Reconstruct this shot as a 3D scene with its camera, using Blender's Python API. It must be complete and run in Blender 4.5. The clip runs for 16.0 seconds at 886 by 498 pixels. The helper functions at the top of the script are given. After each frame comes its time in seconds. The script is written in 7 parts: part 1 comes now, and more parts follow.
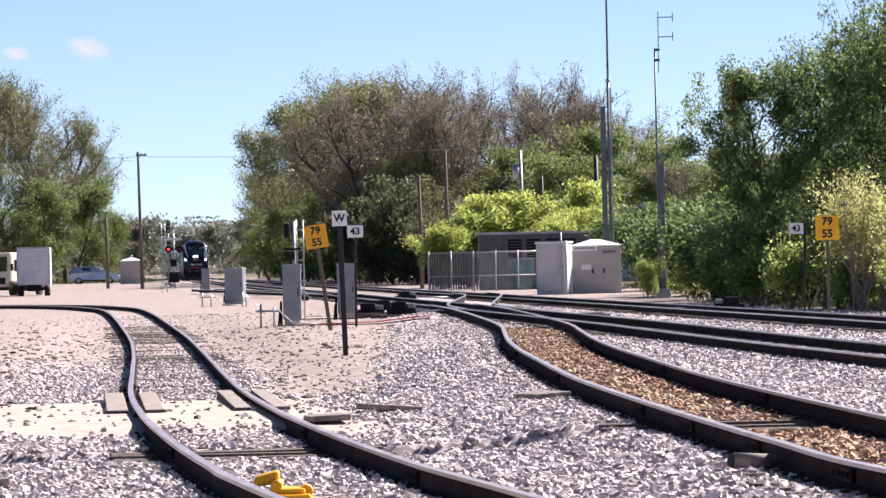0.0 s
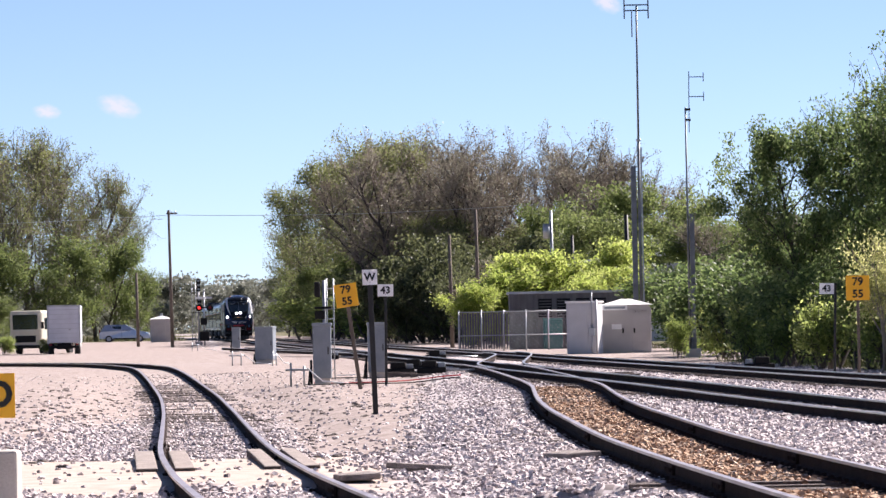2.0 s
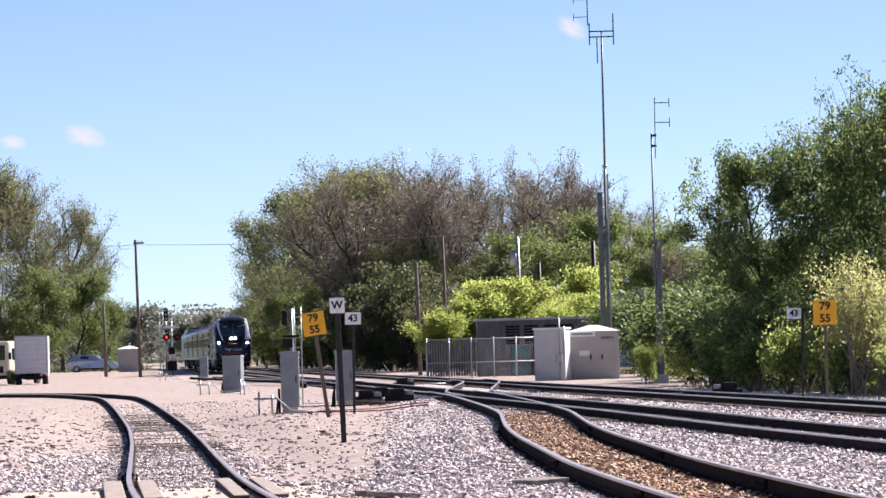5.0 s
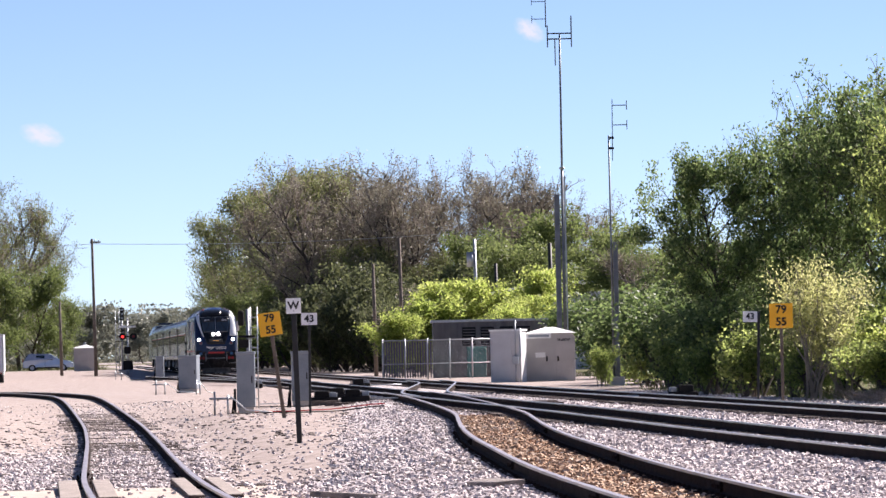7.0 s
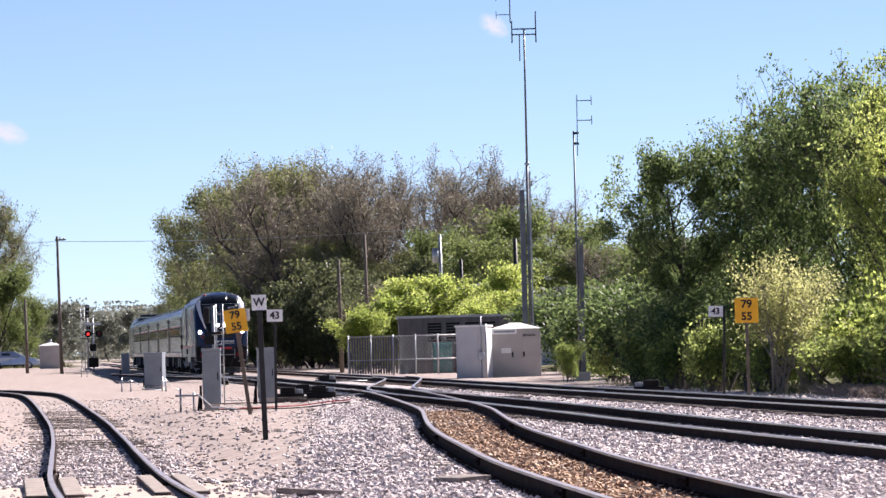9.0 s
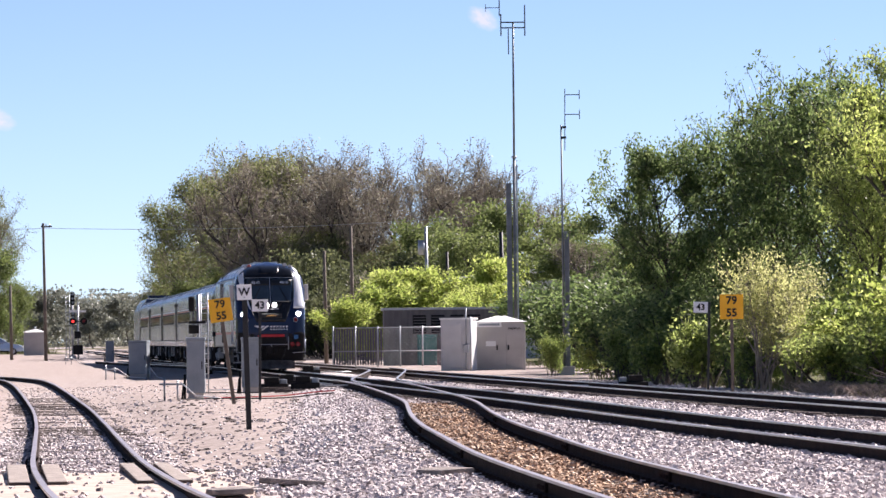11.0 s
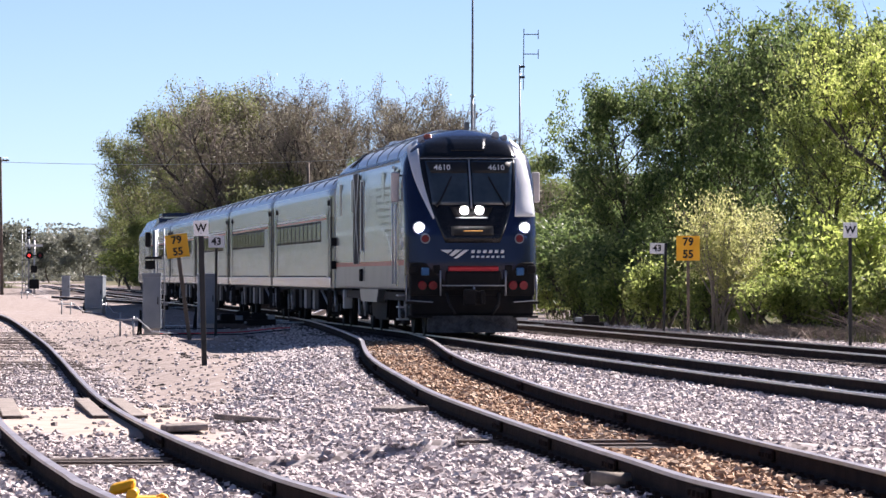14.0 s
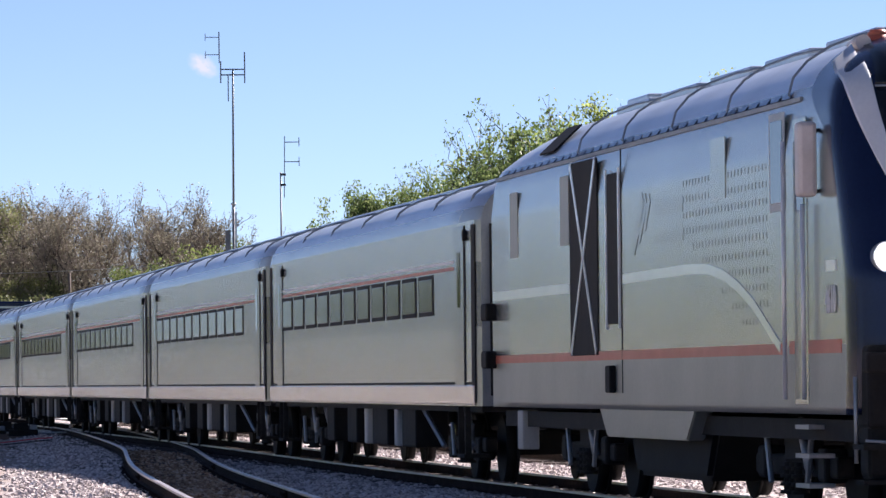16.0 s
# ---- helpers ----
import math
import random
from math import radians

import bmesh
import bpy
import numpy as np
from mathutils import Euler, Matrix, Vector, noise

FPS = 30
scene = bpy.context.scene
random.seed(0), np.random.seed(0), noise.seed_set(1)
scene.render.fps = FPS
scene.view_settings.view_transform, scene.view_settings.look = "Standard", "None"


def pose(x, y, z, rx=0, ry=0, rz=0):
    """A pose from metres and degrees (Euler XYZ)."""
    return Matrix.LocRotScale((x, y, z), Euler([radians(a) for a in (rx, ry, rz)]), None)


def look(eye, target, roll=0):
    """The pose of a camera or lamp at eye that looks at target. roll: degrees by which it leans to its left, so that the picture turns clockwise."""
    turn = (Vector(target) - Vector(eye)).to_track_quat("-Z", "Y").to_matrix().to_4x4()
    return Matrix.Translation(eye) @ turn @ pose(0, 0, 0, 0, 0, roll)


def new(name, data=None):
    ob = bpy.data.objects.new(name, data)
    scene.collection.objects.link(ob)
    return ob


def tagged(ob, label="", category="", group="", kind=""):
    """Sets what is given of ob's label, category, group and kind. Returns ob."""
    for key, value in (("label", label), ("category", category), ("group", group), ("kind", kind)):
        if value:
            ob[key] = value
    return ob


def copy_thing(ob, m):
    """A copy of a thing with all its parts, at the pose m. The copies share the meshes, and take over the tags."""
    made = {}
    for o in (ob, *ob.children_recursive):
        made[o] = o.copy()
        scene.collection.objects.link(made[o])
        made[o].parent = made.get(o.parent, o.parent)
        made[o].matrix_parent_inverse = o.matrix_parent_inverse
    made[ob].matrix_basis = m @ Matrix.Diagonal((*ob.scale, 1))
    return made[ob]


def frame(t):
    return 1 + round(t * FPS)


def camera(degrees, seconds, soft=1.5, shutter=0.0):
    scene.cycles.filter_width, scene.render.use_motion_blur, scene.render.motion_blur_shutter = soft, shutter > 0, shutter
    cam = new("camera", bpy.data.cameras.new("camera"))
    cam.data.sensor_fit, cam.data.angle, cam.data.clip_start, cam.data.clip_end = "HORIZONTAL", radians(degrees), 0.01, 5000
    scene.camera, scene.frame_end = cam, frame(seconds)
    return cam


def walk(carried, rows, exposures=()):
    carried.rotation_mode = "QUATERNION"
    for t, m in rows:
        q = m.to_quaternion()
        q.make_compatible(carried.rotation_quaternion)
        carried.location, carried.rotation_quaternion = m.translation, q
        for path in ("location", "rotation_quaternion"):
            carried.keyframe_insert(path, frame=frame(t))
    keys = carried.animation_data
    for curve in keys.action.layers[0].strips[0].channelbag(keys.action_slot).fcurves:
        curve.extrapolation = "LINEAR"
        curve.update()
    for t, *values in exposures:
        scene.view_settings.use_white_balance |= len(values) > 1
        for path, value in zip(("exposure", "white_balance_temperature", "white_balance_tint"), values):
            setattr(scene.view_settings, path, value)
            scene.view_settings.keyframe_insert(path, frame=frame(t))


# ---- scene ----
cam = camera(10.0, 16.0)
EYE = (0.0, 0.0, 1.8)


def aim(right, up, roll=0.0):
    """The camera's pose from its eye, in degrees to the right of +y and above the level."""
    return pose(*EYE, 90 + up, 0, -right) @ pose(0, 0, 0, 0, 0, roll)


PATH = [
    (0, aim(0, 0.16, -1.3)), (0.5, aim(-0.276, 0.326, -1.435)), (1, aim(-0.367, 0.433, -1.472)),
    (1.5, aim(-0.327, 0.647, -1.343)), (2, aim(-0.329, 0.836, -1.142)), (2.5, aim(-0.381, 0.99, -1.108)),
    (3, aim(-0.426, 1.113, -1.163)), (3.5, aim(-0.376, 1.21, -1.306)), (4, aim(-0.235, 1.205, -1.495)),
    (6.5, aim(0.433, 1.04, -1.311)), (7, aim(0.541, 1.14, -1.235)), (7.5, aim(0.648, 1.181, -1.203)),
    (8, aim(0.769, 1.168, -1.292)), (8.5, aim(0.856, 1.132, -1.374)), (9, aim(0.932, 1.085, -1.473)),
    (11.3, aim(1.015, 0.969, -0.457)), (11.5, aim(0.938, 0.95, -0.306)), (12, aim(0.773, 0.918, -0.076)),
    (12.5, aim(0.713, 0.749, -0.022)), (13, aim(0.804, 0.513, 0.072)), (13.5, aim(1.066, 0.299, 0.055)),
    (14, aim(1.572, 0.296, -0.048)), (14.5, aim(2.245, 0.611, -0.228)), (15, aim(3, 1.043, -0.34)),
    (15.5, aim(3.714, 1.399, -0.493)), (16, aim(4.271, 1.496, -0.576)),
]
walk(cam, PATH, [(0, 1.4, 6300, 21), (16, 1.4, 6300, 21)])

# ---- light ----
SUN_TURN, SUN_UP = 46.0, 36.5  # degrees right of +y, degrees above the level
world = bpy.data.worlds.new("sky")
scene.world = world
world.use_nodes = True
_n, _l = world.node_tree.nodes, world.node_tree.links
_sky = _n.new("ShaderNodeTexSky")
_sky.sky_type, _sky.sun_disc = "NISHITA", False
_sky.sun_elevation, _sky.sun_rotation = radians(SUN_UP), radians(SUN_TURN)
_sky.air_density, _sky.dust_density, _sky.ozone_density = 0.45, 0.0, 2.2
_n["Background"].inputs["Strength"].default_value = 0.048
_l.new(_sky.outputs["Color"], _n["Background"].inputs["Color"])
sun = new("sun", bpy.data.lights.new("sun", "SUN"))
sun.data.energy, sun.data.angle, sun.data.color = 5.0, radians(0.53), (1.0, 0.94, 0.84)
_s = Vector((math.sin(radians(SUN_TURN)) * math.cos(radians(SUN_UP)), math.cos(radians(SUN_TURN)) * math.cos(radians(SUN_UP)), math.sin(radians(SUN_UP))))
sun.matrix_world = look(_s * 100, (0, 0, 0))


# ---- materials ----
def material(name, colors, rough=0.7, metal=0.0, scale=4.0, fine=60.0, bump=0.15, spec=0.4, coat=0.0, stretch=(1, 1, 1), random_amount=0.0, detail=6.0, position=None):
    """A surface whose colour wanders between the given colours at a coarse and a fine scale, with fine relief."""
    m = bpy.data.materials.new(name)
    m.use_nodes = True
    n, l = m.node_tree.nodes, m.node_tree.links
    b = n["Principled BSDF"]
    co = n.new("ShaderNodeTexCoord")
    mp = n.new("ShaderNodeMapping")
    mp.inputs["Scale"].default_value = stretch
    l.new(co.outputs["Object"], mp.inputs["Vector"])
    big, small = n.new("ShaderNodeTexNoise"), n.new("ShaderNodeTexNoise")
    big.inputs["Scale"].default_value, big.inputs["Detail"].default_value = scale, detail
    small.inputs["Scale"].default_value, small.inputs["Detail"].default_value = fine, 4.0
    for t in (big, small):
        l.new(mp.outputs["Vector"], t.inputs["Vector"])
    add = n.new("ShaderNodeMath")
    add.operation = "MULTIPLY_ADD"
    l.new(small.outputs["Fac"], add.inputs[0])
    add.inputs[1].default_value = 0.5
    l.new(big.outputs["Fac"], add.inputs[2])
    last = add
    if random_amount:
        info = n.new("ShaderNodeObjectInfo")
        r = n.new("ShaderNodeMath")
        r.operation = "MULTIPLY_ADD"
        l.new(info.outputs["Random"], r.inputs[0])
        r.inputs[1].default_value = random_amount
        l.new(add.outputs[0], r.inputs[2])
        last = r
    ramp = n.new("ShaderNodeValToRGB")
    lo, hi = position or (0.5, 1.0 + random_amount)
    while len(ramp.color_ramp.elements) < len(colors):
        ramp.color_ramp.elements.new(0.5)
    for i, c in enumerate(colors):
        e = ramp.color_ramp.elements[i]
        e.position = min(1.0, (lo + (hi - lo) * i / max(1, len(colors) - 1)) / 1.5)
        e.color = (*c, 1)
    half = n.new("ShaderNodeMath")
    half.operation = "DIVIDE"
    half.inputs[1].default_value = 1.5
    l.new(last.outputs[0], half.inputs[0])
    l.new(half.outputs[0], ramp.inputs["Fac"])
    l.new(ramp.outputs["Color"], b.inputs["Base Color"])
    b.inputs["Roughness"].default_value, b.inputs["Metallic"].default_value = rough, metal
    b.inputs["Specular IOR Level"].default_value = spec
    b.inputs["Coat Weight"].default_value = coat
    if bump:
        bp = n.new("ShaderNodeBump")
        bp.inputs["Strength"].default_value, bp.inputs["Distance"].default_value = bump, 0.02
        l.new(small.outputs["Fac"], bp.inputs["Height"])
        l.new(bp.outputs["Normal"], b.inputs["Normal"])
    return m


def glow(name, color, strength):
    m = bpy.data.materials.new(name)
    m.use_nodes = True
    b = m.node_tree.nodes["Principled BSDF"]
    b.inputs["Base Color"].default_value = (*color, 1)
    b.inputs["Emission Color"].default_value = (*color, 1)
    b.inputs["Emission Strength"].default_value = strength
    return m


RAIL_SIDE = material("rusty_rail_web", [(0.018, 0.013, 0.012), (0.045, 0.03, 0.026)], 0.95, 0.0, 3, 80, 0.3, spec=0.08)
RAIL_TOP = material("polished_rail_head", [(0.5, 0.48, 0.48), (0.7, 0.68, 0.68)], 0.32, 0.9, 3, 40, 0.05)
RAIL_TOP_DULL = material("worn_rail_head", [(0.38, 0.33, 0.32), (0.6, 0.54, 0.53)], 0.4, 0.8, 2, 40, 0.05)
TIE = material("weathered_tie_wood", [(0.06, 0.045, 0.04), (0.16, 0.125, 0.11)], 0.9, 0, 3, 40, 0.6, stretch=(6, 1, 6), random_amount=0.4)
STEEL_GREY = material("blue_grey_painted_steel", [(0.2, 0.23, 0.26), (0.3, 0.33, 0.36)], 0.5, 0.2, 2, 30, 0.08)
SILVER = material("brushed_stainless_steel", [(0.42, 0.43, 0.385), (0.49, 0.5, 0.455)], 0.26, 0.6, 0.5, 20, 0.03, stretch=(1, 0.25, 6))
SILVER_BAND = material("grey_window_band", [(0.22, 0.225, 0.225), (0.28, 0.285, 0.28)], 0.25, 0.75, 0.5, 20, 0.03)
LOCO_GREY = material("silver_grey_locomotive_paint", [(0.4, 0.405, 0.36), (0.47, 0.475, 0.43)], 0.24, 0.7, 0.4, 25, 0.02)
LOUVRE = material("grey_louvre_paint", [(0.35, 0.355, 0.32), (0.41, 0.415, 0.38)], 0.26, 0.7, 0.4, 25, 0.02)
SKIRT_GREY = material("dusty_grey_skirt_paint", [(0.28, 0.285, 0.25), (0.37, 0.375, 0.335)], 0.42, 0.4, 0.8, 25, 0.05)
PLOW_GREY = material("scuffed_dark_plow_paint", [(0.02, 0.02, 0.022), (0.1, 0.1, 0.1)], 0.8, 0.0, 4, 25, 0.15, spec=0.2)
NAVY = material("navy_blue_gloss_paint", [(0.004, 0.009, 0.036), (0.006, 0.014, 0.05)], 0.25, 0.0, 0.8, 30, 0.02, spec=0.35, coat=0.15)
NOSE_BLACK = material("black_gloss_mask", [(0.004, 0.005, 0.007), (0.01, 0.011, 0.014)], 0.2, 0, 1, 30, 0.02, spec=0.35, coat=0.0)
ROOF_STEEL = material("blue_grey_roof_steel", [(0.46, 0.5, 0.56), (0.62, 0.66, 0.71)], 0.3, 0.55, 0.7, 20, 0.05)
STRIPE = material("silver_stripe_paint", [(0.68, 0.69, 0.71), (0.8, 0.81, 0.82)], 0.3, 0.15, 2, 30, 0.02, coat=0.5)
WHITE_LINE = material("bright_white_line_paint", [(0.82, 0.84, 0.8), (0.9, 0.91, 0.88)], 0.2, 0.55, 2, 30, 0.02)
SIGN_WHITE = material("white_reflective_sheet", [(0.84, 0.84, 0.84), (0.9, 0.9, 0.9)], 0.35, 0, 2, 30, 0.02, spec=0.8)
WHITE = material("white_paint", [(0.68, 0.68, 0.67), (0.82, 0.82, 0.81)], 0.5, 0, 2, 30, 0.05)
RED = material("signal_red_paint", [(0.45, 0.02, 0.03), (0.6, 0.04, 0.04)], 0.4, 0, 3, 30, 0.05)
ORANGE = material("orange_red_stripe", [(0.5, 0.1, 0.05), (0.58, 0.14, 0.08)], 0.4, 0, 3, 30, 0.02)
BLUE = material("mid_blue_cover", [(0.03, 0.12, 0.28), (0.05, 0.17, 0.36)], 0.45, 0, 3, 30, 0.05)
# blue-grey base colour stands in for the reflection on the panes
WINDSCREEN = material("blue_grey_windscreen_glass", [(0.022, 0.034, 0.044), (0.045, 0.064, 0.08)], 0.05, 0, 1, 5, 0.0, spec=0.9)
GLASS_DARK = material("dark_tinted_glass", [(0.012, 0.02, 0.026), (0.02, 0.03, 0.036)], 0.06, 0, 1, 5, 0.0, spec=0.9)
WINDOW_GREEN = material("tinted_coach_glass", [(0.06, 0.06, 0.018), (0.11, 0.105, 0.035)], 0.12, 0, 1, 5, 0.0, spec=0.15)
SILL = material("dusty_pinkish_side_sill", [(0.8, 0.68, 0.66), (0.92, 0.81, 0.79)], 0.22, 0.65, 1.5, 25, 0.1)
BLACK = material("dirty_black_steel", [(0.006, 0.006, 0.007), (0.016, 0.015, 0.015)], 0.7, 0.0, 3, 30, 0.2, spec=0.2)
UNDER = material("dusty_underframe_steel", [(0.012, 0.011, 0.011), (0.035, 0.032, 0.03)], 0.8, 0.0, 3, 30, 0.2, spec=0.2)
PALE_BOX = material("pale_equipment_box_paint", [(0.42, 0.42, 0.4), (0.55, 0.55, 0.53)], 0.6, 0, 2, 30, 0.1)
YELLOW = material("amber_yellow_sign_sheet", [(0.86, 0.42, 0.01), (0.92, 0.48, 0.015)], 0.35, 0, 3, 30, 0.03)
INK = material("black_sign_ink", [(0.01, 0.01, 0.01), (0.02, 0.02, 0.02)], 0.6, 0, 3, 30, 0.02)
GALV = material("galvanised_steel", [(0.3, 0.32, 0.34), (0.46, 0.48, 0.5)], 0.45, 0.6, 2, 30, 0.06)
DARK_POST = material("dark_painted_post", [(0.015, 0.016, 0.018), (0.035, 0.035, 0.036)], 0.6, 0.2, 3, 30, 0.1)
POLE_WOOD = material("grey_brown_pole_wood", [(0.09, 0.07, 0.055), (0.2, 0.165, 0.135)], 0.9, 0, 2, 30, 0.5, stretch=(4, 4, 0.5))
BEIGE = material("beige_grey_shelter_paint", [(0.36, 0.34, 0.32), (0.44, 0.42, 0.4)], 0.6, 0, 1.5, 25, 0.06)
PALE_GREY = material("pale_grey_shelter_paint", [(0.5, 0.5, 0.5), (0.6, 0.6, 0.6)], 0.6, 0, 1.5, 25, 0.06)
CONTAINER = material("weathered_grey_cladding", [(0.1, 0.097, 0.097), (0.19, 0.183, 0.18)], 0.7, 0.1, 1.2, 25, 0.1, stretch=(3, 3, 0.6))
TEAL = material("teal_green_cabinet_paint", [(0.03, 0.13, 0.12), (0.06, 0.2, 0.18)], 0.55, 0, 2, 25, 0.06)
CONCRETE = material("rough_concrete", [(0.4, 0.36, 0.32), (0.56, 0.52, 0.47)], 0.9, 0, 2, 40, 0.3)
TRUCK_WHITE = material("dull_white_truck_box", [(0.5, 0.52, 0.58), (0.62, 0.64, 0.7)], 0.5, 0, 1.5, 20, 0.05)
VAN_PAINT = material("silver_blue_van_paint", [(0.3, 0.36, 0.45), (0.36, 0.42, 0.52)], 0.25, 0.5, 1.5, 20, 0.0, coat=0.6)
RUBBER = material("black_rubber", [(0.012, 0.012, 0.012), (0.025, 0.025, 0.025)], 0.8, 0, 3, 30, 0.1)
CREAM = material("faded_cream_bus_paint", [(0.5, 0.46, 0.36), (0.62, 0.58, 0.47)], 0.6, 0, 1.2, 20, 0.06)
BARK = material("grey_brown_bark", [(0.06, 0.048, 0.04), (0.15, 0.125, 0.105)], 0.95, 0, 2, 20, 0.5)
PALE_BARK = material("pale_grey_twig_bark", [(0.17, 0.142, 0.118), (0.33, 0.285, 0.24)], 0.95, 0, 2, 20, 0.3)
DARK_BARK = material("dark_grey_brown_limb_bark", [(0.035, 0.029, 0.026), (0.095, 0.078, 0.067)], 0.95, 0, 2, 20, 0.4)
TWIG_BARK = material("brown_twig_bark", [(0.14, 0.113, 0.095), (0.29, 0.24, 0.2)], 0.95, 0, 2, 20, 0.3)
MAST_GREY = material("dull_blue_grey_mast_steel", [(0.1, 0.11, 0.125), (0.19, 0.205, 0.225)], 0.5, 0.4, 2, 30, 0.06)
TIMBER_TOP = material("pale_timber_top", [(0.16, 0.13, 0.115), (0.38, 0.325, 0.285)], 0.95, 0, 3, 30, 0.4)
OLD_PLANK = material("weathered_crossing_timber", [(0.14, 0.115, 0.1), (0.36, 0.31, 0.285)], 0.9, 0, 2, 30, 0.5, stretch=(5, 1, 5))
HEADLIGHT = glow("lit_headlight", (1.0, 0.96, 0.9), 36.0)
RED_LAMP = glow("lit_red_lamp", (1.0, 0.04, 0.03), 0.7)
AMBER_TEXT = glow("lit_amber_display", (1.0, 0.5, 0.12), 0.4)
RED_LENS = material("unlit_red_lens", [(0.13, 0.008, 0.014), (0.2, 0.014, 0.02)], 0.25, 0, 3, 30, 0.02, spec=0.3)
CLEAR_LENS = material("unlit_lamp_lens", [(0.16, 0.18, 0.22), (0.26, 0.28, 0.32)], 0.12, 0.4, 3, 30, 0.02, spec=0.8)
MIRROR = material("pale_mirror_housing", [(0.55, 0.5, 0.49), (0.65, 0.6, 0.59)], 0.4, 0.1, 3, 30, 0.02)


def leaf_material(name, colors, glow_through=0.45, rough=0.5):
    """Leaves: each its own shade, letting light through from behind."""
    m = bpy.data.materials.new(name)
    m.use_nodes = True
    n, l = m.node_tree.nodes, m.node_tree.links
    geo, ramp, info = n.new("ShaderNodeNewGeometry"), n.new("ShaderNodeValToRGB"), n.new("ShaderNodeObjectInfo")
    add = n.new("ShaderNodeMath")
    add.operation = "MULTIPLY_ADD"
    add.inputs[1].default_value = 0.7
    r = n.new("ShaderNodeMath")
    r.operation = "MULTIPLY"
    r.inputs[1].default_value = 0.3
    l.new(info.outputs["Random"], r.inputs[0])
    l.new(geo.outputs["Random Per Island"], add.inputs[0])
    l.new(r.outputs[0], add.inputs[2])
    while len(ramp.color_ramp.elements) < len(colors):
        ramp.color_ramp.elements.new(0.5)
    for i, c in enumerate(colors):
        ramp.color_ramp.elements[i].position, ramp.color_ramp.elements[i].color = i / (len(colors) - 1), (*c, 1)
    l.new(add.outputs[0], ramp.inputs["Fac"])
    b, tr, mix = n["Principled BSDF"], n.new("ShaderNodeBsdfTranslucent"), n.new("ShaderNodeMixShader")
    b.inputs["Roughness"].default_value = rough
    b.inputs["Specular IOR Level"].default_value = 0.3
    l.new(ramp.outputs["Color"], b.inputs["Base Color"])
    l.new(ramp.outputs["Color"], tr.inputs["Color"])
    mix.inputs["Fac"].default_value = glow_through
    l.new(b.outputs["BSDF"], mix.inputs[1])
    l.new(tr.outputs["BSDF"], mix.inputs[2])
    l.new(mix.outputs["Shader"], n["Material Output"].inputs["Surface"])
    return m


LEAF_GREEN = leaf_material("spring_green_leaves", [(0.11, 0.155, 0.04), (0.24, 0.295, 0.08), (0.42, 0.47, 0.16)], 0.72)
LEAF_DARK = leaf_material("deep_green_leaves", [(0.055, 0.088, 0.035), (0.13, 0.185, 0.06), (0.31, 0.37, 0.15)], 0.6)
LEAF_LIME = leaf_material("yellow_green_leaves", [(0.2, 0.28, 0.055), (0.36, 0.43, 0.1), (0.54, 0.57, 0.2)], 0.72)
LEAF_PALE = leaf_material("pale_yellow_blossom_leaves", [(0.32, 0.34, 0.12), (0.46, 0.46, 0.2), (0.6, 0.58, 0.32)], 0.7)
LEAF_BUD = leaf_material("olive_brown_buds", [(0.12, 0.108, 0.08), (0.215, 0.195, 0.14), (0.34, 0.315, 0.22)], 0.45)
LEAF_MID = leaf_material("mid_green_leaves", [(0.075, 0.105, 0.035), (0.15, 0.19, 0.06), (0.26, 0.3, 0.11)], 0.6)
LEAF_WOOD = leaf_material("dark_woodland_leaves", [(0.055, 0.065, 0.034), (0.11, 0.125, 0.058), (0.21, 0.225, 0.1)], 0.55)
LEAF_OLIVE = leaf_material("thin_olive_green_leaves", [(0.12, 0.135, 0.05), (0.2, 0.22, 0.085), (0.31, 0.32, 0.14)], 0.5)
# greyed leaf colour with the distance haze mixed in
LEAF_HAZE = leaf_material("haze_tinted_far_leaves", [(0.15, 0.16, 0.125), (0.2, 0.21, 0.165), (0.26, 0.27, 0.21)], 0.4)
GRASS = leaf_material("short_rough_grass", [(0.08, 0.11, 0.03), (0.17, 0.19, 0.07), (0.3, 0.27, 0.14)], 0.3)
DRY_TWIG = leaf_material("dry_brush_stems", [(0.16, 0.125, 0.1), (0.32, 0.26, 0.215), (0.52, 0.45, 0.385)], 0.1, 0.9)
# stone tones run to near black, standing in for shadowed gaps between stones
STONE = leaf_material("pale_crushed_stone", [(0.06, 0.05, 0.048), (0.4, 0.34, 0.335), (0.7, 0.62, 0.6), (0.86, 0.79, 0.77)], 0.0, 0.9)
STONE_RUST = leaf_material("rust_stained_crushed_stone", [(0.08, 0.047, 0.034), (0.3, 0.175, 0.105), (0.54, 0.37, 0.24), (0.72, 0.59, 0.48)], 0.0, 0.9)


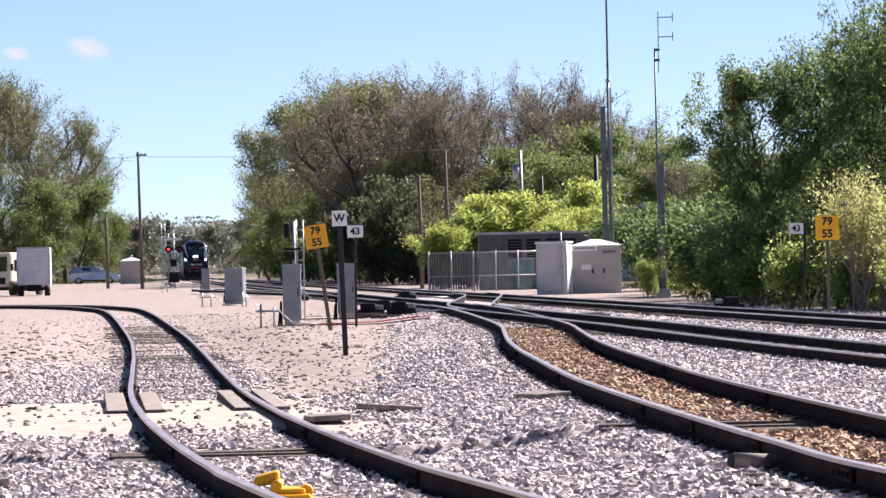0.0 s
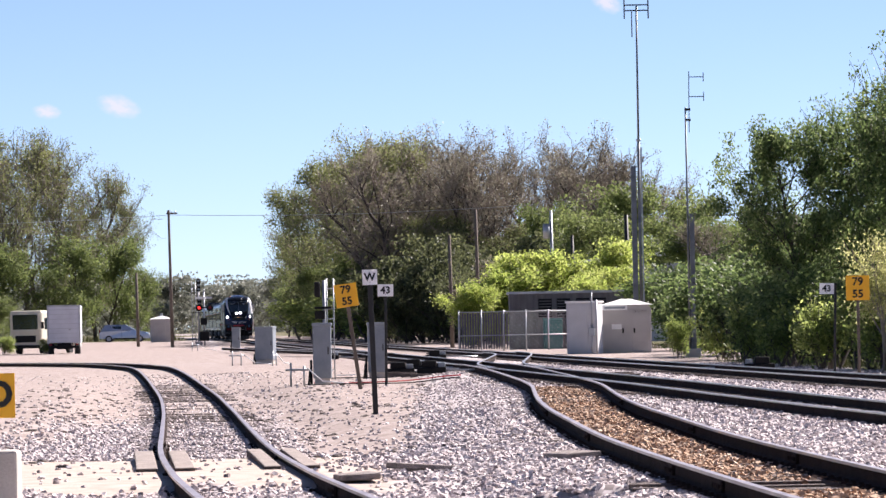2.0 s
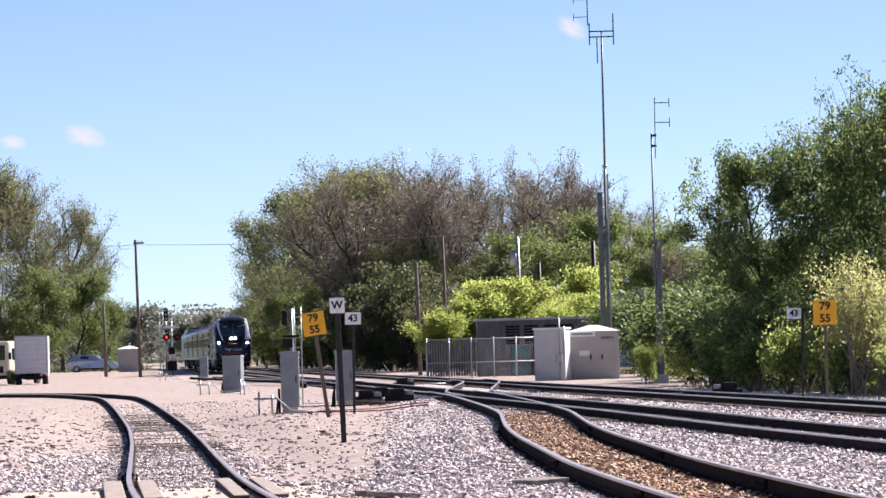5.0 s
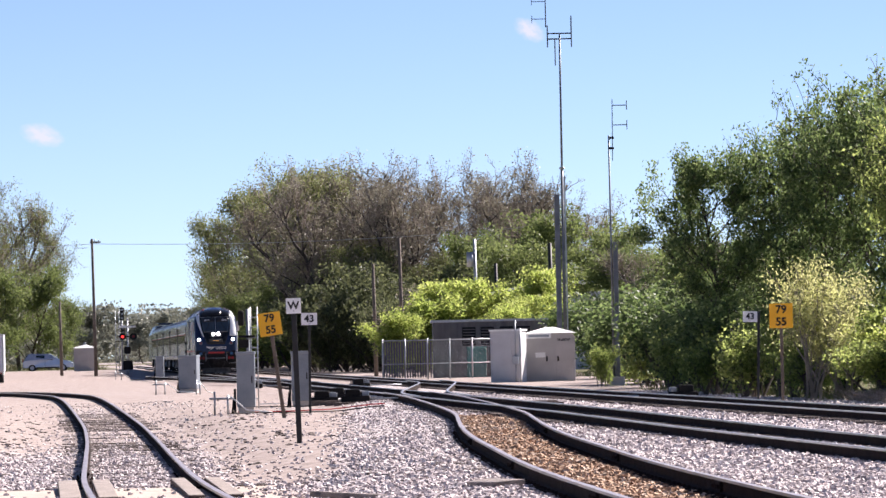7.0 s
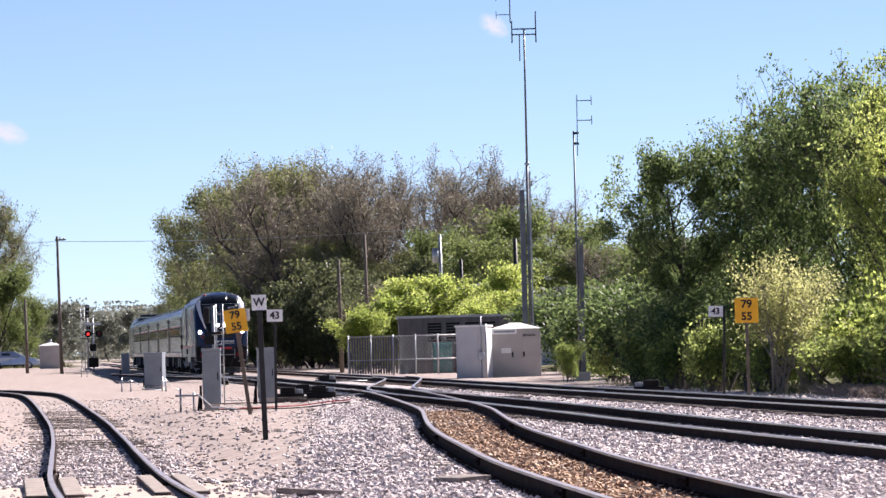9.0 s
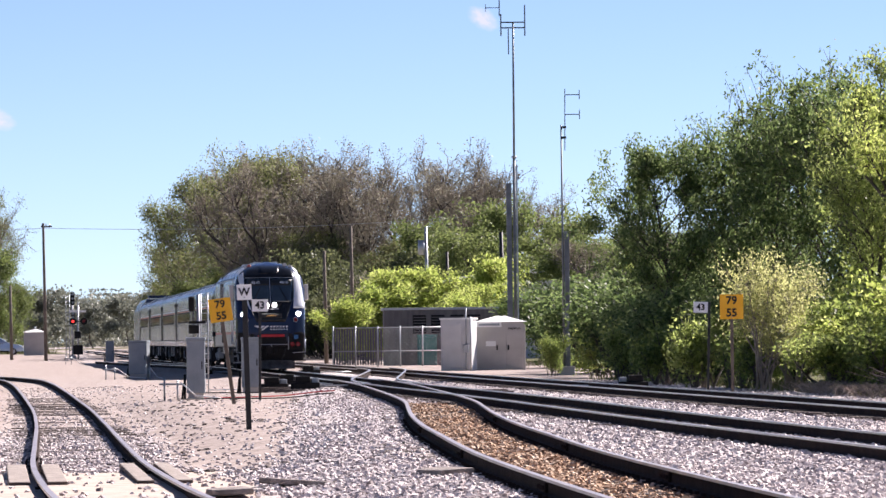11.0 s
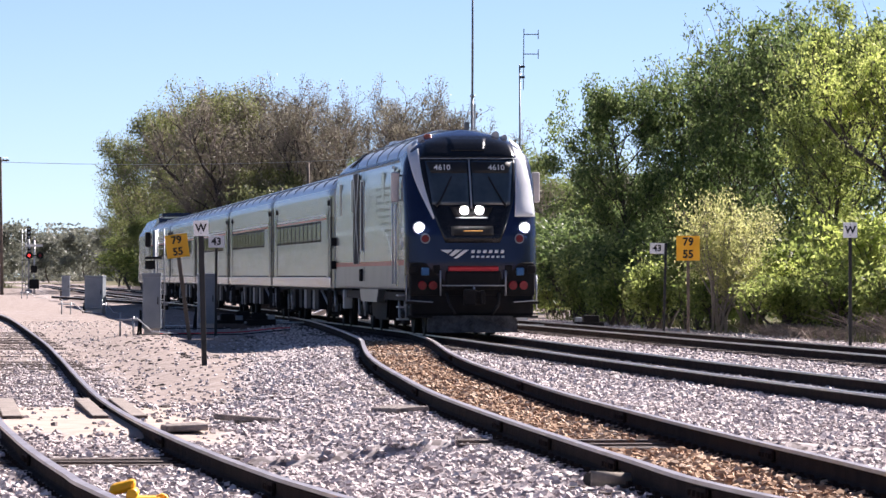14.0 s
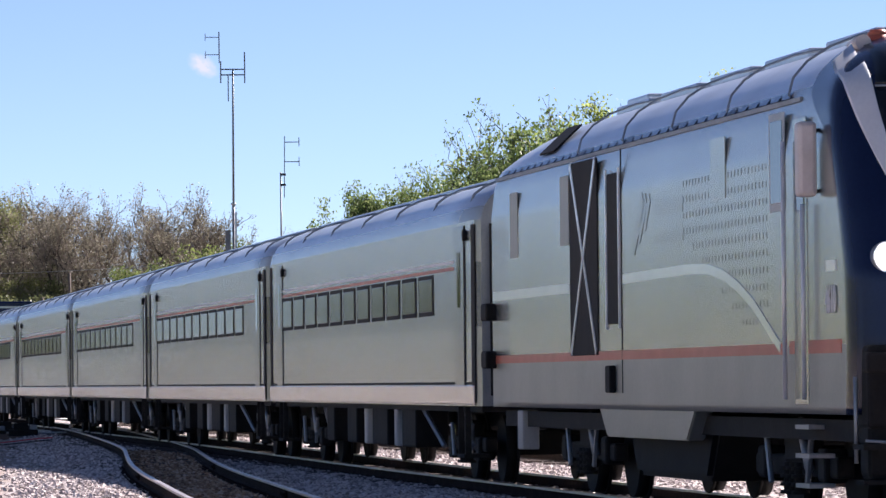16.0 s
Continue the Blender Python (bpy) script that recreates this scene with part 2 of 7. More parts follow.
def ground_material():
    """Crushed stone, yard dirt, rust-stained ballast, soil and paving, blended by the ground's own masks."""
    m = bpy.data.materials.new("yard_ground_surface")
    m.use_nodes = True
    n, l = m.node_tree.nodes, m.node_tree.links
    b = n["Principled BSDF"]
    b.inputs["Roughness"].default_value, b.inputs["Specular IOR Level"].default_value = 0.95, 0.15
    co = n.new("ShaderNodeTexCoord")

    def tex(kind, scale, **kw):
        t = n.new(kind)
        t.inputs["Scale"].default_value = scale
        l.new(co.outputs["Object"], t.inputs["Vector"])
        for k, v in kw.items():
            t.inputs[k].default_value = v
        return t

    def ramp(src, stops):
        r = n.new("ShaderNodeValToRGB")
        while len(r.color_ramp.elements) < len(stops):
            r.color_ramp.elements.new(0.5)
        for i, (p, c) in enumerate(stops):
            r.color_ramp.elements[i].position, r.color_ramp.elements[i].color = p, (*c, 1)
        l.new(src, r.inputs["Fac"])
        return r.outputs["Color"]

    cells = tex("ShaderNodeTexVoronoi", 16.0)
    patch, mid = tex("ShaderNodeTexNoise", 0.35, Detail=5.0), tex("ShaderNodeTexNoise", 3.0, Detail=9.0, Roughness=0.62)
    split = n.new("ShaderNodeSeparateColor")
    l.new(cells.outputs["Color"], split.inputs["Color"])
    gravel = ramp(split.outputs["Red"], [(0.0, (0.15, 0.125, 0.122)), (0.5, (0.38, 0.335, 0.325)), (1.0, (0.64, 0.575, 0.565))])
    dirt = ramp(mid.outputs["Fac"], [(0.3, (0.12, 0.092, 0.08)), (0.42, (0.25, 0.2, 0.178)), (0.52, (0.34, 0.28, 0.25)), (0.7, (0.46, 0.395, 0.365))])
    sand = ramp(mid.outputs["Fac"], [(0.3, (0.36, 0.285, 0.235)), (0.7, (0.54, 0.455, 0.395))])
    rust = ramp(split.outputs["Red"], [(0.0, (0.05, 0.03, 0.025)), (0.5, (0.2, 0.12, 0.075)), (1.0, (0.45, 0.31, 0.22))])
    soil = ramp(mid.outputs["Fac"], [(0.3, (0.05, 0.05, 0.02)), (0.5, (0.1, 0.1, 0.04)), (0.7, (0.2, 0.17, 0.09))])
    color = gravel
    for name, other, soft in (("dirt", dirt, 0.5), ("sand", sand, 0.4), ("rust", rust, 0.3), ("soil", soil, 0.5)):
        at = n.new("ShaderNodeAttribute")
        at.attribute_name = name
        wob = n.new("ShaderNodeMath")
        wob.operation = "MULTIPLY_ADD"
        l.new((mid if name != "dirt" else patch).outputs["Fac"], wob.inputs[0])
        wob.inputs[1].default_value = soft * 2
        l.new(at.outputs["Fac"], wob.inputs[2])
        edge = n.new("ShaderNodeMapRange")
        edge.inputs["From Min"].default_value, edge.inputs["From Max"].default_value = 0.4 + soft, 0.75 + soft
        l.new(wob.outputs[0], edge.inputs["Value"])
        mx = n.new("ShaderNodeMixRGB")
        l.new(edge.outputs["Result"], mx.inputs["Fac"])
        l.new(color, mx.inputs["Color1"])
        l.new(other, mx.inputs["Color2"])
        color = mx.outputs["Color"]
    l.new(color, b.inputs["Base Color"])
    bp = n.new("ShaderNodeBump")
    bp.inputs["Strength"].default_value, bp.inputs["Distance"].default_value = 0.5, 0.03
    l.new(mid.outputs["Fac"], bp.inputs["Height"])
    l.new(bp.outputs["Normal"], b.inputs["Normal"])
    return m


GROUND = ground_material()


# ---- plan ----
def main_x(y):
    """The centre of the near main track; it runs straight."""
    return 11.62 - 0.0682 * y


def spline(points, step=1.0):
    """A smooth line through the points, resampled at about the step."""
    pts = [Vector(p) for p in points]
    pts = [pts[0] * 2 - pts[1]] + pts + [pts[-1] * 2 - pts[-2]]
    out = []
    for a, b, c, d in zip(pts, pts[1:], pts[2:], pts[3:]):
        n = max(1, int((c - b).length / step))
        for i in range(n):
            t = i / n
            out.append(0.5 * ((2 * b) + (c - a) * t + (2 * a - 5 * b + 4 * c - d) * t * t + (3 * b - a - 3 * c + d) * t ** 3))
    return out + [pts[-2]]


RAIL_A = 0.45


def smooth(a, b, v):
    t = min(1.0, max(0.0, (v - a) / (b - a)))
    return t * t * (3 - 2 * t)


LINE_A = [Vector((main_x(y), y, RAIL_A - 0.07 + 0.05 * smooth(80, 120, y))) for y in range(20, 1001, 4)]
LINE_B = [Vector((main_x(y) + 5.2, y, RAIL_A - 0.05)) for y in range(20, 1001, 4)]
LINE_C = spline([(6.2, 18, 0.43), (4.75, 24, 0.43), (3.54, 32.5, 0.43), (3.19, 38, 0.43), (2.84, 45, 0.43), (2.58, 51, 0.43), (2.35, 57, 0.43), (2.2, 62.5, 0.43), (2.07, 70, 0.43), (1.93, 80, 0.42), (1.88, 90, 0.42), (1.93, 100, 0.42), (1.98, 109, 0.42), (1.88, 118, 0.42), (1.55, 132, 0.43), (1.0, 150, 0.45), (0.3, 166, 0.45)], 1.0)
LINE_D = spline([(1.3, 20, 0.37), (-0.634, 34.5, 0.34), (-1.046, 38.6, 0.3), (-1.575, 44, 0.27), (-2.07, 49.5, 0.245), (-2.65, 56.5, 0.21), (-3.48, 68, 0.16), (-4.6, 86.5, 0.07), (-6.25, 113.7, 0.0), (-8.1, 141, 0.05), (-12.0, 192, 0.24), (-14.3, 214, 0.27), (-18.0, 234, 0.27), (-25, 252, 0.26), (-36, 268, 0.25)], 1.0)


def profile(line):
    """A line's x and height at every metre of y, for lines that run forward."""
    py, px, pz = (np.array([p[k] for p in line]) for k in (1, 0, 2))
    grid_y = np.arange(15.0, 275.0, 0.5)
    return np.interp(grid_y, py, px).tolist(), np.interp(grid_y, py, pz).tolist(), py[0], py[-1]


PROFILES = {}


def line_at(line, x, y):
    """How far x is from the line beside it, and the line's height there."""
    if id(line) not in PROFILES:
        PROFILES[id(line)] = profile(line)
    gx, gz, y0, y1 = PROFILES[id(line)]
    if not y0 - 2 < y < y1 + 2:
        return 99.0, 0.0
    k = min(len(gx) - 1, max(0, round((y - 15.0) * 2)))
    return abs(x - gx[k]), gz[k]


def near_line(line, x, y):
    return line_at(line, x, y)[0]


def ground_z(x, y):
    """The height of the ground: track beds a little raised over a yard that rises towards the road crossing."""
    z = 0.1 + 0.4 * smooth(380, 480, y) + 0.05 * noise.noise((x * 0.15, y * 0.06, 0)) + 0.02 * noise.noise((x * 0.7, y * 0.5, 3))
    a, b = abs(x - main_x(y)), abs(x - main_x(y) - 5.2)
    (c, zc), (d, zd) = line_at(LINE_C, x, y), line_at(LINE_D, x, y)
    fill = 0.09 * smooth(53, 55, y) * (1 - smooth(66, 69, y))
    for r, top in ((min(a, b), RAIL_A - 0.25), (c, zc - 0.2), (d, zd - 0.18 + fill)):
        k = 1 - smooth(1.4, 3.4, r)
        z += (top - z) * k
    # an uneven little step across the gravel, shaped to draw a dark band
    lip = 48.2 + 0.35 * noise.noise((x * 0.45, 1.0, 0)) - 0.06 * x
    if 43 < y < lip + 0.1:
        deep = 0.05 + 0.1 * smooth(-0.35, 0.35, noise.noise((x * 0.8, 4.0, 0)))
        z -= deep * smooth(44.0, lip - 0.1, y) * (1 - smooth(lip - 0.1, lip + 0.1, y))
    return z


# ---- helpers of this scene ----
def mesh_of(bm, name):
    me = bpy.data.meshes.new(name)
    bm.to_mesh(me)
    bm.free()
    return me


def part(name, bm, mat, parent=None, label="", smooth_faces=False):
    """One bmesh as one mesh object, under a thing or a part."""
    me = bm if isinstance(bm, bpy.types.Mesh) else mesh_of(bm, name)
    for m in (mat if isinstance(mat, (list, tuple)) else [mat]):
        if m and m.name not in me.materials:
            me.materials.append(m)
    if smooth_faces:
        me.shade_smooth()
    ob = new(name, me)
    if parent:
        ob.parent = parent
    if label:
        ob["label"] = label
    return ob


def thing(name, label, category, m=None, group="", kind=""):
    ob = new(name)
    if m is not None:
        ob.matrix_basis = m
    return tagged(ob, label, category, group, kind)


def box(bm, x0, y0, z0, x1, y1, z1, bevel=0.0, m=None, mat=0):
    g = bmesh.ops.create_cube(bm, size=1)
    vs = g["verts"]
    for v in vs:
        v.co = Vector(((x0 + x1) / 2 + v.co.x * (x1 - x0), (y0 + y1) / 2 + v.co.y * (y1 - y0), (z0 + z1) / 2 + v.co.z * (z1 - z0)))
    faces = list({f for v in vs for f in v.link_faces})
    if bevel:
        r = bmesh.ops.bevel(bm, geom=list({e for v in vs for e in v.link_edges}), offset=bevel, segments=2, affect="EDGES", profile=0.5)
        faces = list({f for f in r["faces"]} | {f for f in faces if f.is_valid})
        vs = list({v for f in faces for v in f.verts})
    for f in faces:
        if f.is_valid:
            f.material_index = mat
    if m is not None:
        bmesh.ops.transform(bm, matrix=m, verts=[v for v in vs if v.is_valid])
    return vs


def boxes(*specs, bevel=0.0):
    bm = bmesh.new()
    for s in specs:
        box(bm, *s, bevel=bevel)
    return bm


def rod(bm, a, b, r0, r1=None, seg=8, mat=0):
    """A round bar from a to b."""
    a, b = Vector(a), Vector(b)
    r1 = r0 if r1 is None else r1
    q = (b - a).to_track_quat("Z", "Y").to_matrix()
    ring = []
    for c, r in ((a, r0), (b, r1)):
        ring.append([bm.verts.new(c + q @ Vector((math.cos(i * math.tau / seg) * r, math.sin(i * math.tau / seg) * r, 0))) for i in range(seg)])
    for i in range(seg):
        f = bm.faces.new((ring[0][i], ring[0][(i + 1) % seg], ring[1][(i + 1) % seg], ring[1][i]))
        f.material_index = mat
        f.smooth = seg > 6
    for f in (bm.faces.new(ring[0][::-1]), bm.faces.new(ring[1])):
        f.material_index = mat


def rods(*specs, seg=8):
    bm = bmesh.new()
    for s in specs:
        rod(bm, *s, seg=seg)
    return bm


def side_of(line):
    """For each point of a line, the level unit vector to its right."""
    out = []
    for i in range(len(line)):
        t = (line[min(i + 1, len(line) - 1)] - line[max(i - 1, 0)])
        out.append(Vector((t.y, -t.x, 0)).normalized())
    return out


# the rail's profile: sideways, height below the head's top
RAIL_SHAPE = [(-0.036, -0.002), (0.036, -0.002), (0.037, -0.03), (0.033, -0.038), (0.01, -0.05), (0.009, -0.13), (0.02, -0.148), (0.07, -0.158), (0.07, -0.17), (-0.07, -0.17), (-0.07, -0.158), (-0.02, -0.148), (-0.009, -0.13), (-0.01, -0.05), (-0.033, -0.038), (-0.037, -0.03)]


def rail(name, line, offset, track, top_mat):
    bm = bmesh.new()
    sides = side_of(line)
    rings = []
    for p, s in zip(line, sides):
        rings.append([bm.verts.new(p + s * (offset + u) + Vector((0, 0, w))) for u, w in RAIL_SHAPE])
    n = len(RAIL_SHAPE)
    for a, b in zip(rings, rings[1:]):
        for i in range(n):
            f = bm.faces.new((a[i], a[(i + 1) % n], b[(i + 1) % n], b[i]))
            f.material_index = 1 if i in (0, 1, 15) else 0
    return part(name, bm, [RAIL_SIDE, top_mat], track)


def track(name, line, label, top_mat, tie_from, tie_to, group="tracks"):
    ob = thing(name, label, "railway track", group=group, kind="structure")
    for o in (-0.7535, 0.7535):
        rail("rail", line, o, ob, top_mat)
    return ob


track_a = track("track_1", LINE_A, "straight main track with worn shiny rails on pale ballast", RAIL_TOP, 30, 300)
track_b = track("track_2", LINE_B, "second main track with worn shiny rails on pale ballast", RAIL_TOP, 30, 300)
track_c = track("track_3", LINE_C, "curved siding with rusty rails and brown stained ballast", RAIL_TOP_DULL, 20, 160)
track_d = track("track_4", LINE_D, "wavy little-used siding with rusty rails beside the yard", RAIL_TOP_DULL, 20, 230)

# ---- ground ----
SAND_FROM, SAND_TO = 54.0, 70.0


def masks(x, y):
    """How much of dirt, sand, rust and soil lies at a place of the ground."""
    c = near_line(LINE_C, x, y)
    dx = x - (-3.24 - (y - 63) * 0.066)
    dirt = smooth(0.5, 4.0, -dx) * smooth(62, 85, y) + 0.75 * smooth(75, 120, y) * smooth(3.5, 5.5, main_x(y) - x) * (1 - smooth(4, 9, main_x(y) - x - 4 - (y - 75) * 0.08))
    worn = smooth(60, 76, y) * (1 - smooth(0.5 + 0.02 * max(0, y - 80), 1.4 + 0.03 * max(0, y - 80), abs(x + 2.3 + 0.03 * (y - 93))))
    dirt = max(dirt, 0.95 * worn)
    if x < main_x(y) and y > 250:
        dirt = max(dirt, smooth(4, 8, main_x(y) - x))
    if x > main_x(y) and y > 190 and x < main_x(y) + 22:
        dirt = max(dirt, smooth(8.0, 9.0, x - main_x(y)))
    sy = y + 3.0 * noise.noise((x * 0.7, y * 0.1, 5)) + 1.5 * noise.noise((x * 2.2, y * 0.3, 9))
    sand = smooth(SAND_FROM - 1.5, SAND_FROM + 1, sy) * (1 - smooth(SAND_TO - 4, SAND_TO, sy)) * (1 - smooth(1.2, 3.0, dx + 0.6 * noise.noise((x, y * 0.3, 2))))
    rust = (1 - smooth(0.66, 0.8, c)) if 24 < y < 140 else 0.0
    r = x - main_x(y) - 5.2
    soil = smooth(5.5, 7.0, r) if y < 195 else smooth(9 + 0.05 * (y - 195), 12 + 0.05 * (y - 195), r) * (1 if y < 300 else smooth(3, 8, r))
    if y > 520:
        soil = max(soil, smooth(5, 9, abs(x - main_x(y) - 2.6)))
    if x < -46 - (y - 300) * 0.03:
        soil = 1.0
    return dirt, sand, rust, soil


xs = sorted(set([-1500, -700, -400, -200, -120, -80, -60, -50, -42, -36, -32] + [round(i * 0.4, 2) for i in range(-70, 51)] + [22, 24, 27, 30, 40, 60, 90, 140, 250, 400, 800, 1500]))
ys = sorted(set([-300, -60, 0, 10, 18] + [round(20 + i * 0.8, 2) for i in range(188)] + [round(46.5 + i * 0.1, 2) for i in range(31)] + [172 + i * 4 for i in range(120)] + [660, 720, 800, 1000, 1400, 2200, 4500]))
verts, faces = [], []
mask_values = ([], [], [], [])
for y in ys:
    for x in xs:
        verts.append((x, y, ground_z(x, y)))
        for store, v in zip(mask_values, masks(x, y)):
            store.append(v)
w = len(xs)
for j in range(len(ys) - 1):
    faces += [(j * w + i, j * w + i + 1, (j + 1) * w + i + 1, (j + 1) * w + i) for i in range(w - 1)]
me = bpy.data.meshes.new("ground")
me.from_pydata(verts, [], faces)
for name, store in zip(("dirt", "sand", "rust", "soil"), mask_values):
    me.attributes.new(name, "FLOAT", "POINT").data.foreach_set("value", store)
me.shade_smooth()
ground = tagged(part("ground", me, GROUND), "pale crushed-stone and dirt railway yard ground", "ground", kind="structure")


# ---- loose stones ----
def soup(name, centers, sizes, shape_v, shape_f, mat, label, category, rng, squash=0.8, parent=None):
    """Many small solid pieces in one mesh, each turned and dented by chance."""
    n, k = len(centers), len(shape_v)
    q = rng.normal(size=(n, 4))
    q /= np.linalg.norm(q, axis=1)[:, None]
    a, b, c, d = q.T
    rot = np.stack([1 - 2 * (c * c + d * d), 2 * (b * c - a * d), 2 * (b * d + a * c), 2 * (b * c + a * d), 1 - 2 * (b * b + d * d), 2 * (c * d - a * b), 2 * (b * d - a * c), 2 * (c * d + a * b), 1 - 2 * (b * b + c * c)], 1).reshape(n, 3, 3)
    v = np.asarray(shape_v)[None] * (1 + rng.uniform(-0.3, 0.3, (n, k, 3)))
    v = np.einsum("nij,nkj->nki", rot, v) * sizes[:, None, None]
    v[..., 2] *= squash
    v += np.asarray(centers)[:, None, :]
    f = np.asarray(shape_f)[None] + (np.arange(n) * k)[:, None, None]
    me = bpy.data.meshes.new(name)
    me.from_pydata(v.reshape(-1, 3), [], f.reshape(-1, len(shape_f[0])).tolist())
    ob = part(name, me, mat, parent)
    return tagged(ob, label, category, kind="stuff")


CHIP_V = [(-0.5, -0.5, -0.5), (0.5, -0.5, -0.5), (0.5, 0.5, -0.5), (-0.5, 0.5, -0.5), (-0.4, -0.4, 0.5), (0.4, -0.4, 0.5), (0.4, 0.4, 0.5), (-0.4, 0.4, 0.5)]
CHIP_F = [(0, 3, 2, 1), (4, 5, 6, 7), (0, 1, 5, 4), (1, 2, 6, 5), (2, 3, 7, 6), (3, 0, 4, 7)]
rng = np.random.default_rng(5)
pale, rusty = [], []
for y0 in np.arange(27.0, 190.0, 1.0):
    lo, hi = -0.105 * y0 - 0.5, 0.172 * y0 + 0.5
    density = 125 if y0 < 50 else 95 if y0 < 65 else 46 if y0 < 95 else 24 if y0 < 130 else 11
    for x, y in zip(rng.uniform(lo, hi, int((hi - lo) * density)), rng.uniform(y0, y0 + 1.0, int((hi - lo) * density))):
        dirt, sand, rust, soil = masks(x, y)
        keep = (1 - 0.93 * min(1, dirt)) * (1 - 0.96 * sand) * (1 - min(1.0, soil))
        if noise.noise((x * 0.5, y * 0.12, 7)) > 0.25:
            keep *= 0.6
        if rng.random() > keep:
            continue
        c = near_line(LINE_C, x, y) if y < 168 else 9.0
        d = near_line(LINE_D, x, y)
        a = abs(x - main_x(y))
        if any(abs(v - 0.7535) < 0.09 for v in (a, c, d, abs(x - main_x(y) - 5.2))):
            continue
        (rusty if c < 0.7 and y < 120 else pale).append((x, y, ground_z(x, y) + 0.006))
rusty += [(x + rng.uniform(-0.2, 0.2), y + rng.uniform(-0.4, 0.4), z + rng.uniform(0.0, 0.02)) for x, y, z in rusty if near_line(LINE_C, x, y) < 0.5 and noise.noise((x * 0.8, y * 0.3, 3)) > 0.02]
for name, pts, mat, label in (("ballast_stones", pale, STONE, "pale pinkish grey crushed stone ballast lying loose"), ("stained_ballast_stones", rusty, STONE_RUST, "rust-brown stained crushed stone between siding rails")):
    pts = np.array(pts)
    sizes = rng.uniform(0.026, 0.058, len(pts)) * rng.uniform(0.75, 1.2, len(pts))
    soup(name, pts, sizes, CHIP_V, CHIP_F, mat, label, "ballast", rng)


# ---- ties and rail fittings ----
def tie_mesh():
    bm = bmesh.new()
    box(bm, -1.28, -0.115, -0.16, 1.28, 0.115, 0.0, bevel=0.012)
    me = mesh_of(bm, "tie")
    me.materials.append(TIE)
    return me


TIE_MESH = tie_mesh()
plate_bm = bmesh.new()
box(plate_bm, -0.17, -0.09, -0.006, 0.17, 0.09, 0.012)
for sx in (-0.11, 0.11):
    for sy in (-0.05, 0.05):
        box(plate_bm, sx - 0.018, sy - 0.018, 0.012, sx + 0.018, sy + 0.018, 0.04)
PLATE_MESH = mesh_of(plate_bm, "tie_plate")
PLATE_MESH.materials.append(RAIL_SIDE)


def lay_ties(line, parent, y0, y1, step, seed, plates_to, lift=0.0):
    r = random.Random(seed)
    sides = side_of(line)
    left = 0.0
    for p, q, s in zip(line, line[1:], sides):
        seg = (q - p).length
        while left < seg:
            m = p.lerp(q, left / seg)
            left += step * r.uniform(0.9, 1.1)
            if y0 < m.y < y1:
                ob = new("tie", TIE_MESH)
                ob.parent = parent
                turn = math.degrees(math.atan2(s.y, s.x))
                low = r.uniform(-0.012, 0.02)
                ob.matrix_basis = pose(m.x + r.uniform(-0.06, 0.06), m.y, m.z - 0.192 + low + lift, 0, r.uniform(-0.4, 0.4), turn + r.uniform(-1.5, 1.5))
                if m.y < plates_to:
                    for o in (-0.7535, 0.7535):
                        pl = new("tie_plate", PLATE_MESH)
                        pl.parent = parent
                        c = m + s * o
                        pl.matrix_basis = pose(c.x, c.y, m.z - 0.178, 0, 0, turn)
        left -= seg


def joint_bars(line, parent, at, offset):
    """Bolted plates that join two rails."""
    sides = side_of(line)
    for y in at:
        i = min(range(len(line)), key=lambda k: abs(line[k].y - y))
        p, s = line[i] + sides[i] * offset, sides[i]
        bm = bmesh.new()
        for e in (-0.032, 0.032):
            box(bm, e - 0.014, -0.33, -0.14, e + 0.014, 0.33, -0.045, bevel=0.006)
            for k in range(4):
                box(bm, e * 1.7 - 0.016, -0.27 + k * 0.18 - 0.02, -0.11, e * 1.7 + 0.016, -0.27 + k * 0.18 + 0.02, -0.07)
        ob = part("joint_bar", bm, RAIL_SIDE, parent)
        ob.matrix_basis = Matrix.Translation(p) @ pose(0, 0, 0, 0, 0, math.degrees(math.atan2(s.y, s.x)))


joint_bars(LINE_C, track_c, (34, 38.5, 44, 49.5, 63, 81), -0.7535)
joint_bars(LINE_C, track_c, (41, 52, 67, 90), 0.7535)
joint_bars(LINE_D, track_d, (33, 45, 58, 77), -0.7535)
joint_bars(LINE_D, track_d, (38, 50, 66), 0.7535)

# crossover and turnout rails where the tracks meet
turnout = thing("turnout", "crossover rails and switch machines between the main tracks", "railway switch", kind="structure")
CROSS = spline([(main_x(150) + 0.0, 150, RAIL_A + 0.005), (main_x(165) + 0.5, 165, RAIL_A + 0.005), (main_x(190) + 2.6, 190, RAIL_A + 0.005), (main_x(215) + 4.7, 215, RAIL_A + 0.005), (main_x(230) + 5.2, 230, RAIL_A + 0.005)], 2.0)
for o in (-0.7535, 0.7535):
    rail("rail", CROSS, o, turnout, RAIL_TOP)
CROSS_2 = spline([(main_x(235) + 0.0, 235, RAIL_A + 0.005), (main_x(255) - 0.6, 255, RAIL_A + 0.005), (main_x(290) - 2.4, 290, RAIL_A + 0.002), (main_x(340) - 4.6, 340, RAIL_A)], 2.0)
for o in (-0.7535, 0.7535):
    rail("rail", CROSS_2, o, turnout, RAIL_TOP)


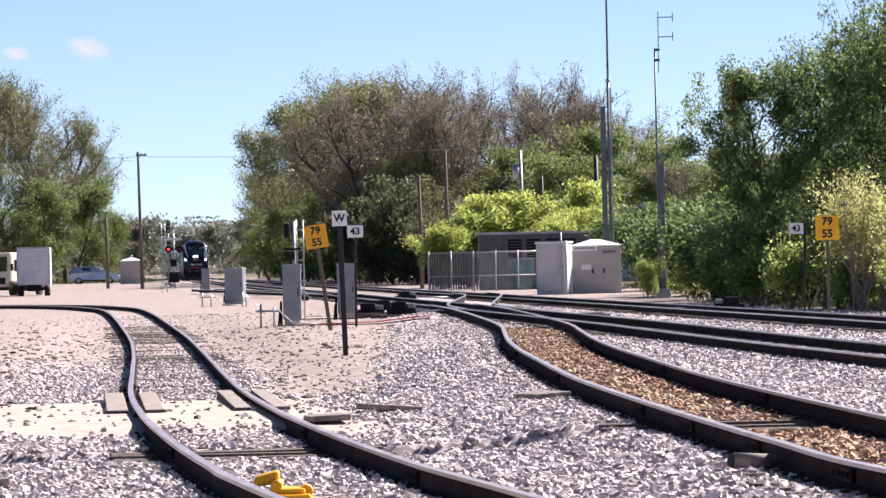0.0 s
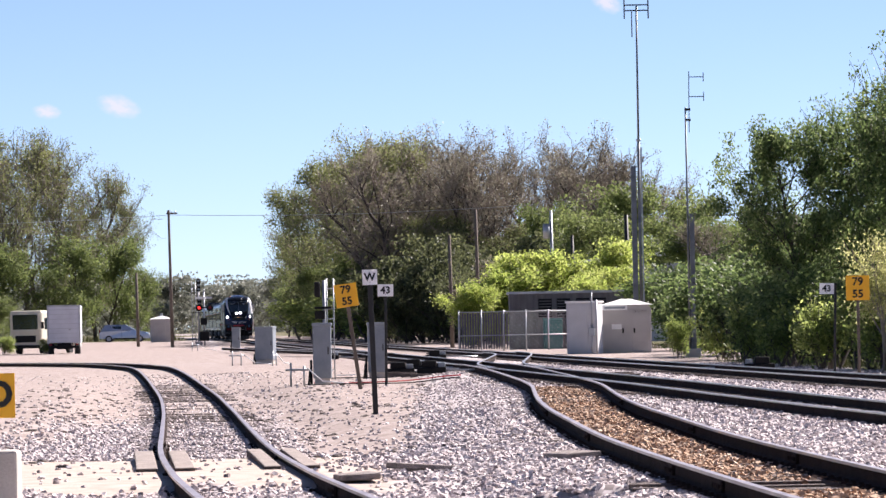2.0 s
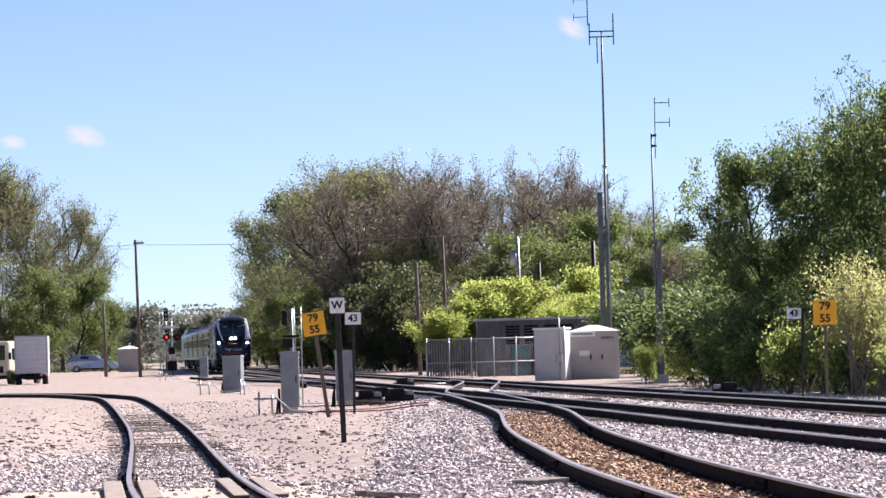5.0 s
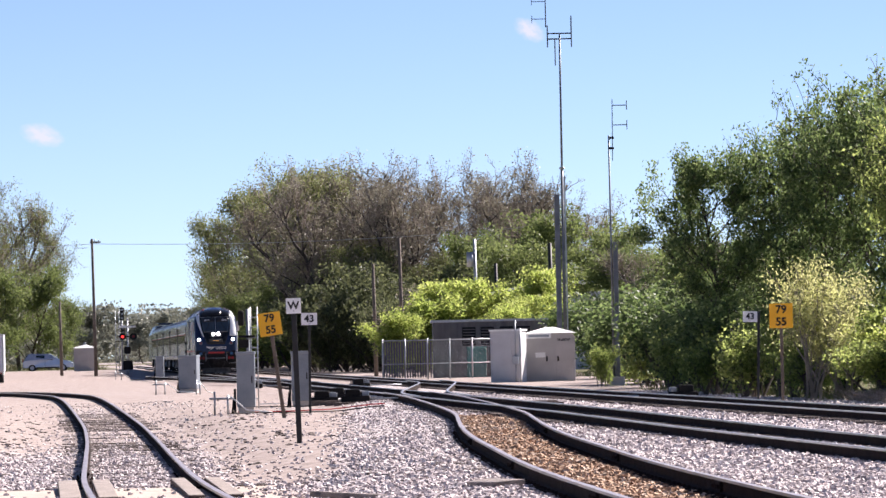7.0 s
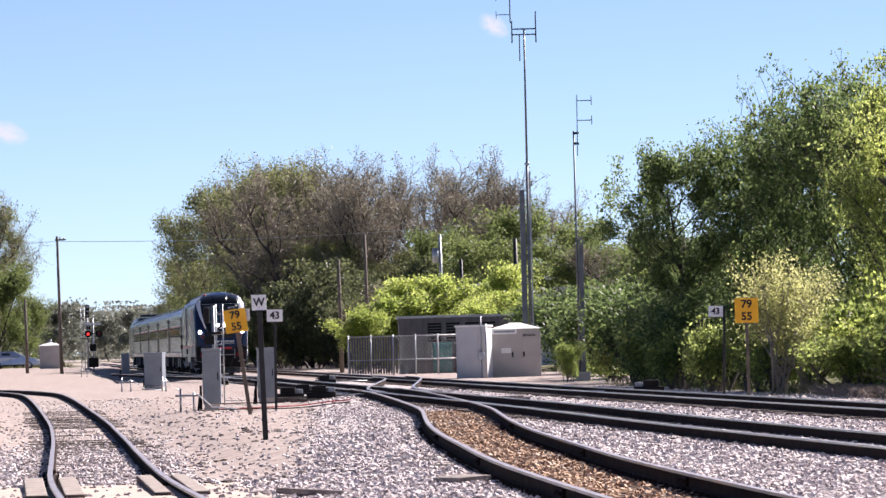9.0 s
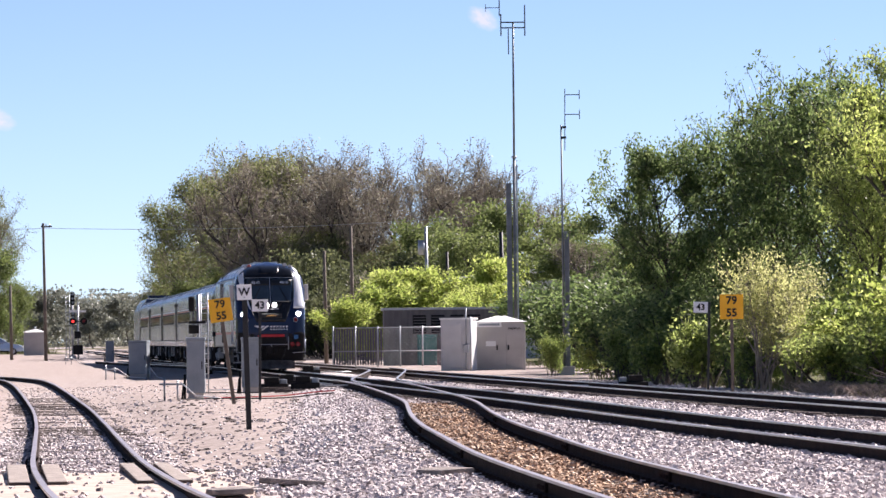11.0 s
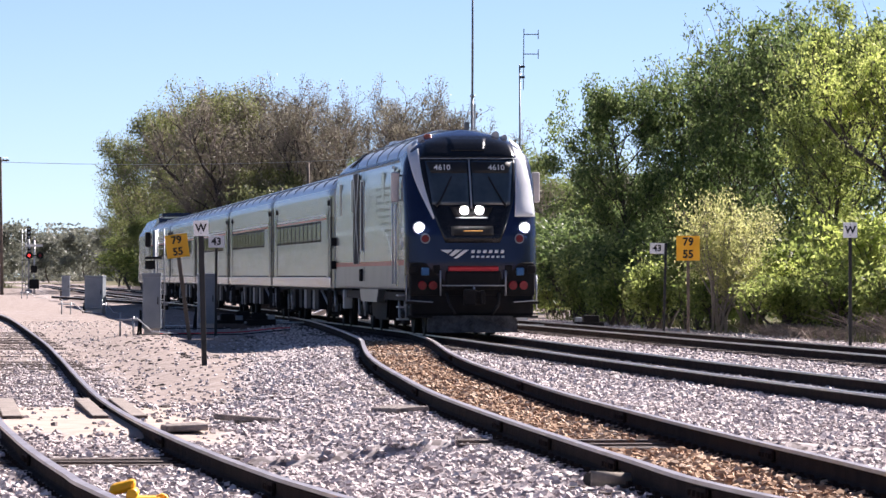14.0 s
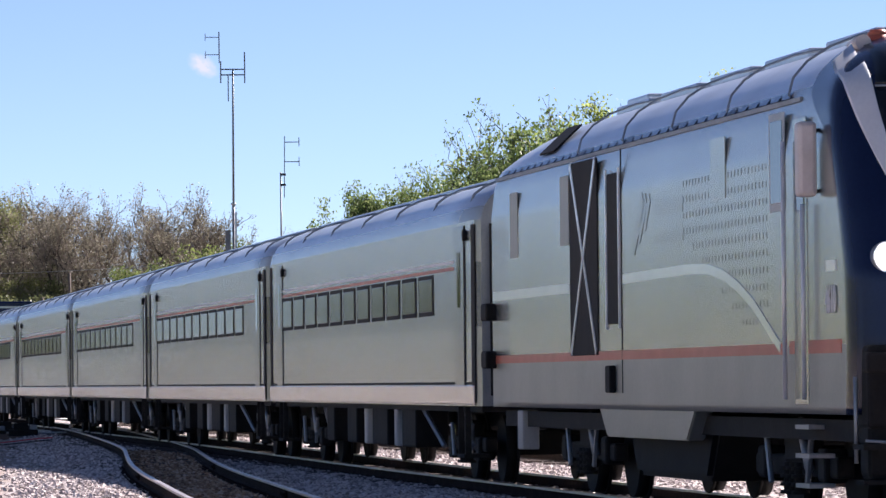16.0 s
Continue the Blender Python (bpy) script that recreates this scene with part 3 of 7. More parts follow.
def switch_machine(x, y, turn):
    ob = thing("switch_machine", "low black switch machine with rods beside the rails", "switch machine", pose(x, y, ground_z(x, y), 0, 0, turn), "switch machines")
    part("housing", boxes((-0.45, -0.25, 0, 0.45, 0.25, 0.22), (-0.3, -0.2, 0.2, 0.15, 0.2, 0.42), bevel=0.03), BLACK, ob)
    part("motor_cover", boxes((0.2, -0.16, 0.2, 0.42, 0.16, 0.36), bevel=0.03), STEEL_GREY, ob)
    part("throw_rod", rods(((0.45, -0.1, 0.12), (1.9, -0.1, 0.12), 0.025), ((0.45, 0.1, 0.12), (1.9, 0.1, 0.12), 0.025)), GALV, ob)
    return ob


switch_machine(main_x(170) - 2.0, 170, 0)
switch_machine(main_x(156) - 2.3, 156, 0)
switch_machine(main_x(163) - 2.9, 163, 6)
for y, x0, x1 in ((155.2, -3.0, 1.3), (157.0, -3.2, 1.3), (162.3, -3.6, 1.3), (164.0, -3.4, 1.3), (170.6, -2.8, 1.3), (149.0, -1.4, 3.2), (146.5, -1.4, 3.0), (144.0, -1.4, 2.9)):
    c = main_x(y)
    part("head_tie", boxes((c + x0, y - 0.12, 0.1, c + x1, y + 0.12, 0.255), bevel=0.012), TIE, turnout, "long dark switch tie")
for k, (y, sag, mat) in enumerate(((141.5, 0.5, RUBBER), (146.0, -0.4, RED), (158.5, 0.3, RUBBER), (166.5, 0.4, WHITE))):
    pts = [Vector((x, y + sag * math.sin(x * 1.3 + k) + 0.3 * math.sin(x * 3.1), ground_z(x, y) + 0.05)) for x in (-4.6 + 0.35 * i for i in range(13))]
    cu = bpy.data.curves.new("ground_cable", "CURVE")
    cu.dimensions, cu.bevel_depth, cu.bevel_resolution = "3D", 0.018, 1
    line = cu.splines.new("POLY")
    line.points.add(len(pts) - 1)
    for point, p in zip(line.points, pts):
        point.co = (*p, 1)
    tmp = new("cable_line", cu)
    me = bpy.data.meshes.new_from_object(tmp)
    bpy.data.objects.remove(tmp)
    tagged(part("ground_cable", me, mat), "loose signal cable lying across the gravel", "cable", "ground cables")
switch_machine(main_x(228) + 2.2, 228, 10)
switch_machine(main_x(238) - 2.2, 238, 0)
switch_machine(main_x(152) + 7.3, 152, 180)

# timbers of the little crossing on the siding
for dx, y, w in ((-0.97, 63.8, 0.26), (-0.52, 63.7, 0.24), (0.52, 63.7, 0.2), (0.98, 64.2, 0.2)):
    i = min(range(len(LINE_D)), key=lambda k: abs(LINE_D[k].y - y))
    s = side_of(LINE_D)[i]
    c = LINE_D[i] + s * dx
    bm = boxes((-w / 2, -4.3, -0.13, w / 2, 4.3, 0.0), bevel=0.015)
    bm.normal_update()
    # upward faces take the paler colour, sides and ends the dark one
    for f in bm.faces:
        f.material_index = 1 if f.normal.z > 0.5 else 0
    tagged(part("crossing_timber", bm, [TIE, TIMBER_TOP]), "weathered grey crossing timber lying along the siding rail", "timber", "crossing timbers").matrix_basis = pose(c.x, c.y, LINE_D[i].z - 0.03, 0, 0, math.degrees(math.atan2(s.y, s.x)))
for x, y, ln, turn, lab in ((-1.3, 54.6, 0.45, 8, "short dark broken tie end lying on gravel"), (-0.6, 57.8, 0.84, 20, "old split grey plank lying on gravel"), (1.05, 57.5, 0.4, 30, "small rotten wood scrap lying on gravel"), (-4.85, 46.0, 0.5, -20, "rotten tie scrap lying beside the siding"), (-3.7, 40.0, 0.35, 15, "dark wood scrap lying beside the siding"), (-0.9, 32.0, 0.7, 5, "dark wood scrap lying between siding rails")):
    bm = boxes((-ln / 2, -0.35, 0, ln / 2, 0.35, 0.07), bevel=0.02)
    for v in bm.verts:
        v.co += Vector((0, 0.5 * v.co.x * (1 if v.co.y > 0 else -0.4), 0.02 * math.sin(9 * v.co.x)))
    tagged(part("wood_scrap", bm, OLD_PLANK), lab, "wood scrap", "wood scraps").matrix_basis = pose(x, y, ground_z(x, y) + 0.01, 0, 3, turn)
clods = np.random.default_rng(19)
spots = []
while len(spots) < 430:
    y = clods.uniform(62, 150)
    x = clods.uniform(-0.095 * y, 0.01 * y)
    if near_line(LINE_D, x, y) > 1.0 and near_line(LINE_C, x, y) > 1.2 and noise.noise((x * 0.6, y * 0.1, 2)) > -0.05:
        spots.append((x, y, ground_z(x, y) + 0.008))
soup("dirt_clods", np.array(spots), clods.uniform(0.04, 0.13, len(spots)), CHIP_V, CHIP_F, TIE, "scattered dark clods and splinters on worn dirt", "debris", clods, 0.3)
log = part("short_log", rods(((-0.15, 0, 0.07), (0.15, 0.05, 0.06), 0.065, 0.055), seg=12), [PALE_BARK])
tagged(log, "pale broken round wood piece on gravel", "log").matrix_basis = pose(2.25, 37.2, ground_z(2.25, 37.2))
bm = bmesh.new()
rod(bm, (-0.15, -0.005, 0.07), (-0.157, -0.02, 0.07), 0.05, seg=10)
part("dark_end", bm, INK, log, "dark hollow end")

derail = thing("derail", "yellow cast derail clamped on the siding rail", "derail", pose(-1.28, 34.9, 0.3), "")
bm = boxes((-0.02, -0.25, -0.12, 0.34, 0.25, -0.06), (0.05, -0.2, -0.07, 0.3, 0.2, -0.02), bevel=0.02)
part("base_plate", bm, YELLOW, derail)
bm = boxes((-0.06, -0.12, -0.02, 0.12, 0.12, 0.06), bevel=0.03)
for v in bm.verts:
    v.co.z += 0.25 * (v.co.x + 0.06)
part("wedge", bm, YELLOW, derail)
part("hinge", rods(((0.1, -0.24, 0.0), (0.1, 0.24, 0.0), 0.04), ((0.3, -0.1, -0.05), (0.3, 0.1, -0.05), 0.05)), YELLOW, derail)


# ---- signs ----
def letters(text, size, mat, parent, x, y, z, name="lettering", spacing=1.0, extrude=0.004, bold=0.012):
    """Raised lettering that faces -y, centred at x, z."""
    cu = bpy.data.curves.new(name, "FONT")
    cu.body, cu.size, cu.extrude, cu.offset = text, size, extrude, bold * size
    cu.align_x, cu.align_y, cu.space_character = "CENTER", "CENTER", spacing
    cu.resolution_u = 3
    tmp = new("text", cu)
    me = bpy.data.meshes.new_from_object(tmp)
    bpy.data.objects.remove(tmp)
    ob = part(name, me, mat, parent)
    ob.matrix_basis = pose(x, y, z, 90, 0, 0)
    return ob


def plate_sign(name, label, x, y, top, plate_w, plate_h, lines, plate_mat, post_mat, post_w=0.07, lean=0.0, shift=0.0, post_over=0.0, text_size=0.2, turn=0.0, bars=0):
    """A flat sign on a post: plate, border, lettering, bolts."""
    g = ground_z(x, y)
    h = top - g
    ob = thing(name, label, "railway sign", pose(x, y, g - 0.02, 0, lean, turn), "lineside signs")
    part("post", boxes((-post_w / 2, -0.02, -0.3, post_w / 2, 0.03, h + post_over), bevel=0.006), post_mat, ob)
    pl = part("plate", boxes((shift - plate_w / 2, -0.034, h - plate_h, shift + plate_w / 2, -0.024, h), bevel=0.003), plate_mat, ob)
    n = len(lines)
    for i, t in enumerate(lines):
        letters(t, text_size, INK, pl, shift, -0.037, h - plate_h * (i + 0.5) / n, bold=0.03)
    for z in (h - 0.05, h - plate_h + 0.05):
        part("bolt", rods(((shift, -0.034, z), (shift, -0.042, z), 0.012)), GALV, pl)
    return ob


plate_sign("whistle_sign", "white square sign with black W on dark post", -1.87, 95.1, 2.85, 0.28, 0.29, ["W"], SIGN_WHITE, DARK_POST, 0.1, lean=-1.4, text_size=0.2)
plate_sign("speed_sign", "leaning yellow speed sign, black 79 over 55", -2.95, 130.8, 2.9, 0.58, 0.6, ["79", "55"], YELLOW, POLE_WOOD, 0.1, lean=-7.5, text_size=0.27)
plate_sign("number_sign", "small white sign with black 43 beside post", -2.4, 137.6, 2.9, 0.43, 0.33, ["43"], SIGN_WHITE, DARK_POST, 0.07, lean=0.5, shift=0.0, text_size=0.27)
plate_sign("speed_sign", "yellow speed sign, black 79 over 55, by trees", 10.13, 133.4, 2.85, 0.62, 0.65, ["79", "55"], YELLOW, POLE_WOOD, 0.08, text_size=0.29)
plate_sign("number_sign", "small white sign with black 43 beside trees", 9.95, 140.0, 2.7, 0.4, 0.3, ["43"], SIGN_WHITE, DARK_POST, 0.07, shift=-0.24, text_size=0.24, lean=1.5)
plate_sign("whistle_sign", "white square sign with black W beside brush", 12.82, 118.6, 3.05, 0.33, 0.36, ["W"], SIGN_WHITE, DARK_POST, 0.08, text_size=0.235)

yard_sign = thing("yard_sign", "yellow sign with bold black D on concrete block", "sign", pose(-4.78, 50, ground_z(-4.78, 50)), "lineside signs")
part("concrete_block", boxes((-0.3, -0.25, 0, 0.27, 0.25, 0.55), bevel=0.03), CONCRETE, yard_sign)
part("post", boxes((-0.1, -0.02, 0.5, 0.02, 0.05, 1.33), bevel=0.006), DARK_POST, yard_sign)
pl = part("plate", boxes((-0.29, -0.035, 0.87, 0.24, -0.022, 1.31), bevel=0.003), YELLOW, yard_sign)
letters("D", 0.38, INK, pl, 0.08, -0.038, 1.09, bold=0.03)


# ---- lineside cabinets and signals ----
def relay_cabinet(x, y, w, h, turn=0.0, legs=True):
    """A steel relay case on legs, with hood, doors and hinges."""
    ob = thing("relay_cabinet", "blue-grey steel relay cabinet standing on short legs", "relay cabinet", pose(x, y, ground_z(x, y) - 0.03, 0, 0, turn), "relay cabinets")
    d = w * 0.85
    part("body", boxes((-w / 2, -d / 2, 0.22, w / 2, d / 2, h - 0.05), bevel=0.02), STEEL_GREY, ob)
    part("hood", boxes((-w / 2 - 0.02, -d / 2 - 0.04, h - 0.09, w / 2 + 0.02, d / 2 + 0.02, h), bevel=0.02), STEEL_GREY, ob)
    door = part("door", boxes((-w / 2 + 0.03, -d / 2 - 0.016, 0.28, w / 2 - 0.03, -d / 2 + 0.002, h - 0.13), bevel=0.008), STEEL_GREY, ob)
    part("handle", boxes((w / 2 - 0.1, -d / 2 - 0.04, h * 0.5, w / 2 - 0.07, -d / 2 - 0.014, h * 0.62), bevel=0.004), BLACK, door)
    for z in (0.4, h - 0.3):
        part("hinge", rods(((-w / 2 + 0.02, -d / 2 - 0.012, z), (-w / 2 + 0.02, -d / 2 - 0.012, z + 0.12), 0.012)), GALV, door)
    part("foundation", boxes((-w / 2 + 0.04, -d / 2 + 0.04, 0.0, w / 2 - 0.04, d / 2 - 0.04, 0.23)), CONCRETE, ob)
    part("conduit", rods(((-w / 2 - 0.06, 0, 0), (-w / 2 - 0.06, 0, 0.75), 0.035), ((-w / 2 - 0.14, -0.1, 0), (-w / 2 - 0.09, -0.05, 0.5), 0.03)), BLACK, ob)
    return ob


relay_cabinet(-4.32, 144, 0.52, 1.8)
relay_cabinet(-3.08, 160, 0.55, 1.8, 4)
relay_cabinet(-9.55, 232, 0.85, 1.75, -10)
relay_cabinet(-16.1, 343, 0.55, 1.7)
for x, y, turn in ((-10.6, 226, 12), (-20.5, 372, 5), (-5.0, 143, -20), (-8.6, 218, 70)):
    jb = thing("junction_stand", "small steel junction stand with cable loops", "cable stand", pose(x, y, ground_z(x, y), 0, 0, turn), "cable stands")
    part("post", rods(((-0.2, 0, -0.05), (-0.2, 0, 0.65), 0.03), ((0.2, 0, -0.05), (0.2, 0, 0.55), 0.03)), GALV, jb)
    part("bar", rods(((-0.35, 0, 0.45), (0.35, 0, 0.45), 0.03)), GALV, jb)
    part("cable", rods(((0.3, 0, 0.5), (0.8, -0.1, 0.12), 0.02), ((0.8, -0.1, 0.12), (1.6, -0.1, 0.04), 0.02)), WHITE, jb)


def signal_head(bm_parent, x, z, lamps, lit=None):
    """A black signal head with hoods; lit is the lamp that shows red."""
    n = len(lamps)
    bm = bmesh.new()
    box(bm, x - 0.17, -0.12, z - 0.18 * n, x + 0.17, 0.12, z + 0.18 * n, bevel=0.06)
    head = part("signal_head", bm, BLACK, bm_parent)
    for i in range(n):
        zz = z + 0.36 * ((n - 1) / 2 - i)
        hood = bmesh.new()
        for k in range(9):
            a0, a1 = math.pi * (k / 9) - 0.15, math.pi * ((k + 1) / 9) + 0.15
            vs = [hood.verts.new((x + 0.13 * math.cos(a), y, zz + 0.13 * math.sin(a))) for a in (a0, a1) for y in (-0.12, -0.4)]
            hood.faces.new((vs[0], vs[1], vs[3], vs[2]))
        part("hood", hood, BLACK, head)
        part("lens", rods(((x, -0.115, zz), (x, -0.135, zz), 0.1), seg=16), RED_LAMP if lit == i else CLEAR_LENS, head)


mast = thing("signal_mast", "tall black and silver signal mast with ladder and stacked heads", "railway signal", pose(-23.35, 430, ground_z(-23.35, 430)), "signals")
part("mast", rods(((0, 0.25, 0), (0, 0.25, 5.6), 0.09)), GALV, mast)
part("base", boxes((-0.3, 0, -0.05, 0.3, 0.55, 0.3), bevel=0.03), CONCRETE, mast)
signal_head(mast, 0.05, 5.1, [0, 0, 0])
signal_head(mast, 0.1, 3.5, [0, 0, 0])
part("ladder", rods(*([((-0.55, 0.4, 0.1), (-0.55, 0.4, 5.4), 0.03), ((-0.25, 0.4, 0.1), (-0.25, 0.4, 5.4), 0.03)] + [((-0.55, 0.4, 0.3 + i * 0.33), (-0.25, 0.4, 0.3 + i * 0.33), 0.018) for i in range(15)])), GALV, mast)
part("platform", boxes((-0.6, -0.3, 2.75, 0.5, 0.5, 2.82)), BLACK, mast)

flasher = thing("crossing_signal", "crossing signal mast with two red flashing lamps", "crossing signal", pose(-22.65, 426, ground_z(-22.65, 426)), "signals")
part("mast", rods(((0, 0.1, 0), (0, 0.1, 4.6), 0.07)), GALV, flasher)
part("gate_box", boxes((-0.4, -0.25, 0.4, 0.4, 0.3, 1.2), bevel=0.04), BLACK, flasher)
part("crossarm", boxes((-0.6, -0.02, 3.16, 0.75, 0.06, 3.26)), BLACK, flasher)
for x, m in ((-0.42, RED_LAMP), (0.5, RED_LENS)):
    b = part("backing_disc", rods(((x, -0.05, 3.2), (x, -0.08, 3.2), 0.3), seg=20), BLACK, flasher)
    part("lamp", rods(((x, -0.08, 3.2), (x, -0.12, 3.2), 0.12), seg=16), m, b)
part("blade", boxes((-0.7, -0.03, 3.95, 0.7, -0.01, 4.12)), WHITE, flasher)
part("bell", rods(((0, 0.1, 4.6), (0, 0.1, 4.78), 0.12, 0.06)), GALV, flasher)
part("lower_lamp", boxes((-0.3, -0.1, 1.75, 0.25, 0.1, 2.35), bevel=0.05), BLACK, flasher)

dwarf = thing("bracket_signal", "slim signal mast with ladder behind relay cabinet", "railway signal", pose(-4.5, 150, ground_z(-4.5, 150)), "signals")
part("mast", rods(((0.08, 0.1, 0), (0.08, 0.1, 3.05), 0.05)), GALV, dwarf)
part("signal_head", boxes((-0.2, -0.12, 2.55, -0.02, 0.1, 3.0), bevel=0.05), BLACK, dwarf)
part("ladder", rods(*([((0.16, 0.2, 0.1), (0.16, 0.2, 3.1), 0.02), ((0.36, 0.2, 0.1), (0.36, 0.2, 3.1), 0.02)] + [((0.16, 0.2, 0.4 + i * 0.3), (0.36, 0.2, 0.4 + i * 0.3), 0.014) for i in range(9)])), GALV, dwarf)
part("bracket", boxes((-0.2, -0.05, 2.2, 0.3, 0.15, 2.27), (-0.2, -0.05, 1.9, 0.1, 0.1, 2.15)), BLACK, dwarf)


# ---- towers, poles, wires ----
def dipole(bm, x, z, reach, h):
    rod(bm, (x, 0, z), (x + reach, 0, z), 0.022, seg=6)
    rod(bm, (x + reach, 0, z - h), (x + reach, 0, z + h), 0.018, seg=6)


tower = thing("radio_mast", "tall thin galvanised radio mast with dipole antennas", "radio mast", pose(9.12, 275, ground_z(9.1, 275)), "radio masts")
part("tube", rods(((0, 0, 0), (0.03, 0, 11.4), 0.085, 0.075), ((0.03, 0, 11.4), (0.06, 0, 18.7), 0.06, 0.05)), MAST_GREY, tower)
part("support_column", boxes((-0.42, -0.15, 0, -0.14, 0.15, 10.0), bevel=0.02), MAST_GREY, tower)
part("flange", rods(((0.03, 0, 11.35), (0.03, 0, 11.47), 0.14)), GALV, tower)
bm = bmesh.new()
for z in (18.45, 18.75):
    rod(bm, (-0.6, 0, z), (0.7, 0, z), 0.04, seg=6)
for x in (-0.6, 0.7):
    rod(bm, (x, 0, 18.0), (x, 0, 19.2 if x < 0 else 19.7), 0.035, seg=6)
rod(bm, (-0.2, 0, 17.0), (-0.2, 0, 18.4), 0.03, seg=6)
part("head_frame", bm, DARK_POST, tower)
bm = bmesh.new()
rod(bm, (-0.68, 0, 19.1), (-0.68, 0, 20.8), 0.03, seg=6)
dipole(bm, -0.68, 19.55, -0.75, 0.2)
dipole(bm, -0.68, 20.5, -0.75, 0.2)
part("antenna", bm, DARK_POST, tower)
part("cable_tray", boxes((0.12, -0.03, 0.3, 0.2, 0.03, 11.0)), GALV, tower)

mast2 = thing("radio_mast", "slim grey radio mast on a concrete footing", "radio mast", pose(9.42, 218.5, ground_z(9.4, 218.5)), "radio masts")
part("footing", boxes((-0.3, -0.35, -0.1, 0.35, 0.35, 0.38), bevel=0.04), CONCRETE, mast2)
part("column", boxes((-0.02, -0.11, 0.3, 0.18, 0.11, 6.2), bevel=0.015), MAST_GREY, mast2)
part("tube", rods(((-0.08, 0, 0.3), (-0.1, 0, 10.8), 0.055, 0.035)), MAST_GREY, mast2)
bm = bmesh.new()
rod(bm, (0.05, 0, 9.7), (0.08, 0, 12.35), 0.02, seg=6)
dipole(bm, 0.08, 11.25, 0.62, 0.2)
dipole(bm, 0.08, 12.1, 0.62, 0.2)
box(bm, -0.12, -0.04, 10.2, 0.12, 0.04, 10.3)
box(bm, -0.12, -0.04, 10.65, 0.12, 0.04, 10.75)
part("antenna", bm, DARK_POST, mast2)


def utility_pole(x, y, h, mat, arm=1.6, r=0.15, box_at=None, label="weathered wooden utility pole with crossarm"):
    ob = thing("utility_pole", label, "utility pole", pose(x, y, ground_z(x, y) - 0.1, 0, -0.6, 0), "utility poles")
    part("pole", rods(((0, 0, 0), (0, 0, h), r, r * 0.65)), mat, ob)
    if arm:
        part("crossarm", boxes((-arm * 0.2, -0.06, h - 0.35, arm * 0.8, 0.06, h - 0.22)), mat, ob)
        for i in range(3):
            part("insulator", rods(((arm * (0.35 * i - 0.1), 0, h - 0.22), (arm * (0.35 * i - 0.1), 0, h - 0.05), 0.05, 0.03)), GALV, ob)
    if box_at:
        part("transformer", rods(((-0.32, 0, box_at), (-0.32, 0, box_at + 1.0), 0.24), seg=12), GALV, ob)
    return ob


utility_pole(-25.0, 420, 11.5, POLE_WOOD, 0.9)
utility_pole(-28.5, 430, 6.4, POLE_WOOD, 0)
utility_pole(-1.46, 345, 7.8, POLE_WOOD, 0, label="grey plain wooden pole standing before the woods")
utility_pole(0.38, 345, 9.5, POLE_WOOD, 0, label="grey plain wooden pole standing before the woods")
utility_pole(5.5, 345, 9.3, GALV, 0, box_at=7.4, label="pale utility pole carrying a transformer")
utility_pole(6.9, 345, 7.6, DARK_POST, 0, label="dark short pole standing behind the hedge")
utility_pole(10.62, 345, 8.9, DARK_POST, 0, r=0.2, label="dark short pole standing behind the hedge")
for k, (za, zb, xa, xb) in enumerate(((11.2, 11.2, -70, -25), (11.2, 11.9, -25, 12))):
    bm = bmesh.new()
    pts = [Vector((xa + (xb - xa) * i / 16, 420, za + (zb - za) * i / 16 - 0.5 * (1 - (2 * i / 16 - 1) ** 2))) for i in range(17)]
    for p, q in zip(pts, pts[1:]):
        rod(bm, p, q, 0.018, seg=4)
    tagged(part("overhead_wire", bm, GALV), "thin grey overhead wire strung between poles", "wire", "overhead wires")

# ---- shelter, fence and equipment building ----
shelter = thing("signal_shelter", "beige steel equipment shelter with low hipped roof", "equipment shelter", pose(7.7, 255, ground_z(7.7, 255), 0, 0, -2))
part("wall", boxes((-1.25, 0, 0, 1.25, 2.6, 2.42), bevel=0.02), BEIGE, shelter)
bm = bmesh.new()
vs = [bm.verts.new(p) for p in ((-1.34, -0.1, 2.42), (1.34, -0.1, 2.42), (1.34, 2.7, 2.42), (-1.34, 2.7, 2.42), (-0.25, 1.1, 2.72), (0.25, 1.5, 2.72))]
for f in ((0, 1, 5, 4), (1, 2, 5), (2, 3, 4, 5), (3, 0, 4), (3, 2, 1, 0)):
    bm.faces.new([vs[i] for i in f])
part("roof", bm, WHITE, shelter)
part("door", boxes((0.28, -0.03, 0.1, 1.1, 0.0, 2.2), bevel=0.01), BEIGE, shelter)
part("door_handle", boxes((0.35, -0.08, 1.0, 0.43, -0.02, 1.25), bevel=0.01), BLACK, shelter)
part("latch", boxes((-0.22, -0.06, 1.0, -0.14, -0.005, 1.25), bevel=0.01), BLACK, shelter)
part("name_board", boxes((-1.2, -0.05, 2.16, 0.05, -0.01, 2.42), bevel=0.005), WHITE, shelter)
part("lettering", boxes((-1.1, -0.056, 2.23, -0.05, -0.049, 2.34)), STEEL_GREY, shelter, "illegible grey bar of writing")
part("notice", boxes((-0.75, -0.02, 1.2, -0.25, 0.0, 1.45)), WHITE, shelter)
part("vent", boxes((0.35, -0.03, 2.02, 1.0, -0.005, 2.14)), BLACK, shelter)

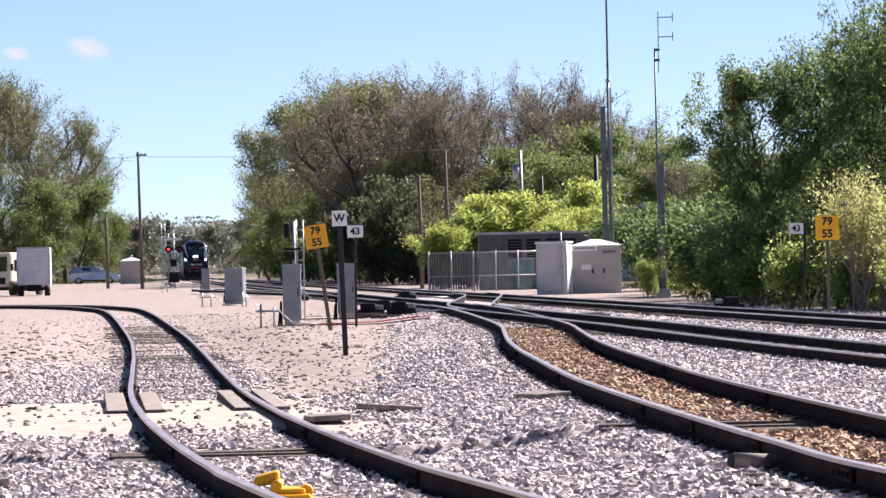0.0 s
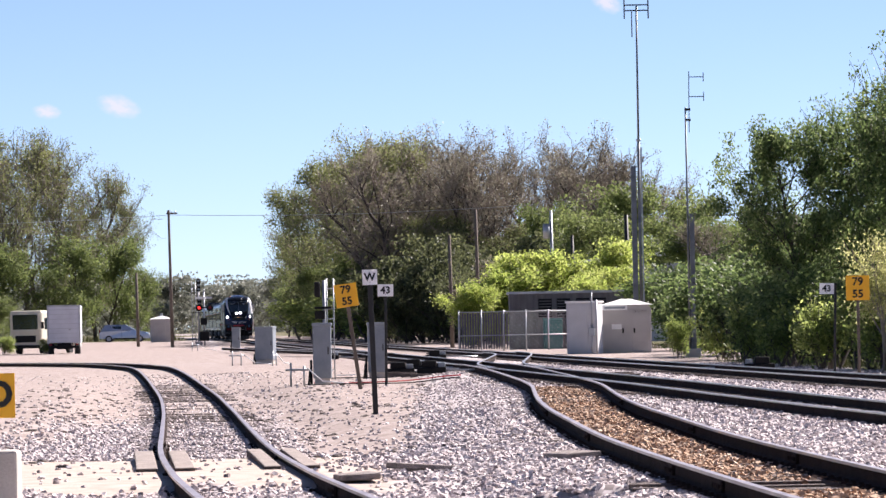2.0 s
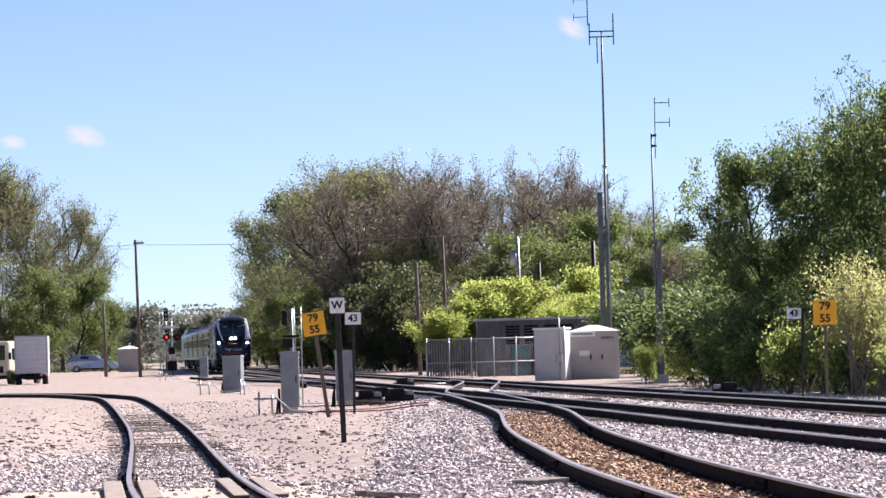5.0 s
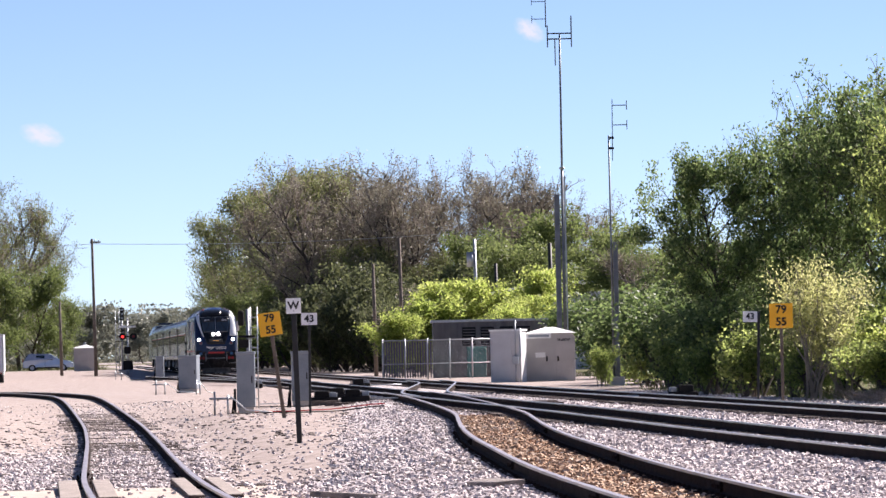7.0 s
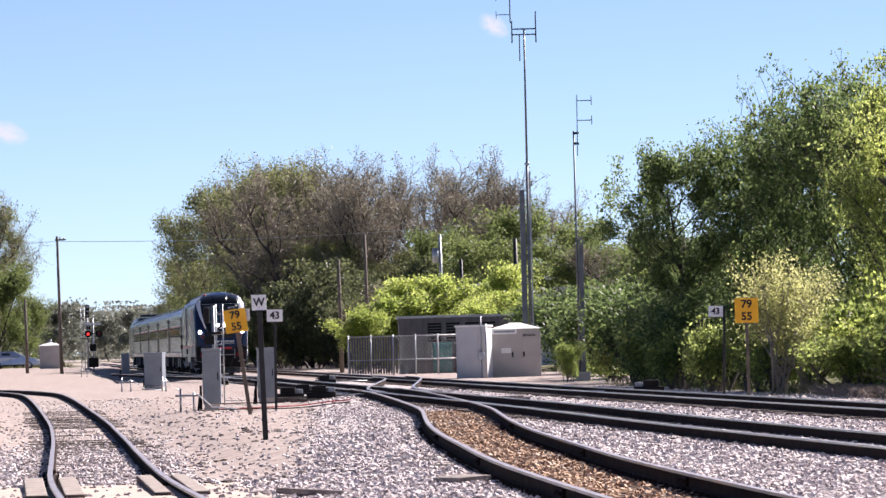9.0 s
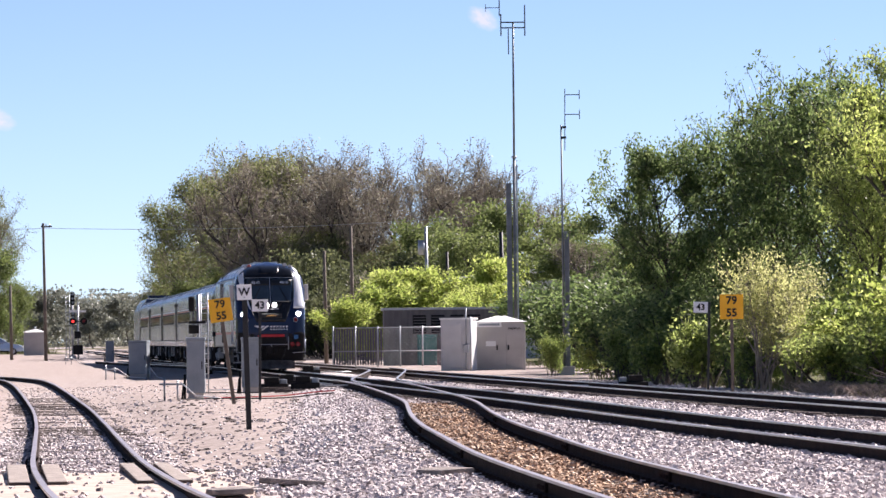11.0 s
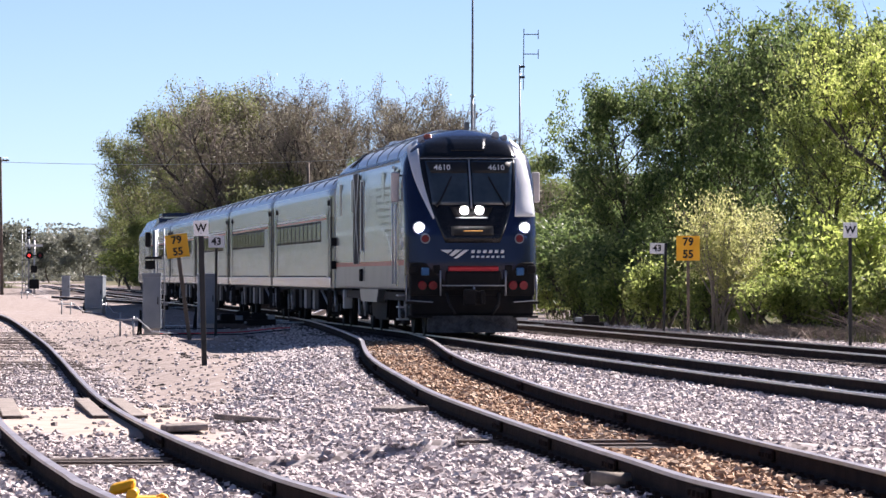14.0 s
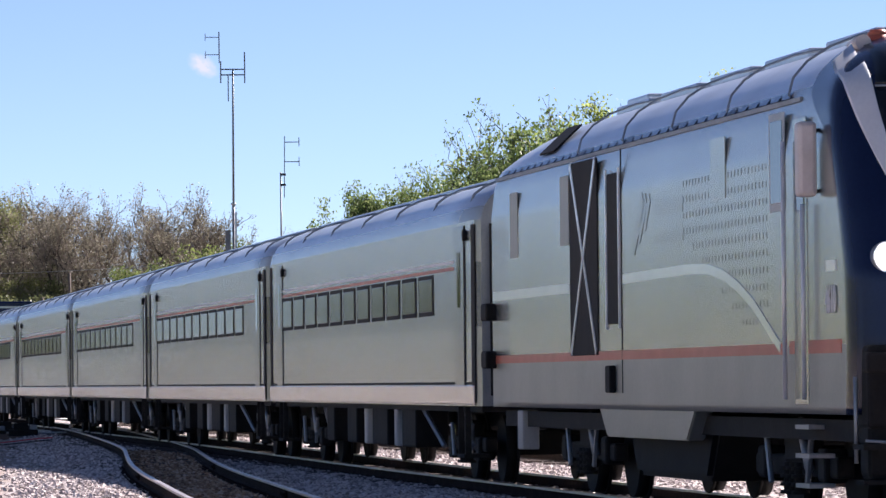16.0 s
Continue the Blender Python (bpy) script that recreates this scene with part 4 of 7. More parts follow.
hut = thing("instrument_hut", "pale grey metal instrument hut with open side door", "equipment hut", pose(5.4, 252.5, ground_z(5.4, 252), 0, 0, -12))
part("wall", boxes((-0.78, 0, 0, 0.72, 1.8, 2.55), bevel=0.02), PALE_GREY, hut)
part("roof", boxes((-0.84, -0.05, 2.55, 0.78, 1.85, 2.64), bevel=0.02), WHITE, hut)
part("door", boxes((-0.7, -0.03, 0.15, 0.3, 0.0, 2.4), bevel=0.01), PALE_GREY, hut)
part("rust_patch", boxes((-0.72, -0.012, 0.25, -0.55, 0.0, 0.65)), BEIGE, hut)
part("meter_box", boxes((0.38, -0.16, 0.9, 0.66, 0.0, 1.3), bevel=0.02), GALV, hut)
part("conduit", rods(((0.52, -0.08, 0), (0.52, -0.08, 0.9), 0.03), ((0.52, -0.08, 1.3), (0.52, -0.08, 3.1), 0.03), ((0.8, -0.3, 0), (0.8, -0.3, 2.7), 0.04)), GALV, hut)

building = thing("equipment_building", "grey clad flat-roofed building with dark louvred openings", "building", pose(2.15, 303, ground_z(4, 303)))
part("wall", boxes((0, 0, 0, 6.9, 5, 3.3), bevel=0.02), CONTAINER, building)
part("roof", boxes((-0.12, -0.15, 3.3, 7.02, 5.1, 3.45), bevel=0.02), GALV, building)
for x in (1.75, 2.85, 4.0, 5.0):
    w = part("window", boxes((x, -0.05, 1.9, x + 0.8, 0.0, 3.0), bevel=0.01), BLACK, building, "dark louvred opening")
    for i in range(6):
        part("slat", boxes((x + 0.03, -0.08, 1.98 + i * 0.17, x + 0.77, -0.045, 2.03 + i * 0.17)), CONTAINER, w)
for i in range(7):
    part("cladding_rib", boxes((0.1 + i * 0.22, -0.04, 0.1, 0.18 + i * 0.22, 0.0, 3.2)), CONTAINER, building)
for x in (2.0, 3.4):
    g = thing("transformer_cabinet", "teal green electrical cabinet before the grey building", "electrical cabinet", pose(2.15 + x, 301.2, ground_z(2.15 + x, 301)), "electrical cabinets")
    part("body", boxes((0, 0, 0, 1.15, 0.9, 1.75), bevel=0.03), TEAL, g)
    part("lid", boxes((-0.03, -0.04, 1.75, 1.18, 0.93, 1.83), bevel=0.02), TEAL, g)
    part("door", boxes((0.06, -0.03, 0.15, 0.56, 0.0, 1.65), bevel=0.01), TEAL, g)
    part("door", boxes((0.6, -0.03, 0.15, 1.1, 0.0, 1.65), bevel=0.01), TEAL, g)

fence = thing("chain_link_fence", "galvanised chain-link fence with privacy slats round the yard", "fence", pose(-0.85, 292, ground_z(0, 292)))
for i in range(6):
    part("post", rods(((i * 1.29, 0, 0), (i * 1.29, 0, 2.35), 0.045)), GALV, fence)
for z in (0.9, 2.25):
    part("rail", rods(((0, 0, z), (6.45, 0, z), 0.03)), GALV, fence)
bm = bmesh.new()
for i in range(44):
    x = i * 0.15
    if x > 2.7:
        break
    box(bm, x + 0.02, -0.015, 0.1, x + 0.12, 0.015, 2.2 if i % 2 else 2.15)
part("privacy_slats", bm, CONTAINER, fence)
bm = bmesh.new()
for i in range(-14, 43, 2):
    for sgn in (1, -1):
        x0 = i * 0.15 if sgn > 0 else i * 0.15 + 2.2
        lo = max(0.0, (2.7 - x0) if sgn > 0 else (x0 - 6.45))
        hi = min(2.2, (6.45 - x0) if sgn > 0 else (x0 - 2.7))
        if hi - lo > 0.1:
            rod(bm, (x0 + sgn * lo, 0, 0.05 + lo), (x0 + sgn * hi, 0, 0.05 + hi), 0.003, seg=3)
part("wire_mesh", bm, STEEL_GREY, fence)

shed = thing("far_building", "pale low building with sloping roof behind the hedge", "building", pose(7.7, 385, ground_z(7.7, 385)))
part("wall", boxes((0, 0, 0, 9, 6, 5.9)), PALE_GREY, shed)
bm = boxes((-0.4, -0.5, 5.9, 9.6, 6.5, 6.2))
for v in bm.verts:
    v.co.z += 0.09 * v.co.x
part("roof", bm, WHITE, shed)
for i in range(18):
    part("wall_rib", boxes((0.2 + i * 0.5, -0.06, 0, 0.3 + i * 0.5, 0, 5.85)), PALE_GREY, shed)

hut2 = thing("crossing_hut", "small grey crossing equipment hut with gabled roof", "equipment hut", pose(-29.65, 480, ground_z(-29.65, 480)))
part("wall", boxes((-1.0, 0, 0, 1.0, 2, 2.2), bevel=0.02), BEIGE, hut2)
bm = bmesh.new()
vs = [bm.verts.new(p) for p in ((-1.1, -0.1, 2.2), (1.1, -0.1, 2.2), (1.1, 2.1, 2.2), (-1.1, 2.1, 2.2), (0, 1, 2.55))]
for f in ((0, 1, 4), (1, 2, 4), (2, 3, 4), (3, 0, 4), (3, 2, 1, 0)):
    bm.faces.new([vs[i] for i in f])
part("roof", bm, WHITE, hut2)
part("vent", rods(((0, 1, 2.5), (0, 1, 2.75), 0.12)), GALV, hut2)
part("door", boxes((-0.45, -0.03, 0.1, 0.45, 0, 2.0), bevel=0.01), BEIGE, hut2)


# ---- road vehicles ----
def wheel(parent, x, y, r, w=0.22):
    t = part("wheel", rods(((x, y - w / 2, r), (x, y + w / 2, r), r), seg=20), RUBBER, parent)
    part("rim", rods(((x, y - w / 2 - 0.01, r), (x, y - w / 2 + 0.05, r), r * 0.62), seg=16), GALV, t)


def profile_body(points, y0, y1, inset=0.12):
    """A body from a side outline in x and z, its upper part drawn in."""
    bm = bmesh.new()
    zs = [p[1] for p in points]
    mid = min(zs) + 0.5 * (max(zs) - min(zs))
    rows = []
    for y, s in ((y0, 1), (y1, -1)):
        rows.append([bm.verts.new((x, y + s * inset * max(0, (z - mid) / (max(zs) - mid)), z)) for x, z in points])
    n = len(points)
    for i in range(n):
        bm.faces.new((rows[0][i], rows[0][(i + 1) % n], rows[1][(i + 1) % n], rows[1][i]))
    bm.faces.new(rows[0][::-1])
    bm.faces.new(rows[1])
    bmesh.ops.recalc_face_normals(bm, faces=bm.faces)
    bmesh.ops.bevel(bm, geom=list(bm.edges), offset=0.05, segments=2, affect="EDGES")
    return bm


van = thing("minivan", "silver-blue minivan stopped at the road crossing", "car", pose(-37.65, 510, ground_z(-37, 510) - 0.02))
part("body", profile_body([(0.0, 0.35), (0.0, 0.95), (0.15, 1.1), (0.45, 1.68), (0.8, 1.76), (2.6, 1.76), (3.5, 1.25), (4.6, 1.0), (5.05, 0.8), (5.1, 0.35)], -0.95, 0.95, 0.2), VAN_PAINT, van)
for x0, x1, top in ((0.35, 1.25, 1.58), (1.32, 2.2, 1.6), (2.28, 3.1, 1.5)):
    bm = boxes((x0, -0.93, 1.12, x1, -0.86, top), bevel=0.02)
    for v in bm.verts:
        if v.co.z > 1.4:
            v.co.y += 0.12
            v.co.x -= 0.25 if x1 > 3 and v.co.x > 2.8 else 0
    part("side_window", bm, GLASS_DARK, van)
for x in (0.95, 4.05):
    wheel(van, x, -0.85, 0.34)
    wheel(van, x, 0.85, 0.34)
part("headlight", boxes((4.75, -0.9, 0.72, 5.06, -0.6, 0.86), bevel=0.03), WHITE, van)
part("sill", boxes((1.4, -0.97, 0.3, 3.6, -0.92, 0.42)), BLACK, van)
part("door_seam", boxes((2.24, -0.965, 0.45, 2.26, -0.95, 1.1)), BLACK, van)
part("tail_light", boxes((-0.03, -0.92, 0.95, 0.06, -0.75, 1.3), bevel=0.02), RED_LENS, van)

truck = thing("box_truck", "white box truck seen from behind, parked in yard", "truck", pose(-29.55, 365, ground_z(-29.5, 365) - 0.15, 0, 0, 3))
part("cargo_box", boxes((-1.18, 0, 0.95, 1.18, 5.5, 3.65), bevel=0.04), TRUCK_WHITE, truck)
part("rear_frame", boxes((-1.2, -0.05, 0.9, -1.08, 0.05, 3.68), (1.08, -0.05, 0.9, 1.2, 0.05, 3.68), (-1.2, -0.05, 3.56, 1.2, 0.05, 3.68), bevel=0.01), GALV, truck)
part("roller_door", boxes((-1.08, -0.03, 1.0, 1.08, 0.0, 3.56)), TRUCK_WHITE, truck)
for i in range(7):
    part("door_seam", boxes((-1.08, -0.036, 1.3 + i * 0.34, 1.08, -0.028, 1.32 + i * 0.34)), GALV, truck)
part("door_handle", boxes((0.35, -0.07, 1.85, 0.5, -0.03, 1.95)), GALV, truck)
part("bumper", boxes((-1.1, -0.1, 0.55, 1.1, 0.05, 0.75), bevel=0.02), BLACK, truck)
part("chassis", boxes((-0.5, 0.1, 0.5, 0.5, 6.5, 0.95)), BLACK, truck)
for x in (-0.95, 0.95):
    part("wheel", rods(((x - 0.2, 0.9, 0.45), (x + 0.2, 0.9, 0.45), 0.45), seg=20), RUBBER, truck)
    part("tail_light", boxes((x - 0.1, -0.12, 0.78, x + 0.1, -0.05, 0.9)), RED_LENS, truck)
part("cab", boxes((-1.05, 5.6, 0.6, 1.05, 7.2, 2.5), bevel=0.15), WHITE, truck)

bus = thing("old_bus", "derelict cream bus with dark windscreen, overgrown", "bus", pose(-33.2, 375, ground_z(-33, 375) - 0.05, 0, 0, -14))
part("body", boxes((-1.25, 0, 0.5, 1.25, 9, 3.25), bevel=0.18), CREAM, bus)
part("windscreen", boxes((-1.0, -0.03, 1.85, 0.95, 0.02, 2.95), bevel=0.02), GLASS_DARK, bus)
part("grille", boxes((-0.8, -0.03, 0.9, 0.8, 0.02, 1.4), bevel=0.02), BLACK, bus)
for i in range(6):
    part("side_window", boxes((1.23, 0.7 + i * 1.3, 1.85, 1.27, 1.7 + i * 1.3, 2.7), bevel=0.01), GLASS_DARK, bus)
part("bumper", boxes((-1.2, -0.15, 0.45, 1.2, 0.0, 0.7), bevel=0.03), BLACK, bus)
part("mirror", boxes((1.3, -0.25, 1.9, 1.5, -0.15, 2.4), bevel=0.02), BLACK, bus)
for x in (-1.05, 1.05):
    for y in (1.6, 7.0):
        part("wheel", rods(((x - 0.15, y, 0.48), (x + 0.15, y, 0.48), 0.48), seg=18), RUBBER, bus)


# ---- small clouds ----
def cloud_material():
    m = bpy.data.materials.new("thin_white_cloud")
    m.use_nodes = True
    n, l = m.node_tree.nodes, m.node_tree.links
    co, grad, noi = n.new("ShaderNodeTexCoord"), n.new("ShaderNodeTexGradient"), n.new("ShaderNodeTexNoise")
    grad.gradient_type = "SPHERICAL"
    noi.inputs["Scale"].default_value, noi.inputs["Detail"].default_value = 2.2, 5.0
    l.new(co.outputs["Object"], noi.inputs["Vector"])
    l.new(co.outputs["Object"], grad.inputs["Vector"])
    mul, rng_ = n.new("ShaderNodeMath"), n.new("ShaderNodeMapRange")
    mul.operation = "MULTIPLY"
    l.new(grad.outputs["Fac"], mul.inputs[0])
    l.new(noi.outputs["Fac"], mul.inputs[1])
    rng_.inputs["From Min"].default_value, rng_.inputs["From Max"].default_value, rng_.inputs["To Max"].default_value = 0.08, 0.4, 0.75
    l.new(mul.outputs[0], rng_.inputs["Value"])
    tr, em, mix = n.new("ShaderNodeBsdfTransparent"), n.new("ShaderNodeEmission"), n.new("ShaderNodeMixShader")
    # the cloud's sunlit white is a set glow, not lit by the sun
    em.inputs["Color"].default_value, em.inputs["Strength"].default_value = (0.98, 0.95, 0.97, 1), 0.36
    l.new(rng_.outputs["Result"], mix.inputs["Fac"])
    l.new(tr.outputs["BSDF"], mix.inputs[1])
    l.new(em.outputs["Emission"], mix.inputs[2])
    l.new(mix.outputs["Shader"], n["Material Output"].inputs["Surface"])
    return m


CLOUD = cloud_material()
for x, z, w, h, tilt in ((-207.82, 134.1, 17, 9, 15), (-250.55, 131.71, 11, 6, 5), (82.3, 190.42, 13, 8, 32)):
    bm = bmesh.new()
    bmesh.ops.create_circle(bm, cap_ends=True, segments=24, radius=1.0)
    c = tagged(part("cloud", bm, CLOUD), "small thin wisp of white cloud in blue sky", "cloud", "clouds", "backdrop")
    c.matrix_basis = pose(x, 3000, z, 90, tilt, 0) @ Matrix.Diagonal((w, h, 1, 1))
    c.visible_shadow = False


# ---- trees ----
def tubes(segments, sides):
    """Tapered branches from (a, b, r0, r1) as vertices and faces."""
    a = np.array([s[0] for s in segments]); b = np.array([s[1] for s in segments])
    r0 = np.array([s[2] for s in segments]); r1 = np.array([s[3] for s in segments])
    d = b - a
    d /= np.linalg.norm(d, axis=1)[:, None] + 1e-9
    ref = np.where(np.abs(d[:, 2:3]) > 0.9, np.array([[1.0, 0, 0]]), np.array([[0, 0, 1.0]]))
    u = np.cross(d, ref)
    u /= np.linalg.norm(u, axis=1)[:, None] + 1e-9
    w = np.cross(d, u)
    ang = np.arange(sides) * math.tau / sides
    ring = u[:, None] * np.cos(ang)[None, :, None] + w[:, None] * np.sin(ang)[None, :, None]
    v = np.concatenate([a[:, None] + ring * r0[:, None, None], b[:, None] + ring * r1[:, None, None]], 1)
    i = np.arange(sides)
    f = np.stack([i, (i + 1) % sides, (i + 1) % sides + sides, i + sides], 1)
    f = f[None] + (np.arange(len(a)) * sides * 2)[:, None, None]
    return v.reshape(-1, 3), f.reshape(-1, 4)


def join_arrays(name, groups, mat):
    vs, fs, n = [], [], 0
    for v, f in groups:
        vs.append(v)
        fs += (f + n).tolist()
        n += len(v)
    me = bpy.data.meshes.new(name)
    me.from_pydata(np.concatenate(vs), [], fs)
    me.materials.append(mat)
    return me


def leaf_quads(centers, sizes, rng, up=0.0):
    n = len(centers)
    a = rng.normal(size=(n, 3))
    a[:, 2] += up
    a /= np.linalg.norm(a, axis=1)[:, None]
    b = np.cross(a, rng.normal(size=(n, 3)))
    b /= np.linalg.norm(b, axis=1)[:, None] + 1e-9
    a, b = a * sizes[:, None], b * sizes[:, None] * 0.55
    v = np.stack([centers - a, centers + b * 0.9 - a * 0.1, centers + a, centers - b - a * 0.1], 1)
    f = np.arange(n * 4).reshape(n, 4)
    return v.reshape(-1, 3), f


def grow(seed, height, spread, leaves, leaf_size, clump, first=0.2, limbs=11, sub=6, twigs=5, upright=0.5, fine=0, trunk_r=None, lean=0.0, top_thin=0.0, stems=1, crook=0.14):
    """A tree's wood and leaf places: stems, limbs, branches, twigs, and leaves in clumps round the twigs."""
    r = np.random.default_rng(seed)
    thick, thin, tips = [], [], []
    tr = trunk_r or height * 0.014

    def bough(a, dirn, length, r0, r1, parts, store):
        p, d = np.array(a, float), np.array(dirn, float)
        pts = [p]
        for i in range(parts):
            d = d + r.normal(size=3) * crook
            d[2] += 0.05 * upright
            d /= np.linalg.norm(d)
            q = p + d * length / parts
            k0, k1 = i / parts, (i + 1) / parts
            store.append((p, q, r0 + (r1 - r0) * k0, r0 + (r1 - r0) * k1))
            p = q
            pts.append(p)
        return pts

    for s in range(stems):
        base = np.array([0.0, 0, -0.1]) + (np.append(r.normal(size=2) * 0.25 * (stems > 1), 0))
        out = np.append(r.normal(size=2) * (0.35 if stems > 1 else 0.05), 1.0)
        out[0] += lean
        trunk = bough(base, out / np.linalg.norm(out), height * (0.86 if stems == 1 else r.uniform(0.6, 0.9)), tr, tr * 0.25, 9, thick)
        n_l = max(3, limbs // stems)
        for i in range(n_l):
            h = first + (0.97 - first) * (i + r.random()) / n_l
            k = min(8.999, h * 9)
            p = trunk[int(k)] + (trunk[int(k) + 1] - trunk[int(k)]) * (k - int(k))
            ang = i * 2.4 + r.uniform(-0.5, 0.5)
            reach = spread * (0.35 + 0.75 * math.sin(math.pi * min(1, (h - first) / (1.02 - first) * 0.8 + 0.2))) * r.uniform(0.65, 1.15)
            d = np.array([math.cos(ang), math.sin(ang), upright * r.uniform(0.6, 1.5) + 0.25])
            limb = bough(p, d / np.linalg.norm(d), reach, tr * (0.5 - 0.3 * h), tr * 0.1, 5, thick)
            for j in range(sub):
                kk = 0.25 + 0.75 * (j + r.random()) / sub
                k2 = min(4.999, kk * 5)
                q = limb[int(k2)] + (limb[int(k2) + 1] - limb[int(k2)]) * (k2 - int(k2))
                d2 = d / np.linalg.norm(d) + r.normal(size=3) * 0.75
                d2[2] += 0.25 * upright
                br = bough(q, d2 / np.linalg.norm(d2), reach * r.uniform(0.25, 0.5), tr * 0.13, tr * 0.06, 3, thin)
                for t in range(twigs):
                    e = br[1 + t % 3]
                    d3 = d2 / np.linalg.norm(d2) + r.normal(size=3) * 0.7
                    d3[2] += 0.3 * upright
                    tw = bough(e, d3 / np.linalg.norm(d3), reach * r.uniform(0.12, 0.28), max(0.014, tr * 0.085), max(0.008, tr * 0.05), 2, thin)
                    tips.append(tw[1])
                    tips.append(tw[2])
                    for m in range(fine):
                        d4 = d3 / np.linalg.norm(d3) + r.normal(size=3) * 0.6
                        d4[2] += 0.3
                        bough(tw[1 + m % 2], d4 / np.linalg.norm(d4), reach * r.uniform(0.06, 0.16), max(0.009, tr * 0.06), max(0.005, tr * 0.035), 1, thin)
    tips = np.array(tips)
    keep = r.random(len(tips)) > top_thin * (tips[:, 2] / height)
    src = tips[keep] if keep.any() else tips
    weight = r.gamma(0.5, 1.0, len(src)) + 0.05
    pick = r.choice(len(src), leaves, p=weight / weight.sum())
    centers = src[pick] + np.clip(r.normal(size=(leaves, 3)), -1.7, 1.7) * clump * np.array([1, 1, 0.75])
    centers = centers[centers[:, 2] > 0.05]
    sizes = leaf_size * r.uniform(0.6, 1.3, len(centers))
    return thick, thin, centers, sizes, r


def make_tree(name, label, category, leaf_mat, bark_mat, group, at, twig_mat=None, **kw):
    thick, thin, centers, sizes, r = grow(**kw)
    ob = thing(name, label, category, pose(*at), group)
    groups = [tubes(thick, 6)] + ([tubes(thin, 3)] if thin and not twig_mat else [])
    if twig_mat:
        part("branchwork", join_arrays("branchwork", [tubes(thin, 3)], twig_mat), None, ob)
    part("trunk" if category == "tree" else "stem", join_arrays("trunk", groups, bark_mat), None, ob)
    part("crown" if category == "tree" else "foliage", join_arrays("crown", [leaf_quads(centers, sizes, r)], leaf_mat), None, ob)
    return ob


def stand(x, y, turn, scale, wide=1.0):
    return Matrix.Translation((x, y, ground_z(x, y))) @ pose(0, 0, 0, 0, 0, turn) @ Matrix.Diagonal((scale * wide, scale * wide, scale, 1))


def repeat(ob, places):
    """Copies of a tree at (x, y, turn, scale, wide); the first place is the tree's own."""
    first, *rest = places
    for p in rest:
        copy_thing(ob, stand(*p))
    ob.matrix_basis = stand(*first)


# bare and budding woods behind the yard, 18 m high
bare_a = make_tree("tree", "tall bare tree with brown buds in dense woods", "tree", LEAF_BUD, DARK_BARK, "woods behind the yard", (0, 0, 0), TWIG_BARK, seed=1, height=16, spread=5.0, leaves=5000, leaf_size=0.085, clump=0.35, limbs=16, sub=6, twigs=4, upright=0.9, fine=3, first=0.28, trunk_r=0.26, crook=0.17)
bare_b = make_tree("tree", "tall bare dark-limbed tree in dense woods", "tree", LEAF_BUD, DARK_BARK, "woods behind the yard", (0, 0, 0), TWIG_BARK, seed=2, height=16, spread=4.6, leaves=2600, leaf_size=0.08, clump=0.3, limbs=15, sub=6, twigs=4, upright=1.05, fine=3, first=0.3, trunk_r=0.25, crook=0.18)
olive = make_tree("tree", "tall tree with thin olive-green spring leaves", "tree", LEAF_OLIVE, DARK_BARK, "woods behind the yard", (0, 0, 0), TWIG_BARK, seed=3, height=16, spread=5.4, leaves=14000, leaf_size=0.115, clump=0.5, limbs=16, sub=7, twigs=5, upright=0.8, fine=2, first=0.06, trunk_r=0.26, crook=0.18)
green = make_tree("tree", "tall tree with fresh green spring leaves", "tree", LEAF_MID, DARK_BARK, "woods behind the yard", (0, 0, 0), seed=4, height=12, spread=4.4, leaves=15000, leaf_size=0.12, clump=0.45, limbs=13, sub=6, twigs=4, upright=0.6, first=0.06)
R = random.Random(11)


def row(n, x0, x1, y0, y1, s0, s1):
    return [(x0 + (x1 - x0) * (i + R.uniform(0.2, 0.8)) / n, R.uniform(y0, y1), R.uniform(0, 360), R.uniform(s0, s1), R.uniform(0.85, 1.15)) for i in range(n)]


repeat(bare_a, row(10, -9, 15, 430, 452, 1.0, 1.14) + row(3, -8, 8, 452, 470, 1.1, 1.17) + row(2, 12, 19, 420, 440, 0.8, 0.9))
repeat(bare_b, row(9, -8, 14, 436, 460, 1.02, 1.15) + [(-13.5, 520, 20, 1.12, 1.0), (12, 424, 70, 0.95, 1), (17, 320, 100, 0.58, 1.3), (15.3, 250, 40, 0.5, 1.2)])
repeat(olive, [(-6.3, 448, 10, 1.16, 0.9), (-9.2, 478, 80, 1.26, 0.9), (-12.3, 515, 140, 1.32, 0.9), (-15.8, 558, 200, 1.32, 0.85), (-19.3, 612, 260, 1.22, 0.85), (-7.6, 462, 200, 1.2, 0.9), (-13.8, 536, 20, 1.25, 0.9), (-21.6, 655, 300, 0.9, 0.85), (-24.5, 700, 30, 0.75, 0.9), (-4.5, 432, 60, 0.72, 1.1), (0.5, 428, 100, 0.6, 1.2), (-27, 760, 60, 0.62, 1.0), (-2, 442, 15, 0.8, 1.0), (5, 426, 200, 0.66, 1.1)])
